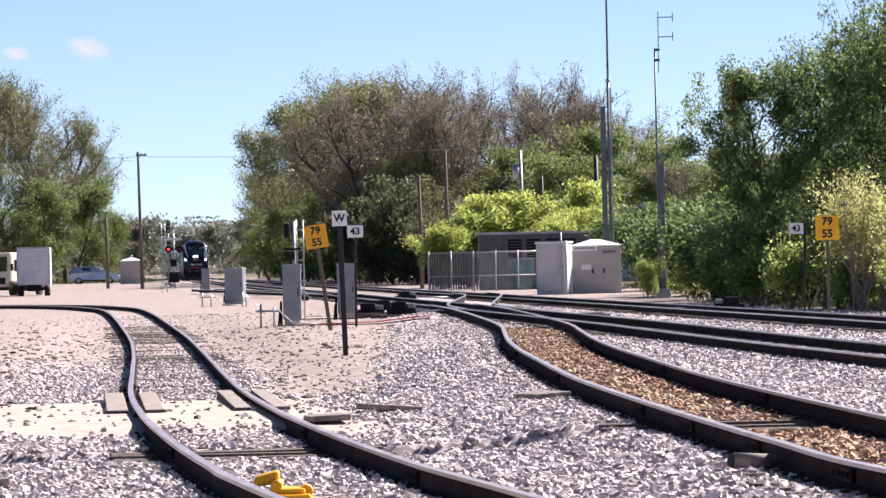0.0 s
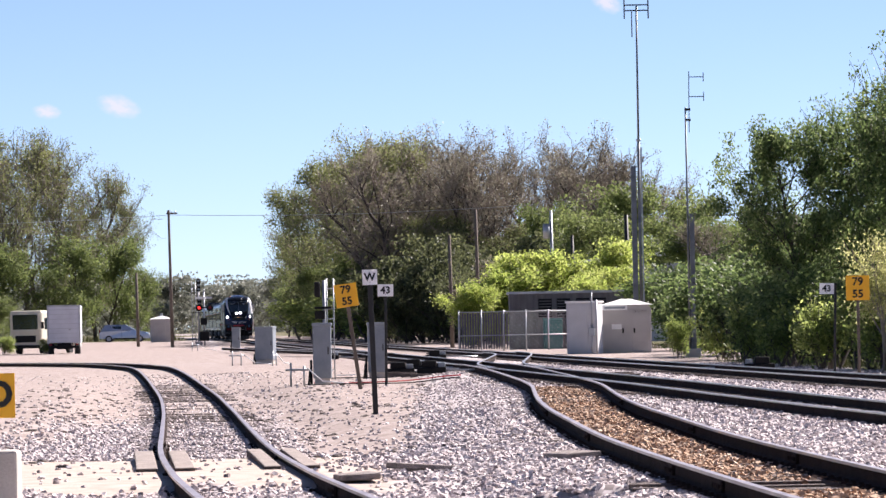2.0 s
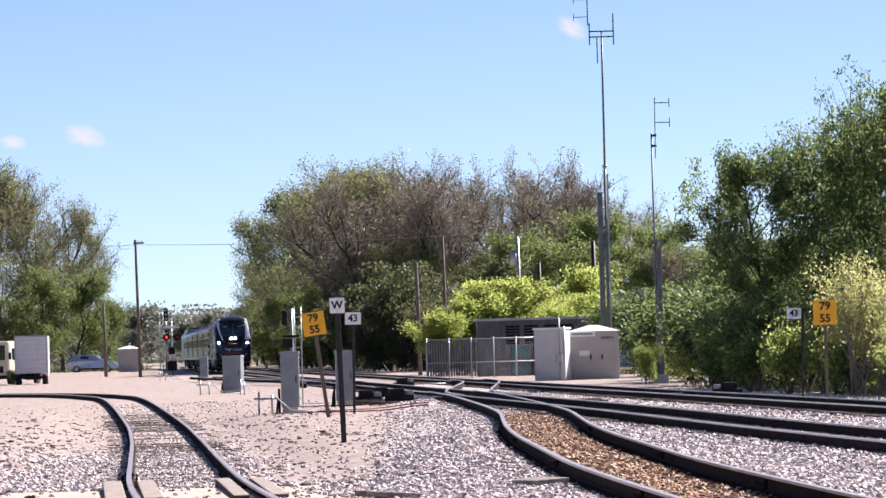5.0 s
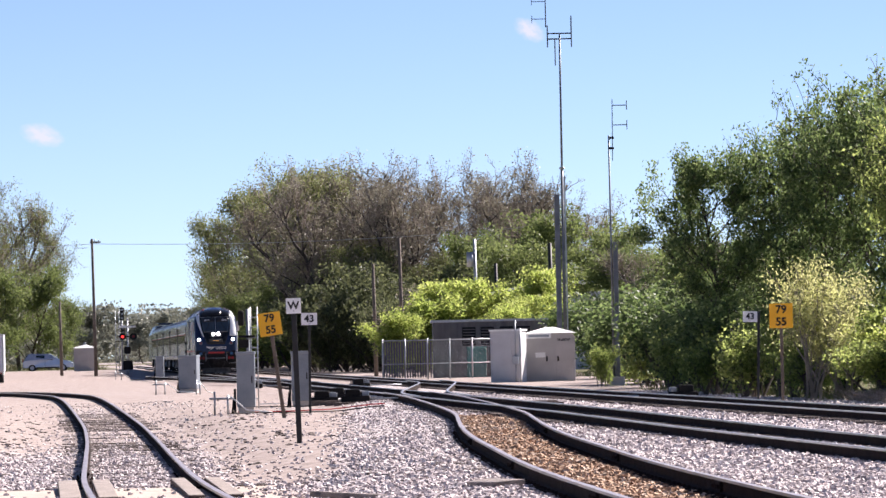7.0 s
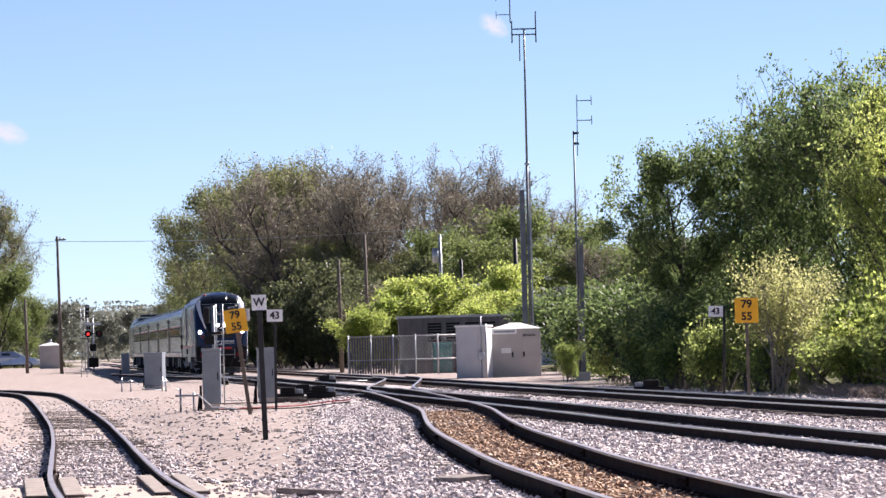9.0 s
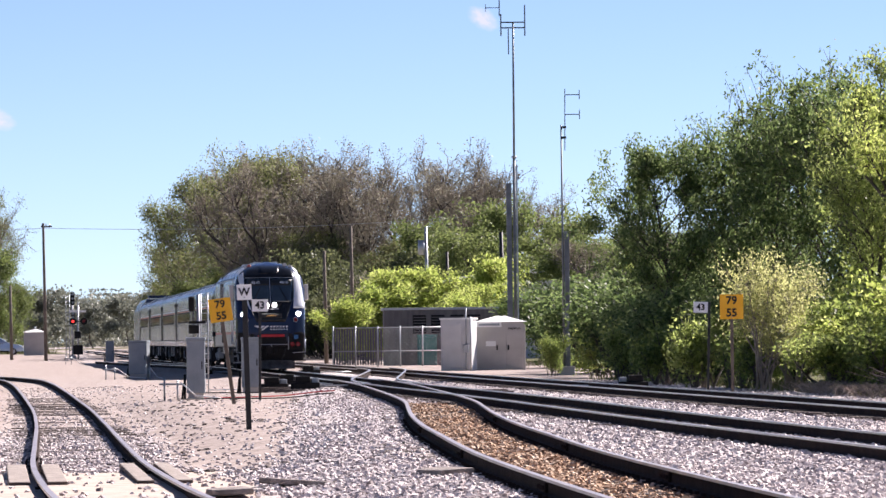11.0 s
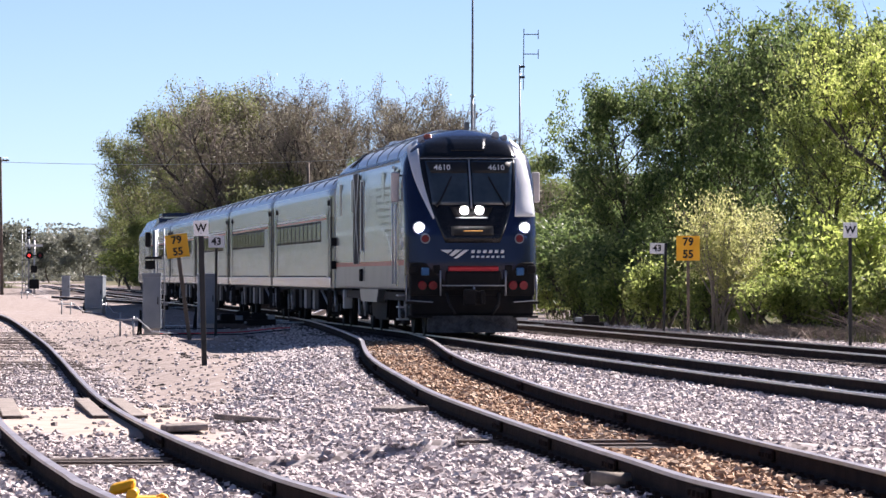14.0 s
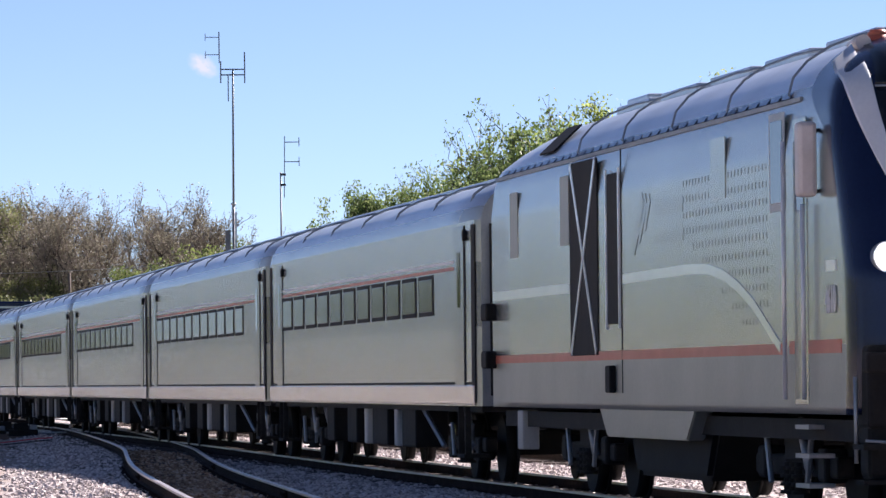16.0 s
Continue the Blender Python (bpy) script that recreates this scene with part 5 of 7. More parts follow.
repeat(green, [(8.5, 415, 0, 1.0, 1.0), (12.5, 405, 70, 1.12, 0.95), (15.5, 400, 140, 1.02, 1.0), (18, 390, 200, 0.85, 1.1), (11.0, 395, 20, 0.9, 1.1), (14.0, 330, 90, 0.72, 1.1), (16.8, 335, 150, 0.7, 1.2), (-9.2, 455, 33, 0.7, 1.2), (-15.6, 530, 50, 0.68, 1.2), (-22.6, 620, 120, 0.6, 1.3), (19.5, 300, 10, 0.75, 1.1)])

# left trees beyond the yard; those past x -80 are unseen, added for reflections
left_a = make_tree("tree", "tall half-bare tree with thin leaves by the road", "tree", LEAF_OLIVE, BARK, "trees by the road", (0, 0, 0), PALE_BARK, seed=21, height=20, spread=6.2, leaves=8000, leaf_size=0.11, clump=0.5, limbs=17, sub=7, twigs=5, upright=1.1, fine=3, first=0.15, trunk_r=0.3, crook=0.16)
left_b = make_tree("tree", "bushy fresh green tree by the road", "tree", LEAF_MID, DARK_BARK, "trees by the road", (0, 0, 0), seed=22, height=11, spread=4.6, leaves=15000, leaf_size=0.125, clump=0.5, limbs=15, sub=6, twigs=4, upright=0.8, first=0.03)
repeat(left_a, [(-46.5, 545, 0, 1.22, 0.85), (-43.0, 550, 70, 1.12, 0.75), (-51, 540, 150, 1.22, 0.85), (-40.2, 565, 210, 0.88, 0.75), (-56, 556, 20, 1.2, 0.9), (-48.8, 552, 90, 1.25, 0.85), (-44.9, 558, 130, 1.2, 0.9), (-41.5, 556, 310, 1.02, 0.85), (-38.6, 562, 40, 0.7, 0.9), (-88, 548, 30, 1.1, 1.1), (-96, 540, 80, 1.2, 1.1), (-104, 545, 140, 1.25, 1.2), (-113, 550, 200, 0.95, 1.2), (-122, 545, 260, 0.8, 1.2)])
repeat(left_b, [(-39.2, 540, 0, 1.0, 0.9), (-43, 532, 80, 1.0, 1.0), (-47.5, 530, 160, 0.95, 1.1), (-52, 528, 240, 0.95, 1.1), (-37.6, 560, 60, 0.72, 0.9), (-58, 532, 300, 1.0, 1.2), (-44.5, 420, 10, 0.5, 1.2), (-41, 430, 90, 0.42, 1.2), (-84, 540, 20, 1.1, 1.3), (-91, 535, 70, 1.2, 1.3), (-99, 532, 110, 1.3, 1.3), (-107, 535, 190, 1.4, 1.3), (-116, 532, 230, 1.15, 1.3), (-126, 535, 330, 1.0, 1.3)])

# far woods that close the line of the tracks; haze painted into their leaves
rngf = np.random.default_rng(31)
fv = []
for i in range(230):
    x, y, h = rngf.uniform(-150, 30), rngf.uniform(1020, 1200), rngf.uniform(8.5, 12.5)
    k = 420
    fv.append(np.clip(rngf.normal(size=(k, 3)), -1.7, 1.7) * np.array([2.6, 2.6, h * 0.2]) + np.array([x, y, h * 0.62 + 0.5]))
    fv.append(np.clip(rngf.normal(size=(200, 3)), -1.7, 1.7) * np.array([4.0, 2.6, h * 0.13]) + np.array([x, y - 8, h * 0.25 + 0.5]))
fv = np.concatenate(fv)
tagged(part("far_woods", join_arrays("far_woods", [leaf_quads(fv, rngf.uniform(0.28, 0.55, len(fv)), rngf)], LEAF_HAZE), None), "brownish far woods beyond the crossing, haze put into leaf colour", "woods", kind="stuff")
far_trees = make_tree("tree", "small far tree near the end of the line, haze-coloured leaves", "tree", LEAF_HAZE, BARK, "far trees", (0, 0, 0), seed=8, height=10, spread=4.2, leaves=3500, leaf_size=0.3, clump=0.7, limbs=10, sub=5, twigs=3)
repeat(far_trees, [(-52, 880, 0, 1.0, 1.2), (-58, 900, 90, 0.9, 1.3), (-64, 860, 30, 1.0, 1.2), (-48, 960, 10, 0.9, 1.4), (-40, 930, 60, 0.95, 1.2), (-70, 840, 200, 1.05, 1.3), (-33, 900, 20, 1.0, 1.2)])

# big trees right of the tracks, 10 m high
right_a = make_tree("tree", "large dense dark green tree beside the tracks", "tree", LEAF_DARK, DARK_BARK, "trees beside the tracks", (0, 0, 0), seed=41, height=10, spread=4.1, leaves=29000, leaf_size=0.08, clump=0.24, limbs=19, sub=7, twigs=5, upright=0.6, first=0.04, crook=0.18)
right_b = make_tree("tree", "large fresh green tree beside the tracks", "tree", LEAF_GREEN, DARK_BARK, "trees beside the tracks", (0, 0, 0), seed=42, height=10, spread=3.6, leaves=15500, leaf_size=0.074, clump=0.22, limbs=16, sub=7, twigs=5, upright=1.05, first=0.05, crook=0.2, trunk_r=0.16)
lime = make_tree("tree", "light yellow-green spring tree beside the tracks", "tree", LEAF_LIME, DARK_BARK, "trees beside the tracks", (0, 0, 0), seed=43, height=9.5, spread=3.6, leaves=12500, leaf_size=0.066, clump=0.22, limbs=15, sub=7, twigs=5, upright=1.2, first=0.08, lean=-0.25, trunk_r=0.19, crook=0.2)
repeat(right_a, [(14.2, 182, 180, 1.1, 0.8), (17.0, 178, 110, 1.1, 0.75), (12.4, 192, 200, 0.62, 0.9), (19.6, 174, 60, 1.15, 0.85), (12.3, 184, 300, 0.98, 0.74), (15.7, 188, 90, 0.98, 0.75)])
repeat(right_b, [(17.4, 163, 0, 1.06, 0.75), (19.6, 159, 90, 1.12, 0.8), (22.3, 156, 180, 1.08, 0.9), (16.8, 160, 60, 0.85, 0.8), (15.2, 188, 250, 0.8, 0.8), (21.3, 146, 20, 0.92, 0.9), (24.8, 149, 40, 0.95, 1.0), (12.9, 218, 130, 0.55, 0.9)])
repeat(lime, [(18.0, 142, 0, 0.95, 0.85), (20.8, 137, 120, 0.92, 0.95), (19.6, 151, 210, 1.0, 0.9), (23.6, 134, 250, 0.92, 1.0)])


# ---- bushes, hedge, brush ----
def bush(label, leaf_mat, places, group, seed, height, spread, leaves, leaf_size, clump=0.2, stems=7, bark=PALE_BARK, upright=1.2, first=0.15):
    b = make_tree("bush", label, "bush", leaf_mat, bark, group, (0, 0, 0), seed=seed, height=height, spread=spread, leaves=leaves, leaf_size=leaf_size, clump=clump, limbs=21, sub=4, twigs=3, upright=upright, first=first, stems=stems, trunk_r=0.05)
    repeat(b, places)


bush("pale yellow-green flowering shrub before dark trees", LEAF_PALE, [(12.15, 147, 0, 1.0, 0.85), (13.0, 148.5, 130, 0.9, 0.95)], "shrubs beside the tracks", 51, 3.9, 1.5, 7500, 0.05, 0.26)
bush("bright lime hedge shrub behind the fence", LEAF_LIME, [(-0.2, 330, 0, 0.72, 1.2), (1.3, 332, 60, 0.88, 1.2), (2.8, 334, 120, 0.98, 1.2), (4.3, 335, 180, 1.1, 1.2), (5.8, 336, 240, 1.1, 1.1), (7.8, 326, 300, 0.85, 1.1), (9.0, 335, 30, 1.22, 0.9), (6.6, 318, 90, 0.75, 1.2), (10.2, 330, 200, 0.9, 1.1)], "hedge shrubs", 52, 6.6, 2.2, 16000, 0.095, 0.34, first=0.05)
bush("dense dark green shrub under the trees", LEAF_DARK, [(10.6, 183, 0, 1.0, 1.1), (11.7, 176, 70, 1.1, 1.2), (12.6, 168, 140, 1.0, 1.2), (14.2, 160, 200, 1.05, 1.2), (15.4, 152, 260, 1.0, 1.3), (10.9, 200, 20, 1.2, 1.2), (11.2, 225, 40, 1.3, 1.3), (13.5, 240, 90, 1.4, 1.4), (11.8, 262, 150, 1.3, 1.3), (14.5, 270, 180, 1.6, 1.4), (12.4, 290, 300, 1.5, 1.5), (13.0, 292, 10, 1.6, 1.5), (15.5, 296, 80, 1.7, 1.5), (18.5, 290, 120, 1.8, 1.5), (13.2, 300, 30, 1.3, 1.4), (12.4, 205, 60, 1.2, 1.3), (13.0, 222, 0, 1.3, 1.3), (14.6, 205, 90, 1.5, 1.4), (17.5, 200, 10, 1.7, 1.5)], "undergrowth", 53, 2.6, 1.5, 8000, 0.075, 0.27, bark=DARK_BARK, first=0.02)
edge = []
for i in range(17):
    y = 398 + i * 10 + R.uniform(-4, 4)
    edge.append((13.2 - 0.0682 * y + 8.4 + R.uniform(-0.6, 2.2) + (0 if i else 3), y, R.uniform(0, 360), R.uniform(0.8, 1.25), R.uniform(0.8, 1.1)))
for i in range(16):
    y = 410 + i * 14 + R.uniform(-4, 4)
    edge.append((13.2 - 0.0682 * y + 12.5 + R.uniform(-0.6, 2.0), y, R.uniform(0, 360), R.uniform(1.3, 1.75), R.uniform(0.8, 1.1)))
edge += [(x, 412 + R.uniform(-3, 3), R.uniform(0, 360), R.uniform(1.1, 1.5), 1.0) for x in (-4.0, -1.4, 0.8, 3.1, 5.4, 7.6)]
edge += [(x, 400 + R.uniform(-6, 10), R.uniform(0, 360), R.uniform(0.8, 1.1), 1.0) for x in (-2.5, -0.2, 2.0, 4.3, 6.6)]
bush("dark green woodland shrub before bare trees", LEAF_WOOD, edge, "woodland edge", 57, 5.5, 2.4, 11000, 0.11, 0.34, bark=DARK_BARK, first=0.02)
bush("fresh green shrub at the edge of trees", LEAF_GREEN, [(9.5, 232, 0, 0.7, 0.9), (8.7, 216, 60, 0.62, 0.6), (12.2, 156, 30, 0.9, 1.1), (14.8, 147, 90, 1.0, 1.1), (17.8, 132, 150, 1.1, 1.2), (10.6, 210, 190, 0.9, 1.0), (-12.5, 470, 0, 1.6, 2.0), (-16.0, 510, 60, 1.6, 2.0), (-8.4, 432, 120, 1.5, 1.8), (-34.5, 372, 10, 0.5, 1.2), (-31.0, 368, 90, 0.42, 1.2)], "undergrowth", 54, 2.6, 1.3, 6000, 0.075, 0.25, bark=BARK, first=0.03)
bush("bright lime shrub at the edge of trees", LEAF_LIME, [(16.3, 144, 0, 1.2, 1.0), (18.2, 137, 90, 1.3, 1.1), (19.8, 130, 180, 1.4, 1.1), (21.5, 124, 240, 1.3, 1.1), (17.2, 134, 30, 0.9, 1.0), (15.0, 152, 200, 1.2, 1.0), (15.6, 140, 70, 0.8, 1.1), (14.0, 146, 10, 0.75, 1.0), (18.9, 127, 40, 1.0, 1.2), (20.6, 120, 140, 1.1, 1.2)], "undergrowth", 56, 2.8, 1.3, 6000, 0.075, 0.25, bark=BARK, first=0.03)
bush("low fresh green shrub along the track side", LEAF_GREEN, [(13.6, 142, 0, 1.0, 1.2), (14.6, 138, 60, 1.1, 1.1), (15.6, 133, 120, 1.2, 1.1), (16.5, 129, 180, 1.1, 1.2), (17.4, 124, 240, 1.3, 1.1), (18.2, 119, 300, 1.2, 1.2), (19.2, 114, 30, 1.4, 1.2), (12.3, 152, 90, 1.2, 1.0), (11.3, 160, 200, 1.3, 0.9), (10.6, 170, 150, 1.2, 0.9), (10.0, 180, 250, 1.2, 0.9)], "track-side shrubs", 58, 1.7, 0.95, 4200, 0.06, 0.2, stems=6, bark=BARK, first=0.03)
bush("grey-brown leafless shrub before the woods", LEAF_BUD, [(1.5, 352, 0, 1.0, 1.0), (2.9, 358, 180, 1.0, 1.0)], "bare shrubs", 55, 5.6, 2.2, 4200, 0.12, 0.4, stems=9)

rngb = np.random.default_rng(61)
segs = []
for i in range(2600):
    x = rngb.uniform(12.7, 20)
    y = 140 - (x - 13) * 5.1 + rngb.normal() * 3.5
    z = ground_z(x, y)
    h = rngb.uniform(0.25, 0.9) * (1.5 if 15 < x < 17.5 else 0.65)
    a = np.array([x, y, z])
    b = a + np.append(rngb.normal(size=2) * 0.8, 0.6) * h
    segs += [(a, b, 0.011, 0.006), ((a + b) / 2, (a + b) / 2 + np.append(rngb.normal(size=2) * 0.4, 0.5) * h * 0.6, 0.007, 0.004), (b * 0.7 + a * 0.3, b * 0.7 + a * 0.3 + np.append(rngb.normal(size=2) * 0.5, 0.3) * h * 0.5, 0.006, 0.003)]
tagged(part("dry_brush", join_arrays("dry_brush", [tubes(segs, 3)], DRY_TWIG), None), "tangle of dry grey-brown brush along the tracks", "brush", kind="stuff")

segs = []
for i in range(9000):
    if i % 3:
        y = rngb.uniform(105, 320)
        x = main_x(y) + 5.2 + rngb.uniform(5.6, 8.5) + (0 if y < 195 else rngb.uniform(5, 12))
    else:
        y = rngb.uniform(525, 640)
        x = rngb.choice([rngb.uniform(-60, main_x(y) - 6), rngb.uniform(main_x(y) + 9, main_x(y) + 24)])
    z = ground_z(x, y)
    s = 1.0 if y < 330 else 2.5
    a = np.array([x, y, z])
    segs.append((a, a + np.append(rngb.normal(size=2) * 0.09, rngb.uniform(0.12, 0.38)) * s, 0.012 * s, 0.003))
tagged(part("rough_grass", join_arrays("rough_grass", [tubes(segs, 3)], GRASS), None), "tufts of rough spring grass under the trees", "grass", kind="stuff")

# unseen woods added behind the camera and beside it to darken the train's reflections
rngc = np.random.default_rng(77)
cv = []
for i in range(360):
    k = i % 3
    x, y = ((rngc.uniform(-140, 120), rngc.uniform(-110, -60)), (rngc.uniform(-110, -72), rngc.uniform(-60, 330)), (rngc.uniform(34, 70), rngc.uniform(-60, 118)))[k]
    h = rngc.uniform(7, 13) if k != 2 else rngc.uniform(5, 8)
    cv.append(rngc.normal(size=(240, 3)) * np.array([2.6, 2.6, h * 0.2]) + np.array([x, y, h * 0.55 + 0.3]))
cv = np.concatenate(cv)
tagged(part("surrounding_woods", join_arrays("surrounding_woods", [leaf_quads(cv, rngc.uniform(0.5, 1.0, len(cv)), rngc)], LEAF_GREEN), None), "added green woods round the yard, out of view, for reflections", "woods", kind="stuff")


# ---- the train ----
SPEED, NOSE_AT = 34.8, 62.25
TURN = math.degrees(math.atan(0.0682))


def on_track(y):
    return Matrix.Translation((main_x(y), y, RAIL_A - 0.05)) @ pose(0, 0, 0, 0, 0, TURN)


def lerp_table(table, v):
    for (a, p), (b, q) in zip(table, table[1:]):
        if v <= b:
            t = max(0.0, (v - a) / (b - a))
            return p + (q - p) * t
    return table[-1][1]


# the locomotive's form: half width, nose set-back and corner depth by height over the rail
HALF = [(0.9, 1.5), (3.4, 1.5), (3.75, 1.46), (3.95, 1.4), (4.12, 1.26), (4.3, 1.02), (4.44, 0.72), (4.53, 0.4), (4.58, 0.05)]
SETBACK = [(0.9, 0.06), (1.6, 0.0), (2.25, 0.05), (2.8, 0.28), (3.4, 0.62), (4.0, 1.0), (4.25, 1.3), (4.42, 1.7), (4.58, 2.6)]
CORNER_X, CORNER_Y = 0.5, 0.42


def nose_y(x, z):
    """The nose's surface: how far behind the tip it lies at x and height z."""
    w = lerp_table(HALF, z)
    cx = min(CORNER_X, w * 0.7)
    y = lerp_table(SETBACK, z) + 0.1 * (x / 1.5) ** 2
    e = (abs(x) - (w - cx)) / cx
    if e > 0:
        y += CORNER_Y * (1 - math.sqrt(max(0.0, 1 - min(1, e) ** 2)))
    return y


def navy_edge(z):
    """Where the navy paint of the cab ends along the side."""
    return lerp_table([(0.9, 0.35), (1.65, 0.35), (2.4, 0.4), (3.0, 0.75), (3.5, 1.35), (3.9, 2.3), (4.5, 3.3)], z)


def loft_loco(length):
    bm = bmesh.new()
    zs = [1.02 + i * 0.0684 for i in range(43)] + [3.98, 4.06, 4.14, 4.2, 4.26, 4.32, 4.38, 4.44, 4.49, 4.53, 4.56, 4.58]
    rings = []
    for z in zs:
        w = lerp_table(HALF, z)
        front = []
        n = 30
        for i in range(n + 1):
            a = -math.pi / 2 + math.pi * i / n
            x = w * math.sin(a)
            front.append((x, nose_y(x, z)))
        end = front[0][1]
        edge = max(end + 0.05, navy_edge(z))
        rear = length - (0.0 if z < 3.94 else min(2.6, (z - 3.94) * 5.0))
        side = [edge + (rear - edge) * k / 14 for k in range(15)]
        mid = [end + (edge - end) * k / 4 for k in range(1, 4)]
        ring = [(-w, y) for y in reversed(side)] + [(-w, y) for y in reversed(mid)] + front + [(w, y) for y in mid] + [(w, y) for y in side]
        rings.append([bm.verts.new((x, y, z)) for x, y in ring])
    m = len(rings[0])
    for r0, r1, z in zip(rings, rings[1:], zs):
        for i in range(m - 1):
            f = bm.faces.new((r0[i], r1[i], r1[i + 1], r0[i + 1]))
            f.smooth = True
            body = i < 14 or i >= m - 15
            f.material_index = 0 if not body else (2 if z > 3.93 else (1 if z > 1.58 else 3))
        bm.faces.new((r0[m - 1], r1[m - 1], r1[0], r0[0])).material_index = 1
    bm.faces.new(rings[-1]).material_index = 2
    bm.faces.new(rings[0][::-1]).material_index = 3
    bmesh.ops.recalc_face_normals(bm, faces=bm.faces)
    return bm


def nose_patch(corners, nx=10, nz=10, lift=0.012, thick=0.01, bow=0.0, bulge=0.0):
    """A thin panel that follows the nose: corners as x, z of bottom left, bottom right, top right, top left."""
    bm = bmesh.new()
    (ax, az), (bx, bz), (cx, cz), (dx, dz) = corners
    grid = []
    for l in (lift, lift - thick):
        g = []
        for j in range(nz + 1):
            v = j / nz
            r = []
            for i in range(nx + 1):
                u = i / nx
                x = (ax * (1 - u) + bx * u) * (1 - v) + (dx * (1 - u) + cx * u) * v
                x *= 1 + bulge * 4 * v * (1 - v)
                z = (az * (1 - u) + bz * u) * (1 - v) + (dz * (1 - u) + cz * u) * v + bow * 4 * u * (1 - u)
                s = math.copysign(1, x)
                k = min(1.0, max(0.0, (abs(x) - 1.0) / 0.45))
                r.append(bm.verts.new((x + s * l * k, nose_y(min(1.49, abs(x)), z) - l * (1 - 0.6 * k), z)))
            g.append(r)
        grid.append(g)
    for j in range(nz):
        for i in range(nx):
            f = bm.faces.new((grid[0][j][i], grid[0][j][i + 1], grid[0][j + 1][i + 1], grid[0][j + 1][i]))
            f.smooth = True
    rim = [(0, i) for i in range(nx)] + [(j, nx) for j in range(nz)] + [(nz, i) for i in range(nx, 0, -1)] + [(j, 0) for j in range(nz, 0, -1)]
    for (j0, i0), (j1, i1) in zip(rim, rim[1:] + rim[:1]):
        bm.faces.new((grid[0][j0][i0], grid[1][j0][i0], grid[1][j1][i1], grid[0][j1][i1]))
    return bm


def side_panel(y0, z0, y1, z1, depth=0.012, side=-1, x=1.5, bevel=0.0):
    a, b = sorted((side * (x - 0.004), side * (x + depth)))
    return boxes((a, y0, z0, b, y1, z1), bevel=bevel)


def side_strip(points, width, depth=0.008, x=1.5, side=-1):
    """A painted band along the side through (y, z) points."""
    bm = bmesh.new()
    vs = []
    for i, (y, z) in enumerate(points):
        p0, p1 = points[max(0, i - 1)], points[min(len(points) - 1, i + 1)]
        t = Vector((p1[0] - p0[0], p1[1] - p0[1])).normalized()
        nrm = Vector((-t.y, t.x)) * width / 2
        vs.append([bm.verts.new((side * xx, y + s * nrm.x, z + s * nrm.y)) for s in (1, -1) for xx in (x + depth, x - 0.004)])
    for a, b in zip(vs, vs[1:]):
        for i, j in ((0, 2), (1, 0), (2, 3), (3, 1)):
            bm.faces.new((a[i], a[j], b[j], b[i]))
    for e in (vs[0], vs[-1]):
        bm.faces.new((e[0], e[1], e[3], e[2]))
    bmesh.ops.recalc_face_normals(bm, faces=bm.faces)
    return bm


def skirt_panel(s):
    """The side cover of the fuel tank, with sloping ends, flush under the body."""
    bm = bmesh.new()
    rows = [[bm.verts.new((s * x, y, z)) for y, z in ((7.7, 1.07), (8.25, 0.72), (13.05, 0.72), (13.6, 1.07))] for x in (1.497, 1.3)]
    for i in range(4):
        bm.faces.new((rows[0][i], rows[0][(i + 1) % 4], rows[1][(i + 1) % 4], rows[1][i]))
    bm.faces.new(rows[0])
    bm.faces.new(rows[1][::-1])
    bmesh.ops.recalc_face_normals(bm, faces=bm.faces)
    bmesh.ops.bevel(bm, geom=list(bm.edges), offset=0.015, segments=2, affect="EDGES")
    return bm


def truck_frame(parent, y, wheelbase, r=0.5):
    """A two-axle truck: side frames, springs, axles and wheels."""
    tk = part("truck", boxes((-1.12, y - wheelbase / 2 - 0.5, 0.42, -0.95, y + wheelbase / 2 + 0.5, 0.62), (0.95, y - wheelbase / 2 - 0.5, 0.42, 1.12, y + wheelbase / 2 + 0.5, 0.62), (-1.0, y - 0.35, 0.35, 1.0, y + 0.35, 0.7), (-1.14, y - 0.4, 0.55, -0.92, y + 0.4, 0.85), (0.92, y - 0.4, 0.55, 1.14, y + 0.4, 0.85), bevel=0.03), BLACK, parent)
    for s in (-1, 1):
        for o in (-wheelbase / 2, wheelbase / 2):
            part("wheel", rods(((s * 0.68, y + o, r), (s * 0.82, y + o, r), r), ((s * 0.64, y + o, r), (s * 0.68, y + o, r), r + 0.03), seg=24), BLACK, tk)
            part("axle_box", boxes((s * 1.05 - 0.12, y + o - 0.17, r - 0.16, s * 1.05 + 0.12, y + o + 0.17, r + 0.16), bevel=0.04), BLACK, tk)
        for o in (-0.25, 0.0, 0.25):
            part("spring", rods(*[((s * 1.12, y + o, 0.25 + 0.075 * k), (s * 1.12, y + o, 0.285 + 0.075 * k), 0.095) for k in range(4)], ((s * 1.12, y + o, 0.25), (s * 1.12, y + o, 0.55), 0.06), seg=10), UNDER, tk)
        for o in (-wheelbase / 2, wheelbase / 2):
            part("brake_rod", rods(((s * 1.18, y + o * 0.6, 0.35), (s * 1.18, y + o * 0.75, 0.8), 0.03), seg=6), GALV, tk)
        part("damper", rods(((s * 1.17, y - 0.9, 0.5), (s * 1.17, y - 0.5, 0.95), 0.05), seg=8), GALV, tk)
    return tk


LOUVRE_MESH = mesh_of(boxes((-0.004, 0, 0, 0.004, 0.06, 0.06)), "louvre")
LOUVRE_MESH.materials.append(LOUVRE)
sc_bm = bmesh.new()
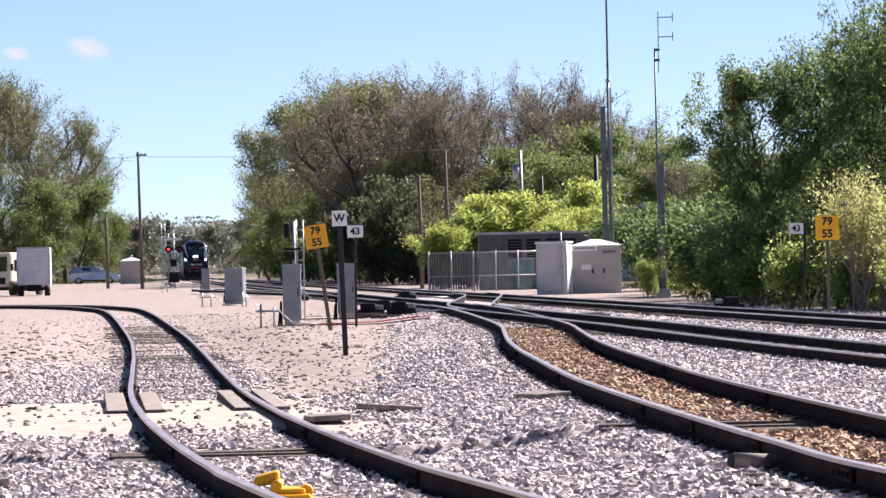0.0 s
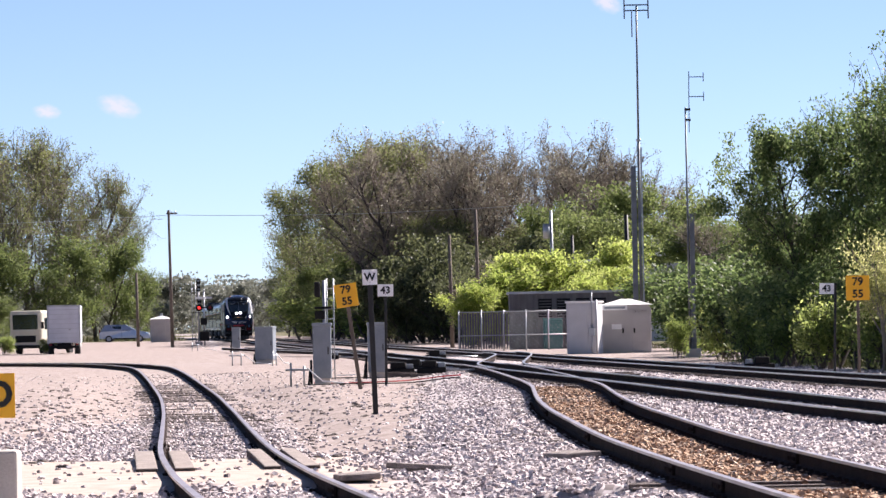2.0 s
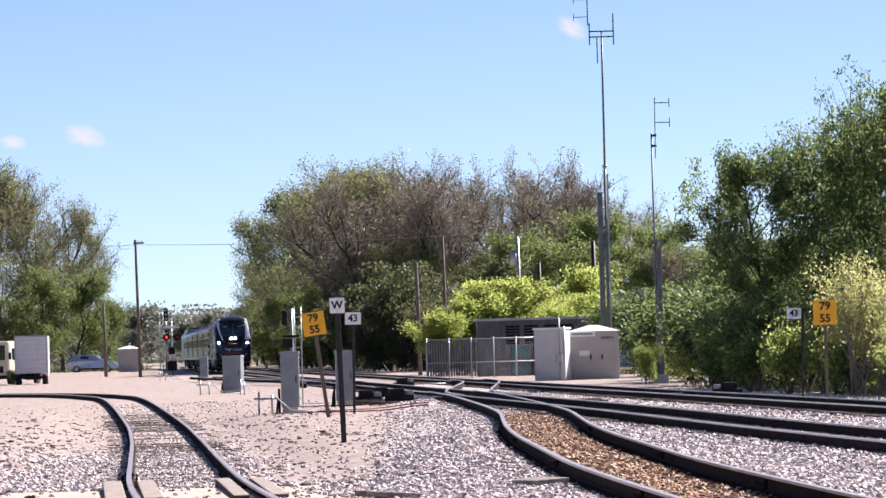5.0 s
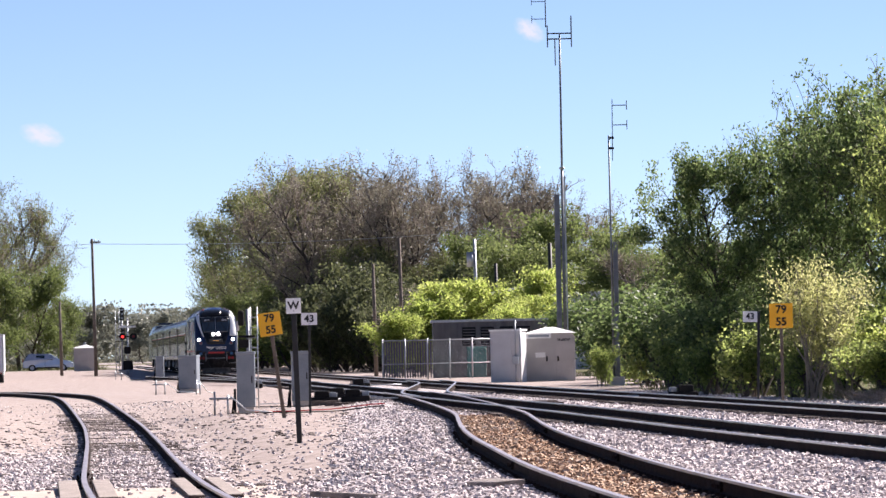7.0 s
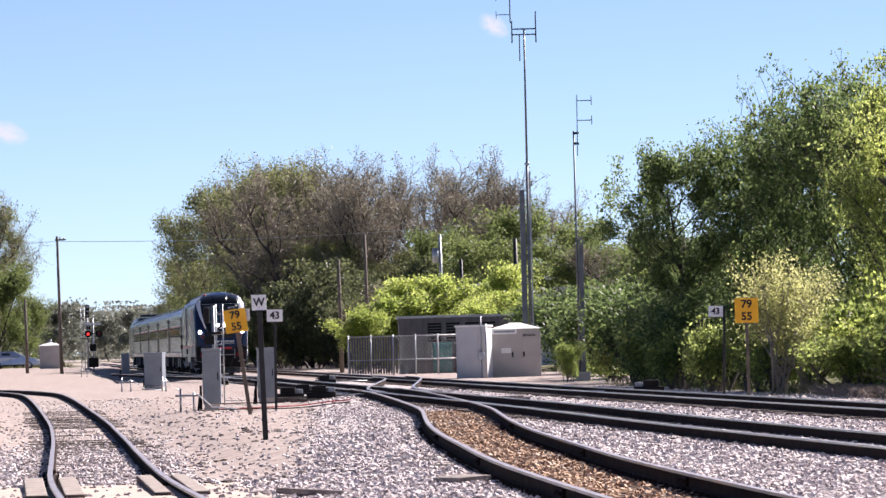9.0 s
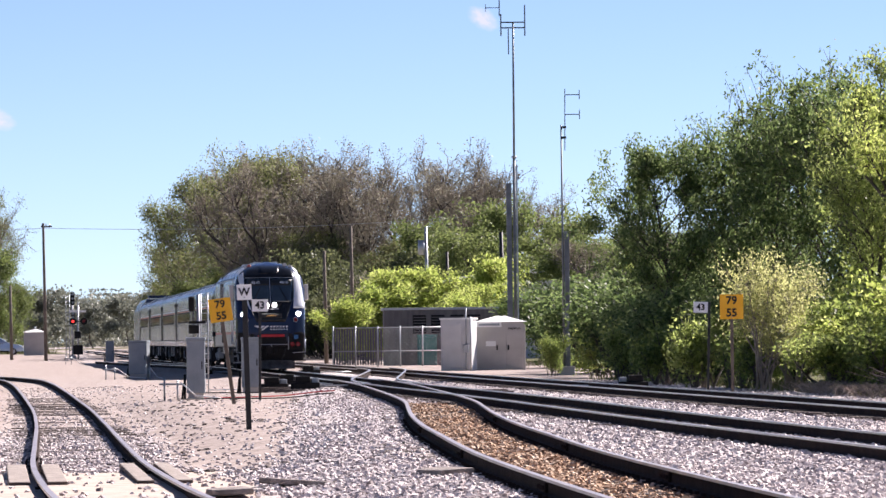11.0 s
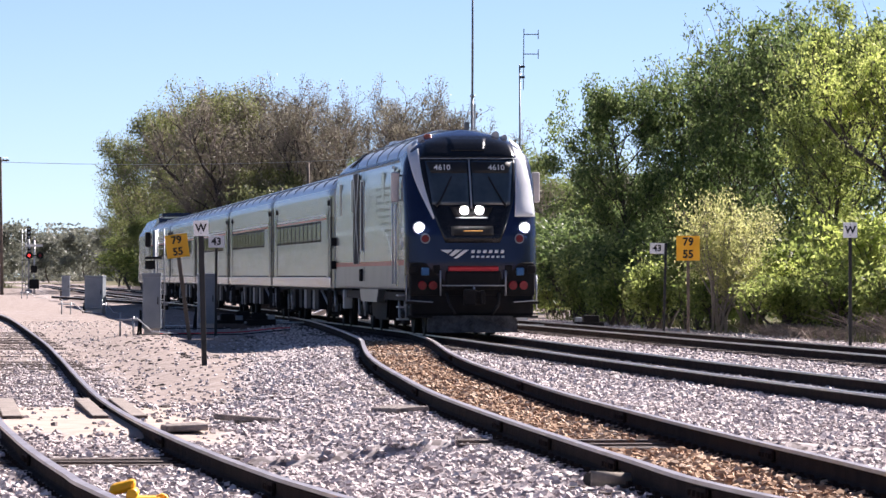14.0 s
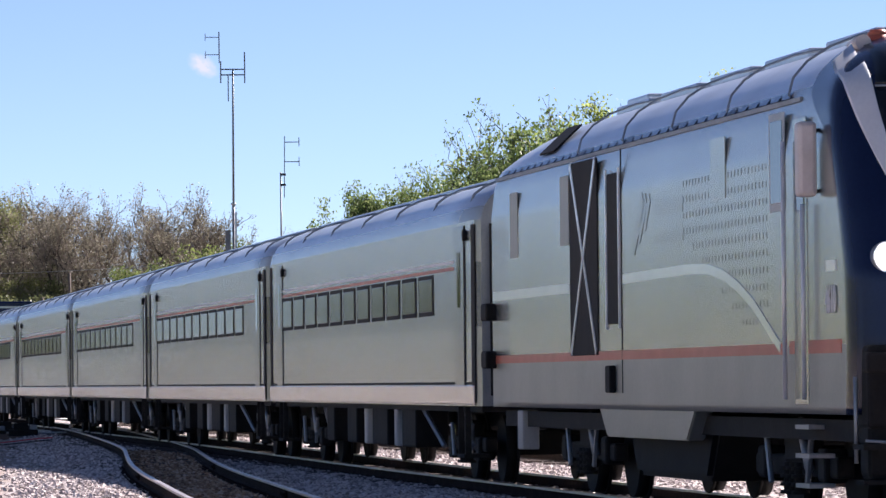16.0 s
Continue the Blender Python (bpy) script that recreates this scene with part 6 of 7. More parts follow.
loops = [[sc_bm.verts.new((e, 0.2 * math.cos(math.pi * k / 8), 0.12 * math.sin(math.pi * k / 8))) for k in range(9)] for e in (-0.014, 0.014)]
for k in range(8):
    sc_bm.faces.new((loops[0][k], loops[0][k + 1], loops[1][k + 1], loops[1][k]))
sc_bm.faces.new(loops[0])
sc_bm.faces.new(loops[1][::-1])
SCALLOP_MESH = mesh_of(sc_bm, "gutter_scallop")
SCALLOP_MESH.materials.append(NAVY)


def build_loco():
    L = 21.6
    ob = thing("locomotive", "navy and silver diesel locomotive with lit headlights", "locomotive", on_track(600), "train")
    part("body", loft_loco(L), [NAVY, LOCO_GREY, ROOF_STEEL, SKIRT_GREY], ob)
    # nose
    mask = part("nose_mask", nose_patch([(-0.62, 2.05), (0.62, 2.05), (1.1, 3.9), (-1.1, 3.9)], 18, 16, 0.014, bulge=0.12), NOSE_BLACK, ob, "black gloss mask round the windscreens")
    part("brow", nose_patch([(-1.1, 3.915), (1.1, 3.915), (0.98, 4.42), (-0.98, 4.42)], 18, 10, 0.014), NOSE_BLACK, ob)
    part("hatch", nose_patch([(-0.38, 4.08), (0.38, 4.08), (0.45, 4.38), (-0.45, 4.38)], 8, 6, 0.03), NOSE_BLACK, ob)
    for s in (-1, 1):
        q = [(s * 0.05, 2.88), (s * 0.88, 2.88), (s * 1.0, 3.85), (s * 0.05, 3.85)]
        if s < 0:
            q = [q[1], q[0], q[3], q[2]]
        w = part("windscreen", nose_patch(q, 10, 10, 0.024), WINDSCREEN, ob)
        part("wiper", rods((( s * 0.72, nose_y(0.72, 2.95) - 0.07, 2.95), (s * 0.42, nose_y(0.42, 3.55) - 0.06, 3.5), 0.018), ((s * 0.72, nose_y(0.72, 2.95) - 0.07, 2.95), (s * 0.8, nose_y(0.8, 2.85) - 0.05, 2.85), 0.03), seg=6), BLACK, w)
        part("sunblind", nose_patch([(q[0][0], 3.58), (q[1][0], 3.58), (q[2][0] * 0.98, 3.83), (q[3][0] * 0.98, 3.83)], 6, 3, 0.03), INK, w)
        letters("4610", 0.19, WHITE, ob, s * 0.62, nose_y(0.62, 3.7) - 0.06, 3.7, "road_number").matrix_basis = pose(s * 0.62, nose_y(0.62, 3.7) - 0.06, 3.7, 58, 0, 0)
        wide = [(s * 0.85, 2.6), (s * 0.88, 2.56), (s * 1.34, 4.16), (s * 1.1, 4.34)]
        if s > 0:
            wide = [(s * 0.98, 2.62), (s * 1.46, 2.62), (s * 1.22, 4.22), (s * 1.04, 4.38)]
        if s < 0:
            wide = [wide[1], wide[0], wide[3], wide[2]]
        part("stripe", nose_patch(wide, 8, 16, 0.018, bulge=0.1 if s < 0 else 0.03), STRIPE, ob)
        x = s * 0.17
        hl = part("headlight", rods(((x, nose_y(x, 2.76) - 0.02, 2.76), (x, nose_y(x, 2.76) - 0.09, 2.76), 0.088), seg=20), HEADLIGHT, ob)
        part("bezel", rods(((x, nose_y(x, 2.76) + 0.05, 2.76), (x, nose_y(x, 2.76) - 0.06, 2.76), 0.125), seg=20), BLACK, hl)
        x = s * 1.2
        y = nose_y(1.2, 2.38)
        part("ditch_light_ring", rods(((x, y + 0.1, 2.38), (x, y - 0.05, 2.38), 0.135), seg=20), STEEL_GREY, ob)
        part("ditch_light", rods(((x, y, 2.38), (x, y - 0.08, 2.38), 0.08), seg=20), HEADLIGHT, ob)
        x = s * 1.07
        y = nose_y(1.07, 2.14)
        part("marker_ring", rods(((x, y + 0.1, 2.14), (x, y - 0.03, 2.14), 0.11), seg=20), STEEL_GREY, ob)
        part("marker_light", rods(((x, y, 2.14), (x, y - 0.05, 2.14), 0.085), seg=16), RED_LENS, ob)
        # buffer beam fittings
        part("socket_box", boxes((s * 1.08 - 0.09, -0.02, 1.34, s * 1.08 + 0.09, 0.22, 1.51), bevel=0.03), BLUE, ob)
        part("socket_box", boxes((s * 1.34 - 0.1, 0.0, 1.38, s * 1.34 + 0.1, 0.25, 1.56), bevel=0.03), BLACK, ob)
        part("socket_box", boxes((s * 0.82 - 0.08, -0.02, 1.38, s * 0.82 + 0.08, 0.22, 1.56), bevel=0.03), BLACK, ob)
        for o in (-0.12, 0.12):
            part("jumper_socket", rods(((s * 1.03 + o, 0.2, 1.15), (s * 1.03 + o, -0.1, 1.12), 0.095), seg=12), RED_LENS, ob)
        part("air_hose", rods(((s * 0.6, 0.0, 0.95), (s * 0.55, -0.25, 0.7), 0.035), ((s * 0.55, -0.25, 0.7), (s * 0.42, -0.2, 0.5), 0.035), seg=8), RUBBER, ob)
        st = part("step", boxes((s * 1.2 - 0.3, -0.08, 0.72, s * 1.2 + 0.3, 0.35, 0.77), (s * 1.2 - 0.28, 0.0, 0.42, s * 1.2 + 0.28, 0.35, 0.46)), BLACK, ob)
        part("step_edge", rods(((s * 0.92, -0.1, 0.76), (s * 1.48, -0.08, 0.8), 0.014), seg=6), GALV, st)
        part("grab_rail", rods(((s * 0.74, -0.08, 0.9), (s * 0.74, -0.08, 1.45), 0.02), seg=8), GALV, ob)
        part("grab_rail", rods(((s * 1.48, 0.3, 0.6), (s * 1.48, 0.3, 1.35), 0.02), seg=8), GALV, ob)
        part("mirror", boxes((s * 1.62 - 0.09, 1.55, 2.95, s * 1.62 + 0.09, 1.75, 3.62), bevel=0.04), MIRROR, ob)
        part("mirror_arm", rods(((s * 1.48, 1.7, 3.55), (s * 1.62, 1.65, 3.5), 0.02), ((s * 1.48, 1.7, 3.0), (s * 1.62, 1.65, 3.02), 0.02), seg=6), BLACK, ob)
    part("pillar", nose_patch([(-0.018, 2.8), (0.018, 2.8), (0.018, 3.88), (-0.018, 3.88)], 2, 10, 0.034), GALV, ob)
    part("lamp_shelf", nose_patch([(-0.36, 2.6), (0.36, 2.6), (0.5, 2.84), (-0.5, 2.84)], 8, 4, 0.03), BLACK, ob)
    part("shelf_edge", nose_patch([(-0.36, 2.585), (0.36, 2.585), (0.36, 2.605), (-0.36, 2.605)], 8, 1, 0.036), STRIPE, ob)
    part("mask_edge", nose_patch([(-1.1, 3.895), (1.1, 3.895), (1.1, 3.915), (-1.1, 3.915)], 16, 1, 0.022), STEEL_GREY, ob)
    part("display", nose_patch([(-0.48, 2.21), (0.48, 2.21), (0.48, 2.41), (-0.48, 2.41)], 8, 3, 0.028), INK, ob)
    part("display_text", nose_patch([(-0.2, 2.303), (0.24, 2.303), (0.24, 2.316), (-0.2, 2.316)], 4, 1, 0.036), AMBER_TEXT, ob)
    # plain shapes for the emblem and wordmark on the nose
    for q in ([(-0.44, 1.71), (-0.35, 1.71), (-0.08, 1.9), (-0.2, 1.9)], [(-0.53, 1.78), (-0.46, 1.755), (-0.25, 1.9), (-0.4, 1.9)], [(-0.63, 1.84), (-0.56, 1.815), (-0.45, 1.9), (-0.73, 1.9)]):
        part("emblem", nose_patch(q, 4, 5, 0.012), WHITE, ob)
    for n, x0, x1, z0, z1, mat in ((6, -0.04, 0.76, 1.825, 1.895, WHITE), (7, -0.04, 0.76, 1.725, 1.77, STRIPE)):
        w = (x1 - x0) / n
        for k in range(n):
            a = x0 + k * w
            part("wordmark", nose_patch([(a, z0), (a + w * 0.62, z0), (a + w * 0.72, z1), (a + w * 0.14, z1)], 2, 1, 0.012), mat, ob, "plain pale bar")
    # front beam, coupler, plow
    part("buffer_beam", boxes((-1.42, 0.05, 0.9, 1.42, 0.6, 1.62), bevel=0.04), BLACK, ob)
    part("coupler_cover", boxes((-0.56, -0.1, 1.42, 0.58, 0.1, 1.54), bevel=0.03), RED, ob, "red bar over the coupler")
    part("coupler_housing", boxes((-0.62, -0.14, 1.02, 0.64, 0.08, 1.44), bevel=0.06), BLACK, ob)
    part("coupler", boxes((-0.16, -0.55, 0.72, 0.16, 0.1, 1.0), (-0.26, -0.65, 0.68, 0.02, -0.4, 1.04), (0.1, -0.62, 0.7, 0.22, -0.45, 1.02), bevel=0.04), BLACK, ob)
    part("pilot", boxes((-1.4, 0.1, 0.44, 1.4, 0.55, 0.98), bevel=0.08), BLACK, ob)
    part("uncoupling_lever", rods(((-0.72, -0.17, 1.12), (0.72, -0.17, 1.12), 0.014), ((0.0, -0.3, 1.08), (0.0, -0.3, 0.9), 0.02), ((0.0, -0.17, 1.12), (0.0, -0.3, 1.08), 0.014), seg=8), GALV, ob)
    bm = bmesh.new()
    for s in (-1, 1):
        vs = [bm.verts.new(p) for p in ((0, -0.35, 0.1), (s * 1.02, 0.02, 0.1), (s * 1.02, 0.06, 0.34), (s * 0.98, 0.08, 0.46), (0, -0.15, 0.47), (0, 0.3, 0.1), (s * 1.02, 0.3, 0.1), (s * 1.02, 0.32, 0.34), (s * 0.98, 0.34, 0.46), (0, 0.35, 0.47))]
        for f in ((0, 1, 2, 3, 4), (5, 6, 7, 8, 9), (0, 5, 6, 1), (1, 6, 7, 2), (2, 7, 8, 3), (3, 8, 9, 4)):
            bm.faces.new([vs[i] for i in f])
    bmesh.ops.recalc_face_normals(bm, faces=bm.faces)
    part("snow_plow", bm, PLOW_GREY, ob, "scuffed dark grey plow")
    # roof
    part("beacon", rods(((-0.82, 2.1, 4.2), (-0.82, 2.1, 4.42), 0.1), ((-0.82, 2.1, 4.42), (-0.82, 2.1, 4.47), 0.1, 0.07), seg=14), ORANGE, ob, "orange roof beacon")
    for x, z, r in ((0.72, 4.44, 0.09), (0.92, 4.38, 0.075), (-1.0, 4.34, 0.075)):
        part("horn", rods(((x, 1.9, z), (x, 2.5, z + 0.02), r, r * 0.4), ((x, 2.4, z - 0.2), (x, 2.4, z), 0.03), seg=12), MIRROR, ob)
    for y in (3.6, 6.6, 9.6, 12.6, 15.6):
        part("roof_hatch", boxes((-0.5, y, 4.48, 0.5, y + 2.2, 4.6), bevel=0.03), ROOF_STEEL, ob)
        part("roof_seam", rods(*[((1.42 * math.cos(a0) * 1.0, y - 0.3, 3.94 + 0.65 * math.sin(a0)), (1.42 * math.cos(a1), y - 0.3, 3.94 + 0.65 * math.sin(a1)), 0.012) for a0, a1 in [(math.pi * k / 12, math.pi * (k + 1) / 12) for k in range(12)]], seg=4), STEEL_GREY, ob)
    part("exhaust", boxes((-0.4, 16.2, 4.52, 0.4, 17.6, 4.68), bevel=0.03), ROOF_STEEL, ob)
    bm = boxes((-0.012, -0.55, -0.24, 0.012, 0.55, 0.24), bevel=0.004)
    vent = part("roof_vent", bm, BLACK, ob, "dark roof intake")
    vent.matrix_basis = pose(-1.17, 18.0, 4.22, 0, 48, 0)
    for s in (-1, 1):
        for i in range(34):
            sc = new("gutter_scallop", SCALLOP_MESH)
            sc.parent = ob
            sc.matrix_basis = pose(s * 1.425, 3.4 + i * 0.53, 3.9, 0, -s * 42, 0)
        part("gutter", boxes((min(s * 1.38, s * 1.44), 2.7, 3.86, max(s * 1.38, s * 1.44), L, 3.9)), STEEL_GREY, ob)
        part("white_line", side_strip([(21.5, 2.4), (15.5, 2.4)], 0.11, side=s), WHITE_LINE, ob)
        part("white_line", side_strip([(11.9, 2.43), (8.0, 2.45), (7.0, 2.43), (6.2, 2.36), (5.4, 2.22), (4.7, 2.05), (4.0, 1.82), (3.4, 1.62)], 0.1, side=s), WHITE_LINE, ob)
        part("red_line", side_panel(0.75, 1.56, 3.0, 1.68, 0.006, s), ORANGE, ob)
        part("red_line", side_panel(3.3, 1.56, 21.4, 1.66, 0.006, s), ORANGE, ob)
        part("grille_panel", side_panel(13.5, 1.62, 15.4, 3.82, 0.014, s, bevel=0.01), BLACK, ob, "dark intake grille with crossed bars")
        for (ya, za, yb, zb) in ((13.6, 3.8, 15.3, 1.65), (15.3, 3.8, 13.6, 1.65)):
            part("cross_bar", side_strip([(ya, za), (yb, zb)], 0.09, 0.024, side=s), STRIPE, ob)
        part("slit", side_panel(12.15, 1.95, 12.85, 3.6, 0.012, s, bevel=0.008), BLACK, ob)
        part("slit_frame", boxes(*[(min(s * 1.5, s * 1.52), y, 1.9, max(s * 1.5, s * 1.52), y + 0.06, 3.65) for y in (12.06, 12.88)]), STRIPE, ob)
        part("panel_seam", side_panel(11.96, 1.2, 12.0, 3.85, 0.006, s), BLACK, ob)
        part("access_panel", side_panel(15.5, 2.9, 16.1, 3.7, 0.01, s, bevel=0.006), SKIRT_GREY, ob)
        part("access_panel", side_panel(19.4, 2.85, 20.0, 3.65, 0.01, s, bevel=0.006), SKIRT_GREY, ob)
        part("access_panel", side_panel(6.0, 3.1, 6.75, 3.7, 0.008, s, bevel=0.004), LOCO_GREY, ob)
        part("side_window", side_panel(3.2, 2.95, 3.75, 3.72, 0.014, s, bevel=0.01), GLASS_DARK, ob)
        part("window_frame", side_panel(3.12, 2.88, 3.83, 3.79, 0.008, s, bevel=0.006), GALV, ob)
        part("cab_door", side_panel(2.15, 1.1, 2.75, 3.7, 0.008, s, bevel=0.01), LOCO_GREY, ob)
        part("cab_window", side_panel(2.25, 2.85, 2.65, 3.55, 0.016, s, bevel=0.01), GLASS_DARK, ob)
        part("handrail", rods(((s * 1.57, 2.05, 1.15), (s * 1.57, 2.05, 2.9), 0.022), ((s * 1.57, 2.9, 1.15), (s * 1.57, 2.9, 3.5), 0.022), seg=8), STRIPE, ob)
        n = letters("4610", 0.3, WHITE, ob, 0, 0, 0, "road_number")
        n.matrix_basis = Matrix.Translation((s * 1.512, 1.15, 2.02)) @ pose(0, 0, 0, 90, 0, 90 * s) @ Matrix.Diagonal((0.72, 1.15, 1, 1))
        part("initials", side_panel(0.95, 2.28, 1.35, 2.38, 0.008, s), STRIPE, ob, "plain pale bar")
        for j in range(10):
            for i in range(26):
                y = 4.0 + i * 0.17
                if y < 5.3 + j * 0.5:
                    lv = new("louvre", LOUVRE_MESH)
                    lv.parent = ob
                    lv.matrix_basis = pose(s * 1.5, y, 1.85 + j * 0.16)
        for k in range(3):
            part("emblem", side_strip([(11.2 - k * 0.35, 2.75 + k * 0.1), (10.6 - 0.2 * k, 3.25)], 0.2 - 0.04 * k, 0.005, side=s), LOUVRE, ob)
        part("wordmark", side_panel(8.3, 3.05, 9.9, 3.2, 0.005, s), LOUVRE, ob, "plain grey bar")
        part("wordmark", side_panel(8.3, 2.75, 9.9, 2.87, 0.005, s), LOUVRE, ob, "plain grey bar")
        part("skirt", skirt_panel(s), SKIRT_GREY, ob)
        part("ladder", boxes(*[(min(s * 1.5, s * 1.25), 2.2, z, max(s * 1.5, s * 1.25), 2.8, z + 0.04) for z in (0.35, 0.62, 0.88)]), GALV, ob)
        part("lamp_box", boxes((min(s * 1.5, s * 1.58), 12.4, 1.2, max(s * 1.5, s * 1.58), 12.7, 1.5), bevel=0.02), BLACK, ob)
        for z in (1.5, 2.1):
            part("socket_box", boxes((min(s * 1.46, s * 1.64), 21.3, z, max(s * 1.46, s * 1.64), 21.75, z + 0.22), bevel=0.03), BLACK, ob)
        part("sand_box", boxes((min(s * 1.2, s * 1.42), 19.7, 0.5, max(s * 1.2, s * 1.42), 20.1, 0.98), bevel=0.02), PALE_BOX, ob)
    bm = bmesh.new()
    vs = [bm.verts.new((x, y, z)) for x in (-1.25, 1.25) for y, z in ((7.8, 0.98), (13.1, 0.98), (12.5, 0.3), (8.4, 0.3))]
    for f in ((0, 1, 2, 3), (4, 7, 6, 5), (0, 4, 5, 1), (1, 5, 6, 2), (2, 6, 7, 3), (3, 7, 4, 0)):
        bm.faces.new([vs[i] for i in f])
    bmesh.ops.bevel(bm, geom=list(bm.edges), offset=0.06, segments=2, affect="EDGES")
    part("fuel_tank", bm, BLACK, ob)
    part("underframe", boxes((-1.35, 0.7, 0.78, 1.35, L - 0.1, 0.97)), BLACK, ob)
    truck_frame(ob, 4.6, 2.8, 0.54)
    truck_frame(ob, 16.6, 2.8, 0.54)
    part("gangway", boxes((-0.5, L, 1.0, 0.5, L + 1.1, 3.2), bevel=0.05), RUBBER, ob)
    ob.scale = (1, 1, 1.04)
    return ob


def coach_section(z):
    return lerp_table([(1.06, 1.5), (3.35, 1.5), (3.5, 1.46), (3.64, 1.36), (3.8, 1.1), (3.92, 0.7), (3.98, 0.05)], z)


def build_coach(at):
    L = 25.6
    ob = thing("passenger_coach", "stainless steel passenger coach with dark narrow window row", "railway coach", at, "train")
    bm = bmesh.new()
    zs = [1.06, 1.36, 1.4, 2.06, 2.84, 3.35, 3.44, 3.52, 3.58, 3.64, 3.72, 3.8, 3.86, 3.92, 3.96, 3.98]
    ends = [0.0, 0.12] + [0.12 + (L - 0.24) * k / 10 for k in range(1, 10)] + [L - 0.12, L]
    for z0, z1 in zip(zs, zs[1:]):
        for s in (-1, 1):
            for y0, y1 in zip(ends, ends[1:]):
                pts = []
                for y, z in ((y0, z0), (y1, z0), (y1, z1), (y0, z1)):
                    e = 0.07 if y < 0.05 or y > L - 0.05 else 0.0
                    pts.append(bm.verts.new((s * max(0.03, coach_section(z) - e), y, z)))
                f = bm.faces.new(pts)
                f.smooth = z0 > 3.3
                f.material_index = 2 if z0 >= 3.52 else (1 if 2.0 < z0 < 2.8 else 0)
    bmesh.ops.remove_doubles(bm, verts=bm.verts, dist=0.002)
    for y in (0.0, L):
        loop = [(-coach_section(z) + 0.07, z) for z in zs[:-1]] + [(coach_section(z) - 0.07, z) for z in reversed(zs[:-1])]
        bm.faces.new([bm.verts.new((x, y, z)) for x, z in loop]).material_index = 3
    bmesh.ops.recalc_face_normals(bm, faces=bm.faces)
    body = part("body", bm, [SILVER, SILVER_BAND, ROOF_STEEL, STEEL_GREY], ob)
    part("roof_cap", boxes((-0.6, 0.3, 3.9, 0.6, L - 0.3, 4.0), bevel=0.03), ROOF_STEEL, ob)
    part("floor", boxes((-1.42, 0.1, 0.98, 1.42, L - 0.1, 1.07)), BLACK, ob)
    for y in (1.2, 4.8, 8.9, 13.0, 17.1, 21.2, 24.2):
        part("roof_seam", rods(*[((1.38 * math.cos(a0), y, 3.6 + 0.385 * math.sin(a0)), (1.38 * math.cos(a1), y, 3.6 + 0.385 * math.sin(a1)), 0.016) for a0, a1 in [(math.pi * k / 12, math.pi * (k + 1) / 12) for k in range(12)]], seg=4), STEEL_GREY, ob)
    for s in (-1, 1):
        part("upper_stripe", side_panel(2.0, 2.78, L - 2.0, 2.82, 0.008, s), ORANGE, ob)
        part("upper_stripe", side_panel(2.0, 2.86, L - 2.0, 2.9, 0.008, s), WHITE, ob)
        for i in range(11):
            y = 4.1 + i * 1.78
            fr = part("window_frame", side_panel(y, 2.24, y + 1.5, 2.76, 0.01, s, bevel=0.004), BLACK, body)
            ob_p = part("pane", side_panel(y + 0.09, 2.29, y + 1.41, 2.71, 0.016, s, bevel=0.004), WINDOW_GREEN, ob)
        part("sill_beam", side_panel(0.15, 1.08, L - 0.15, 1.34, 0.03, s, bevel=0.01), SILL, ob, "dusty pale side sill")
        for y in (0.1, L - 0.42):
            part("end_post", side_panel(y, 1.1, y + 0.32, 3.3, 0.012, s, bevel=0.006), BLACK, ob, "black corner post")
        # raised black strip that paints the shadow line above the sill
        part("sill_shadow_gap", side_panel(0.15, 1.35, L - 0.15, 1.385, 0.006, s), BLACK, ob)
        for y in (1.15, L - 2.05):
            d = part("door", side_panel(y, 1.12, y + 0.9, 3.3, 0.008, s, bevel=0.01), SILVER_BAND, ob)
            part("door_window", side_panel(y + 0.3, 2.3, y + 0.6, 3.0, 0.014, s, bevel=0.008), GLASS_DARK, d)
            part("door_slot", side_panel(y - 0.14, 1.1, y - 0.04, 3.3, 0.01, s), BLACK, d)
            part("step", boxes((min(s * 1.5, s * 1.15), y + 0.1, 0.35, max(s * 1.5, s * 1.15), y + 0.8, 0.4), (min(s * 1.48, s * 1.4), y + 0.1, 0.35, max(s * 1.48, s * 1.4), y + 0.15, 1.05), (min(s * 1.48, s * 1.4), y + 0.75, 0.35, max(s * 1.48, s * 1.4), y + 0.8, 1.05)), UNDER, ob)
            part("marker_lamp", rods(((s * 1.48, y - 0.3, 3.18), (s * 1.56, y - 0.3, 3.18), 0.07), seg=10), BLACK, ob)
        for y, w, m in ((7.2, 1.5, BLACK), (9.3, 0.3, PALE_BOX), (10.4, 1.8, BLACK), (12.9, 0.3, PALE_BOX), (14.2, 1.2, BLACK), (17.2, 1.0, BLACK)):
            part("equipment_box", boxes((min(s * 1.35, s * 0.85), y, 0.42, max(s * 1.35, s * 0.85), y + w, 1.0), bevel=0.03), m, ob)
        part("air_tank", rods(((s * 0.95, 8.8, 0.62), (s * 0.95, 10.2, 0.62), 0.2), seg=14), GALV, ob)
        part("brace", rods(((s * 1.3, 6.6, 0.98), (s * 1.1, 5.9, 0.45), 0.04), seg=6), GALV, ob)
        part("brace", rods(((s * 1.3, 18.8, 0.98), (s * 1.1, 19.5, 0.45), 0.04), seg=6), GALV, ob)
    truck_frame(ob, 3.6, 2.6, 0.46)
    truck_frame(ob, L - 3.6, 2.6, 0.46)
    for y, o in ((0.0, -0.2), (L, 0.2)):
        part("diaphragm", boxes((-0.55, min(y, y + o), 1.05, 0.55, max(y, y + o), 3.35), bevel=0.04), RUBBER, ob)
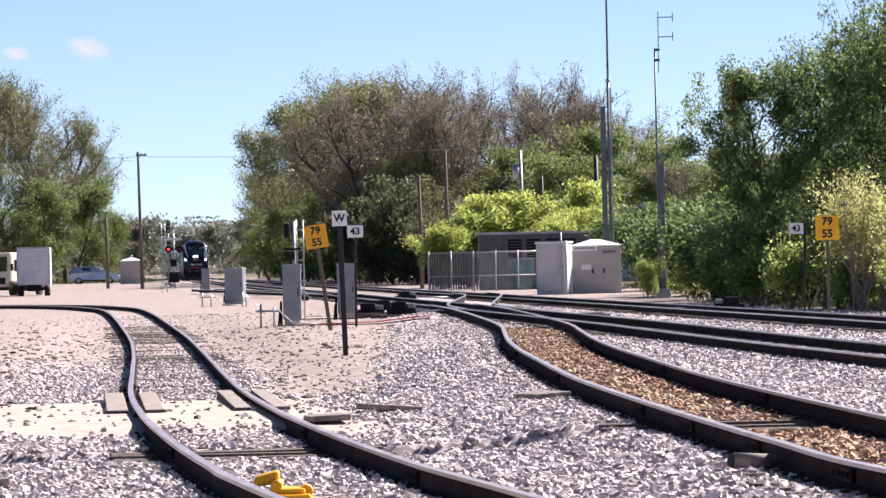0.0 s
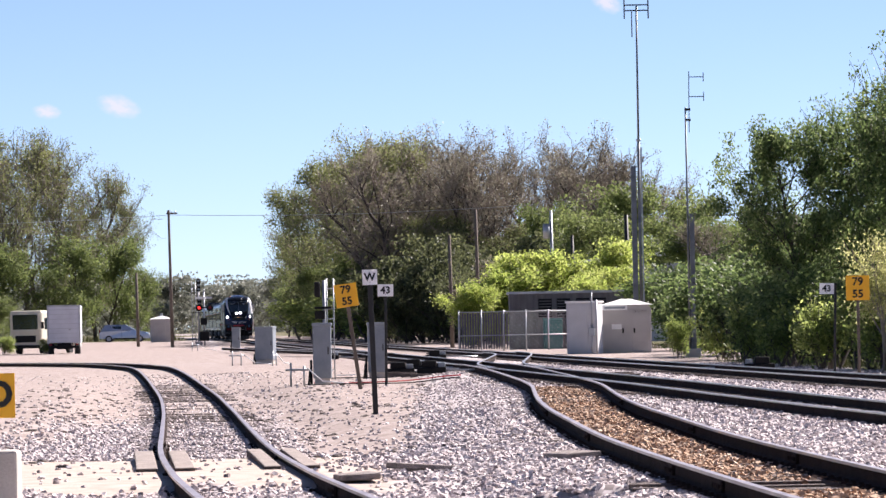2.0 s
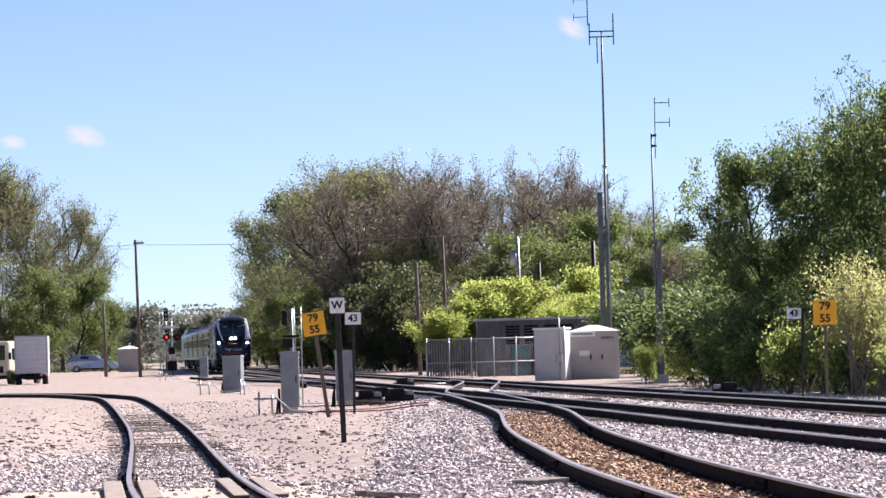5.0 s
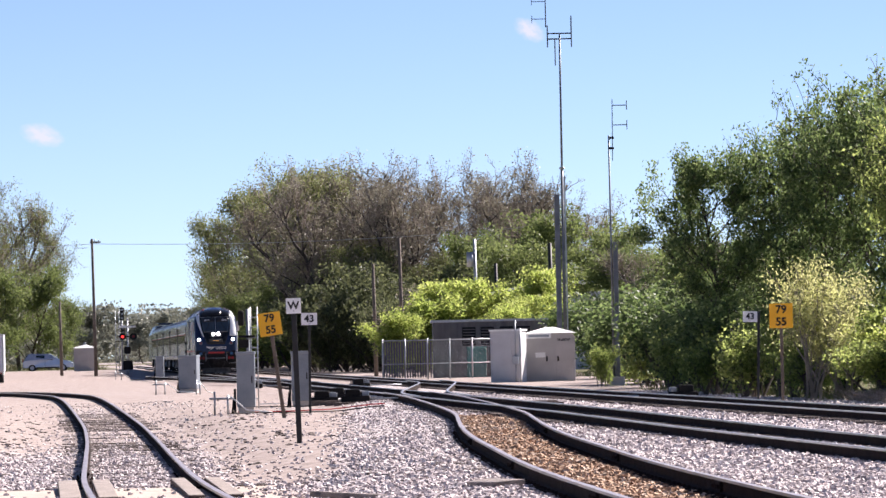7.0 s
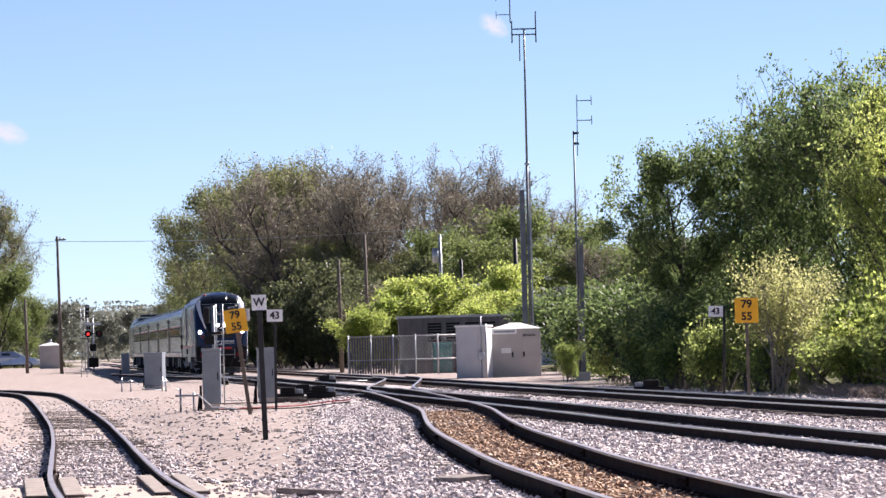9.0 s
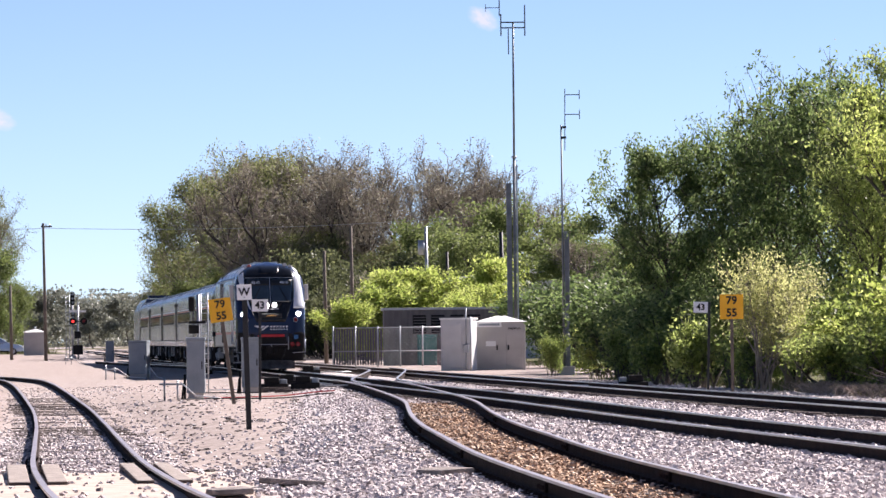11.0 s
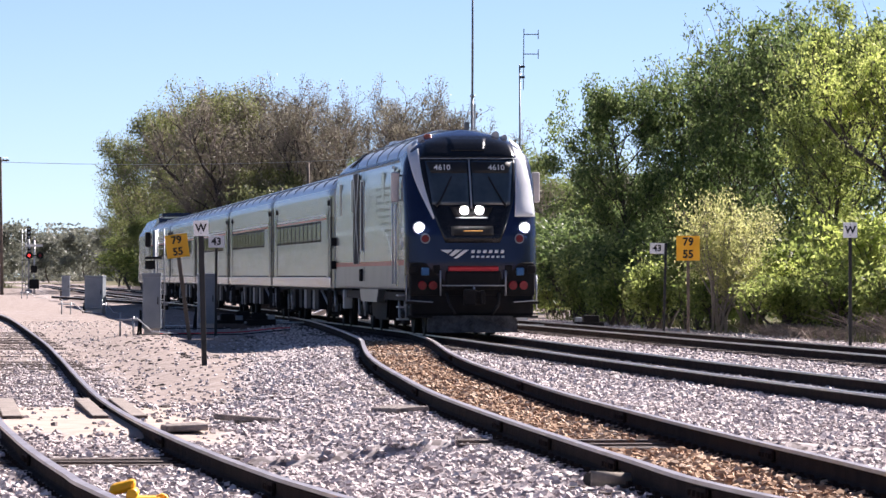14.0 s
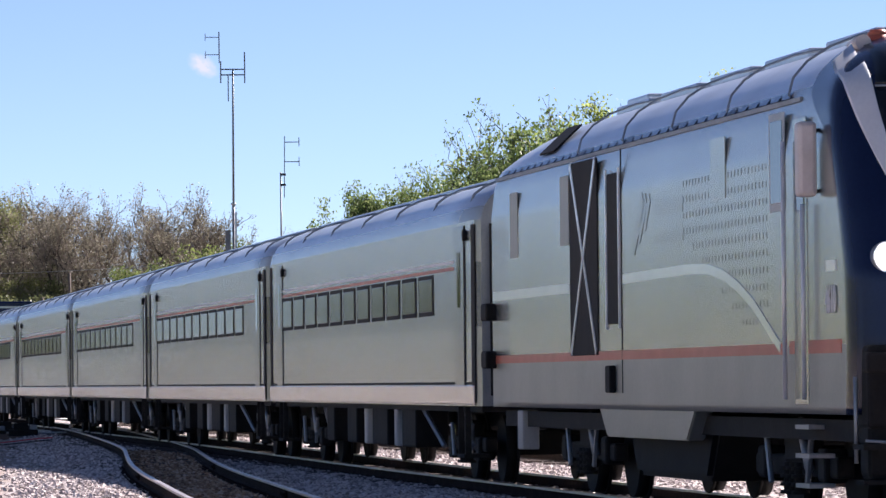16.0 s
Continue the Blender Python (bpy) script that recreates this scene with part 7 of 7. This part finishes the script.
        part("grab_iron", rods(((-1.3, y + o * 0.4, 1.2), (-1.3, y + o * 0.4, 3.3), 0.03), ((-1.12, y + o * 0.4, 1.2), (-1.12, y + o * 0.4, 3.3), 0.03), seg=6), BLACK, ob)
    part("coupler", boxes((-0.15, -0.35, 0.72, 0.15, L + 0.35, 0.95)), BLACK, ob)
    return ob


def build_cab_unit():
    L = 17.0
    ob = thing("cab_unit", "silver and navy cab control unit trailing the train", "locomotive", on_track(800), "train")
    bm = bmesh.new()
    sec = [(-1.5, 1.0), (-1.5, 3.55), (-1.05, 4.35), (-0.7, 4.5), (0.7, 4.5), (1.05, 4.35), (1.5, 3.55), (1.5, 1.0)]
    cols = [[bm.verts.new((x, y, z)) for x, z in sec] for y in (0, 0.4, L - 2.5)]
    for a, b in zip(cols, cols[1:]):
        for i in range(len(sec)):
            f = bm.faces.new((a[i], a[(i + 1) % len(sec)], b[(i + 1) % len(sec)], b[i]))
            f.material_index = 1 if i in (2, 3, 4) else 0
    front = [bm.verts.new((x * 0.98, L if z < 2.6 else L - (z - 2.6) * 0.75, z)) for x, z in sec]
    for i in range(len(sec)):
        f = bm.faces.new((cols[-1][i], cols[-1][(i + 1) % len(sec)], front[(i + 1) % len(sec)], front[i]))
        f.material_index = 1 if i in (2, 3, 4) else 0
    bm.faces.new(cols[0][::-1])
    bm.faces.new(front)
    bmesh.ops.recalc_face_normals(bm, faces=bm.faces)
    part("body", bm, [SILVER, NAVY], ob)
    part("roof_pod", boxes((-0.75, 1.5, 4.48, 0.75, 5.5, 4.72), (-0.6, 7.5, 4.48, 0.6, 10.5, 4.68), bevel=0.06), NAVY, ob)
    letters("90200", 0.36, WHITE, ob, -0.55, -0.02, 4.2, "road_number")
    part("end_panel", boxes((-1.0, -0.03, 3.95, 1.0, 0.0, 4.42), bevel=0.01), NAVY, ob)
    for s in (-1, 1):
        part("side_door", side_panel(6.5, 1.2, 9.0, 3.4, 0.012, s, bevel=0.01), SILVER_BAND, ob)
        part("navy_band", side_panel(0.2, 1.1, L - 0.6, 1.5, 0.01, s), NAVY, ob)
        part("cab_window", side_panel(L - 2.3, 2.6, L - 1.3, 3.3, 0.012, s, bevel=0.01), GLASS_DARK, ob)
    part("fuel_tank", boxes((-1.2, 6, 0.35, 1.2, 11, 1.0), bevel=0.08), BLACK, ob)
    part("gangway", boxes((-0.5, -0.2, 1.0, 0.5, 0.0, 3.2), bevel=0.04), RUBBER, ob)
    truck_frame(ob, 3.2, 2.7, 0.5)
    truck_frame(ob, L - 3.2, 2.7, 0.5)
    return ob


loco = build_loco()
coach = build_coach(on_track(650))
# the coach's side stands a little taller above its sill
for piece in coach.children_recursive:
    if piece.type == "MESH":
        for v in piece.data.vertices:
            if v.co.z > 1.4:
                v.co.z = 1.4 + (v.co.z - 1.4) * 1.11
coaches = [coach] + [copy_thing(coach, on_track(650 + 26 * k)) for k in range(1, 5)]
cab_unit = build_cab_unit()
TRAIN = [(loco, 0.0)] + [(c, 22.95 + 26.2 * k) for k, c in enumerate(coaches)] + [(cab_unit, 22.95 + 26.2 * 5)]

# ties last
lay_ties(LINE_C, track_c, 28, 150, 0.58, 71, 95, -0.012)
lay_ties(LINE_D, track_d, 28, 165, 0.62, 72, 80, 0.012)
lay_ties(LINE_A, track_a, 75, 250, 0.6, 73, 0, 0.02)
lay_ties(LINE_B, track_b, 85, 265, 0.62, 74, 0, 0.03)


fly = thing("flying_insect", "small dark insect with blurred wings in flight", "insect", pose(0.3, 8, 3.4))
bm = bmesh.new()
bmesh.ops.create_icosphere(bm, subdivisions=2, radius=1.0, matrix=Matrix.Diagonal((0.005, 0.0025, 0.0022, 1)))
bmesh.ops.create_icosphere(bm, subdivisions=1, radius=0.0018, matrix=Matrix.Translation((0.0055, 0, 0.0003)))
part("body", bm, INK, fly)
for s in (-1, 1):
    bm = bmesh.new()
    bmesh.ops.create_circle(bm, cap_ends=True, segments=12, radius=1.0, matrix=Matrix.Translation((s * 0.009, 0, 0.0025 * s)) @ pose(0, 0, 0, 70, -14, 0) @ Matrix.Diagonal((0.0056, 0.0019, 1, 1)))
    part("wing", bm, CLEAR_LENS, fly, "thin clear wing")


def motions():
    times = [0, 0.1, 0.5] + list(range(1, 16)) + [15.5, 15.9, 16]
    here = (-0.029, 8.0, 2.301)
    walk(fly, [(0, pose(0.6, 8, 4.2)), (2.8, pose(0.3, 8, 3.1)), (2.9, pose(0.16, 8, 2.75)), (3, pose(*here, 0, 20, 0)), (3.1, pose(-0.2, 8, 2.75)), (3.2, pose(-0.35, 8, 3.2)), (16, pose(-1.5, 8, 4.6))])
    for ob, back in TRAIN:
        walk(ob, [(t, on_track(NOSE_AT + SPEED * (15.5 - t) + back)) for t in times])


motions()
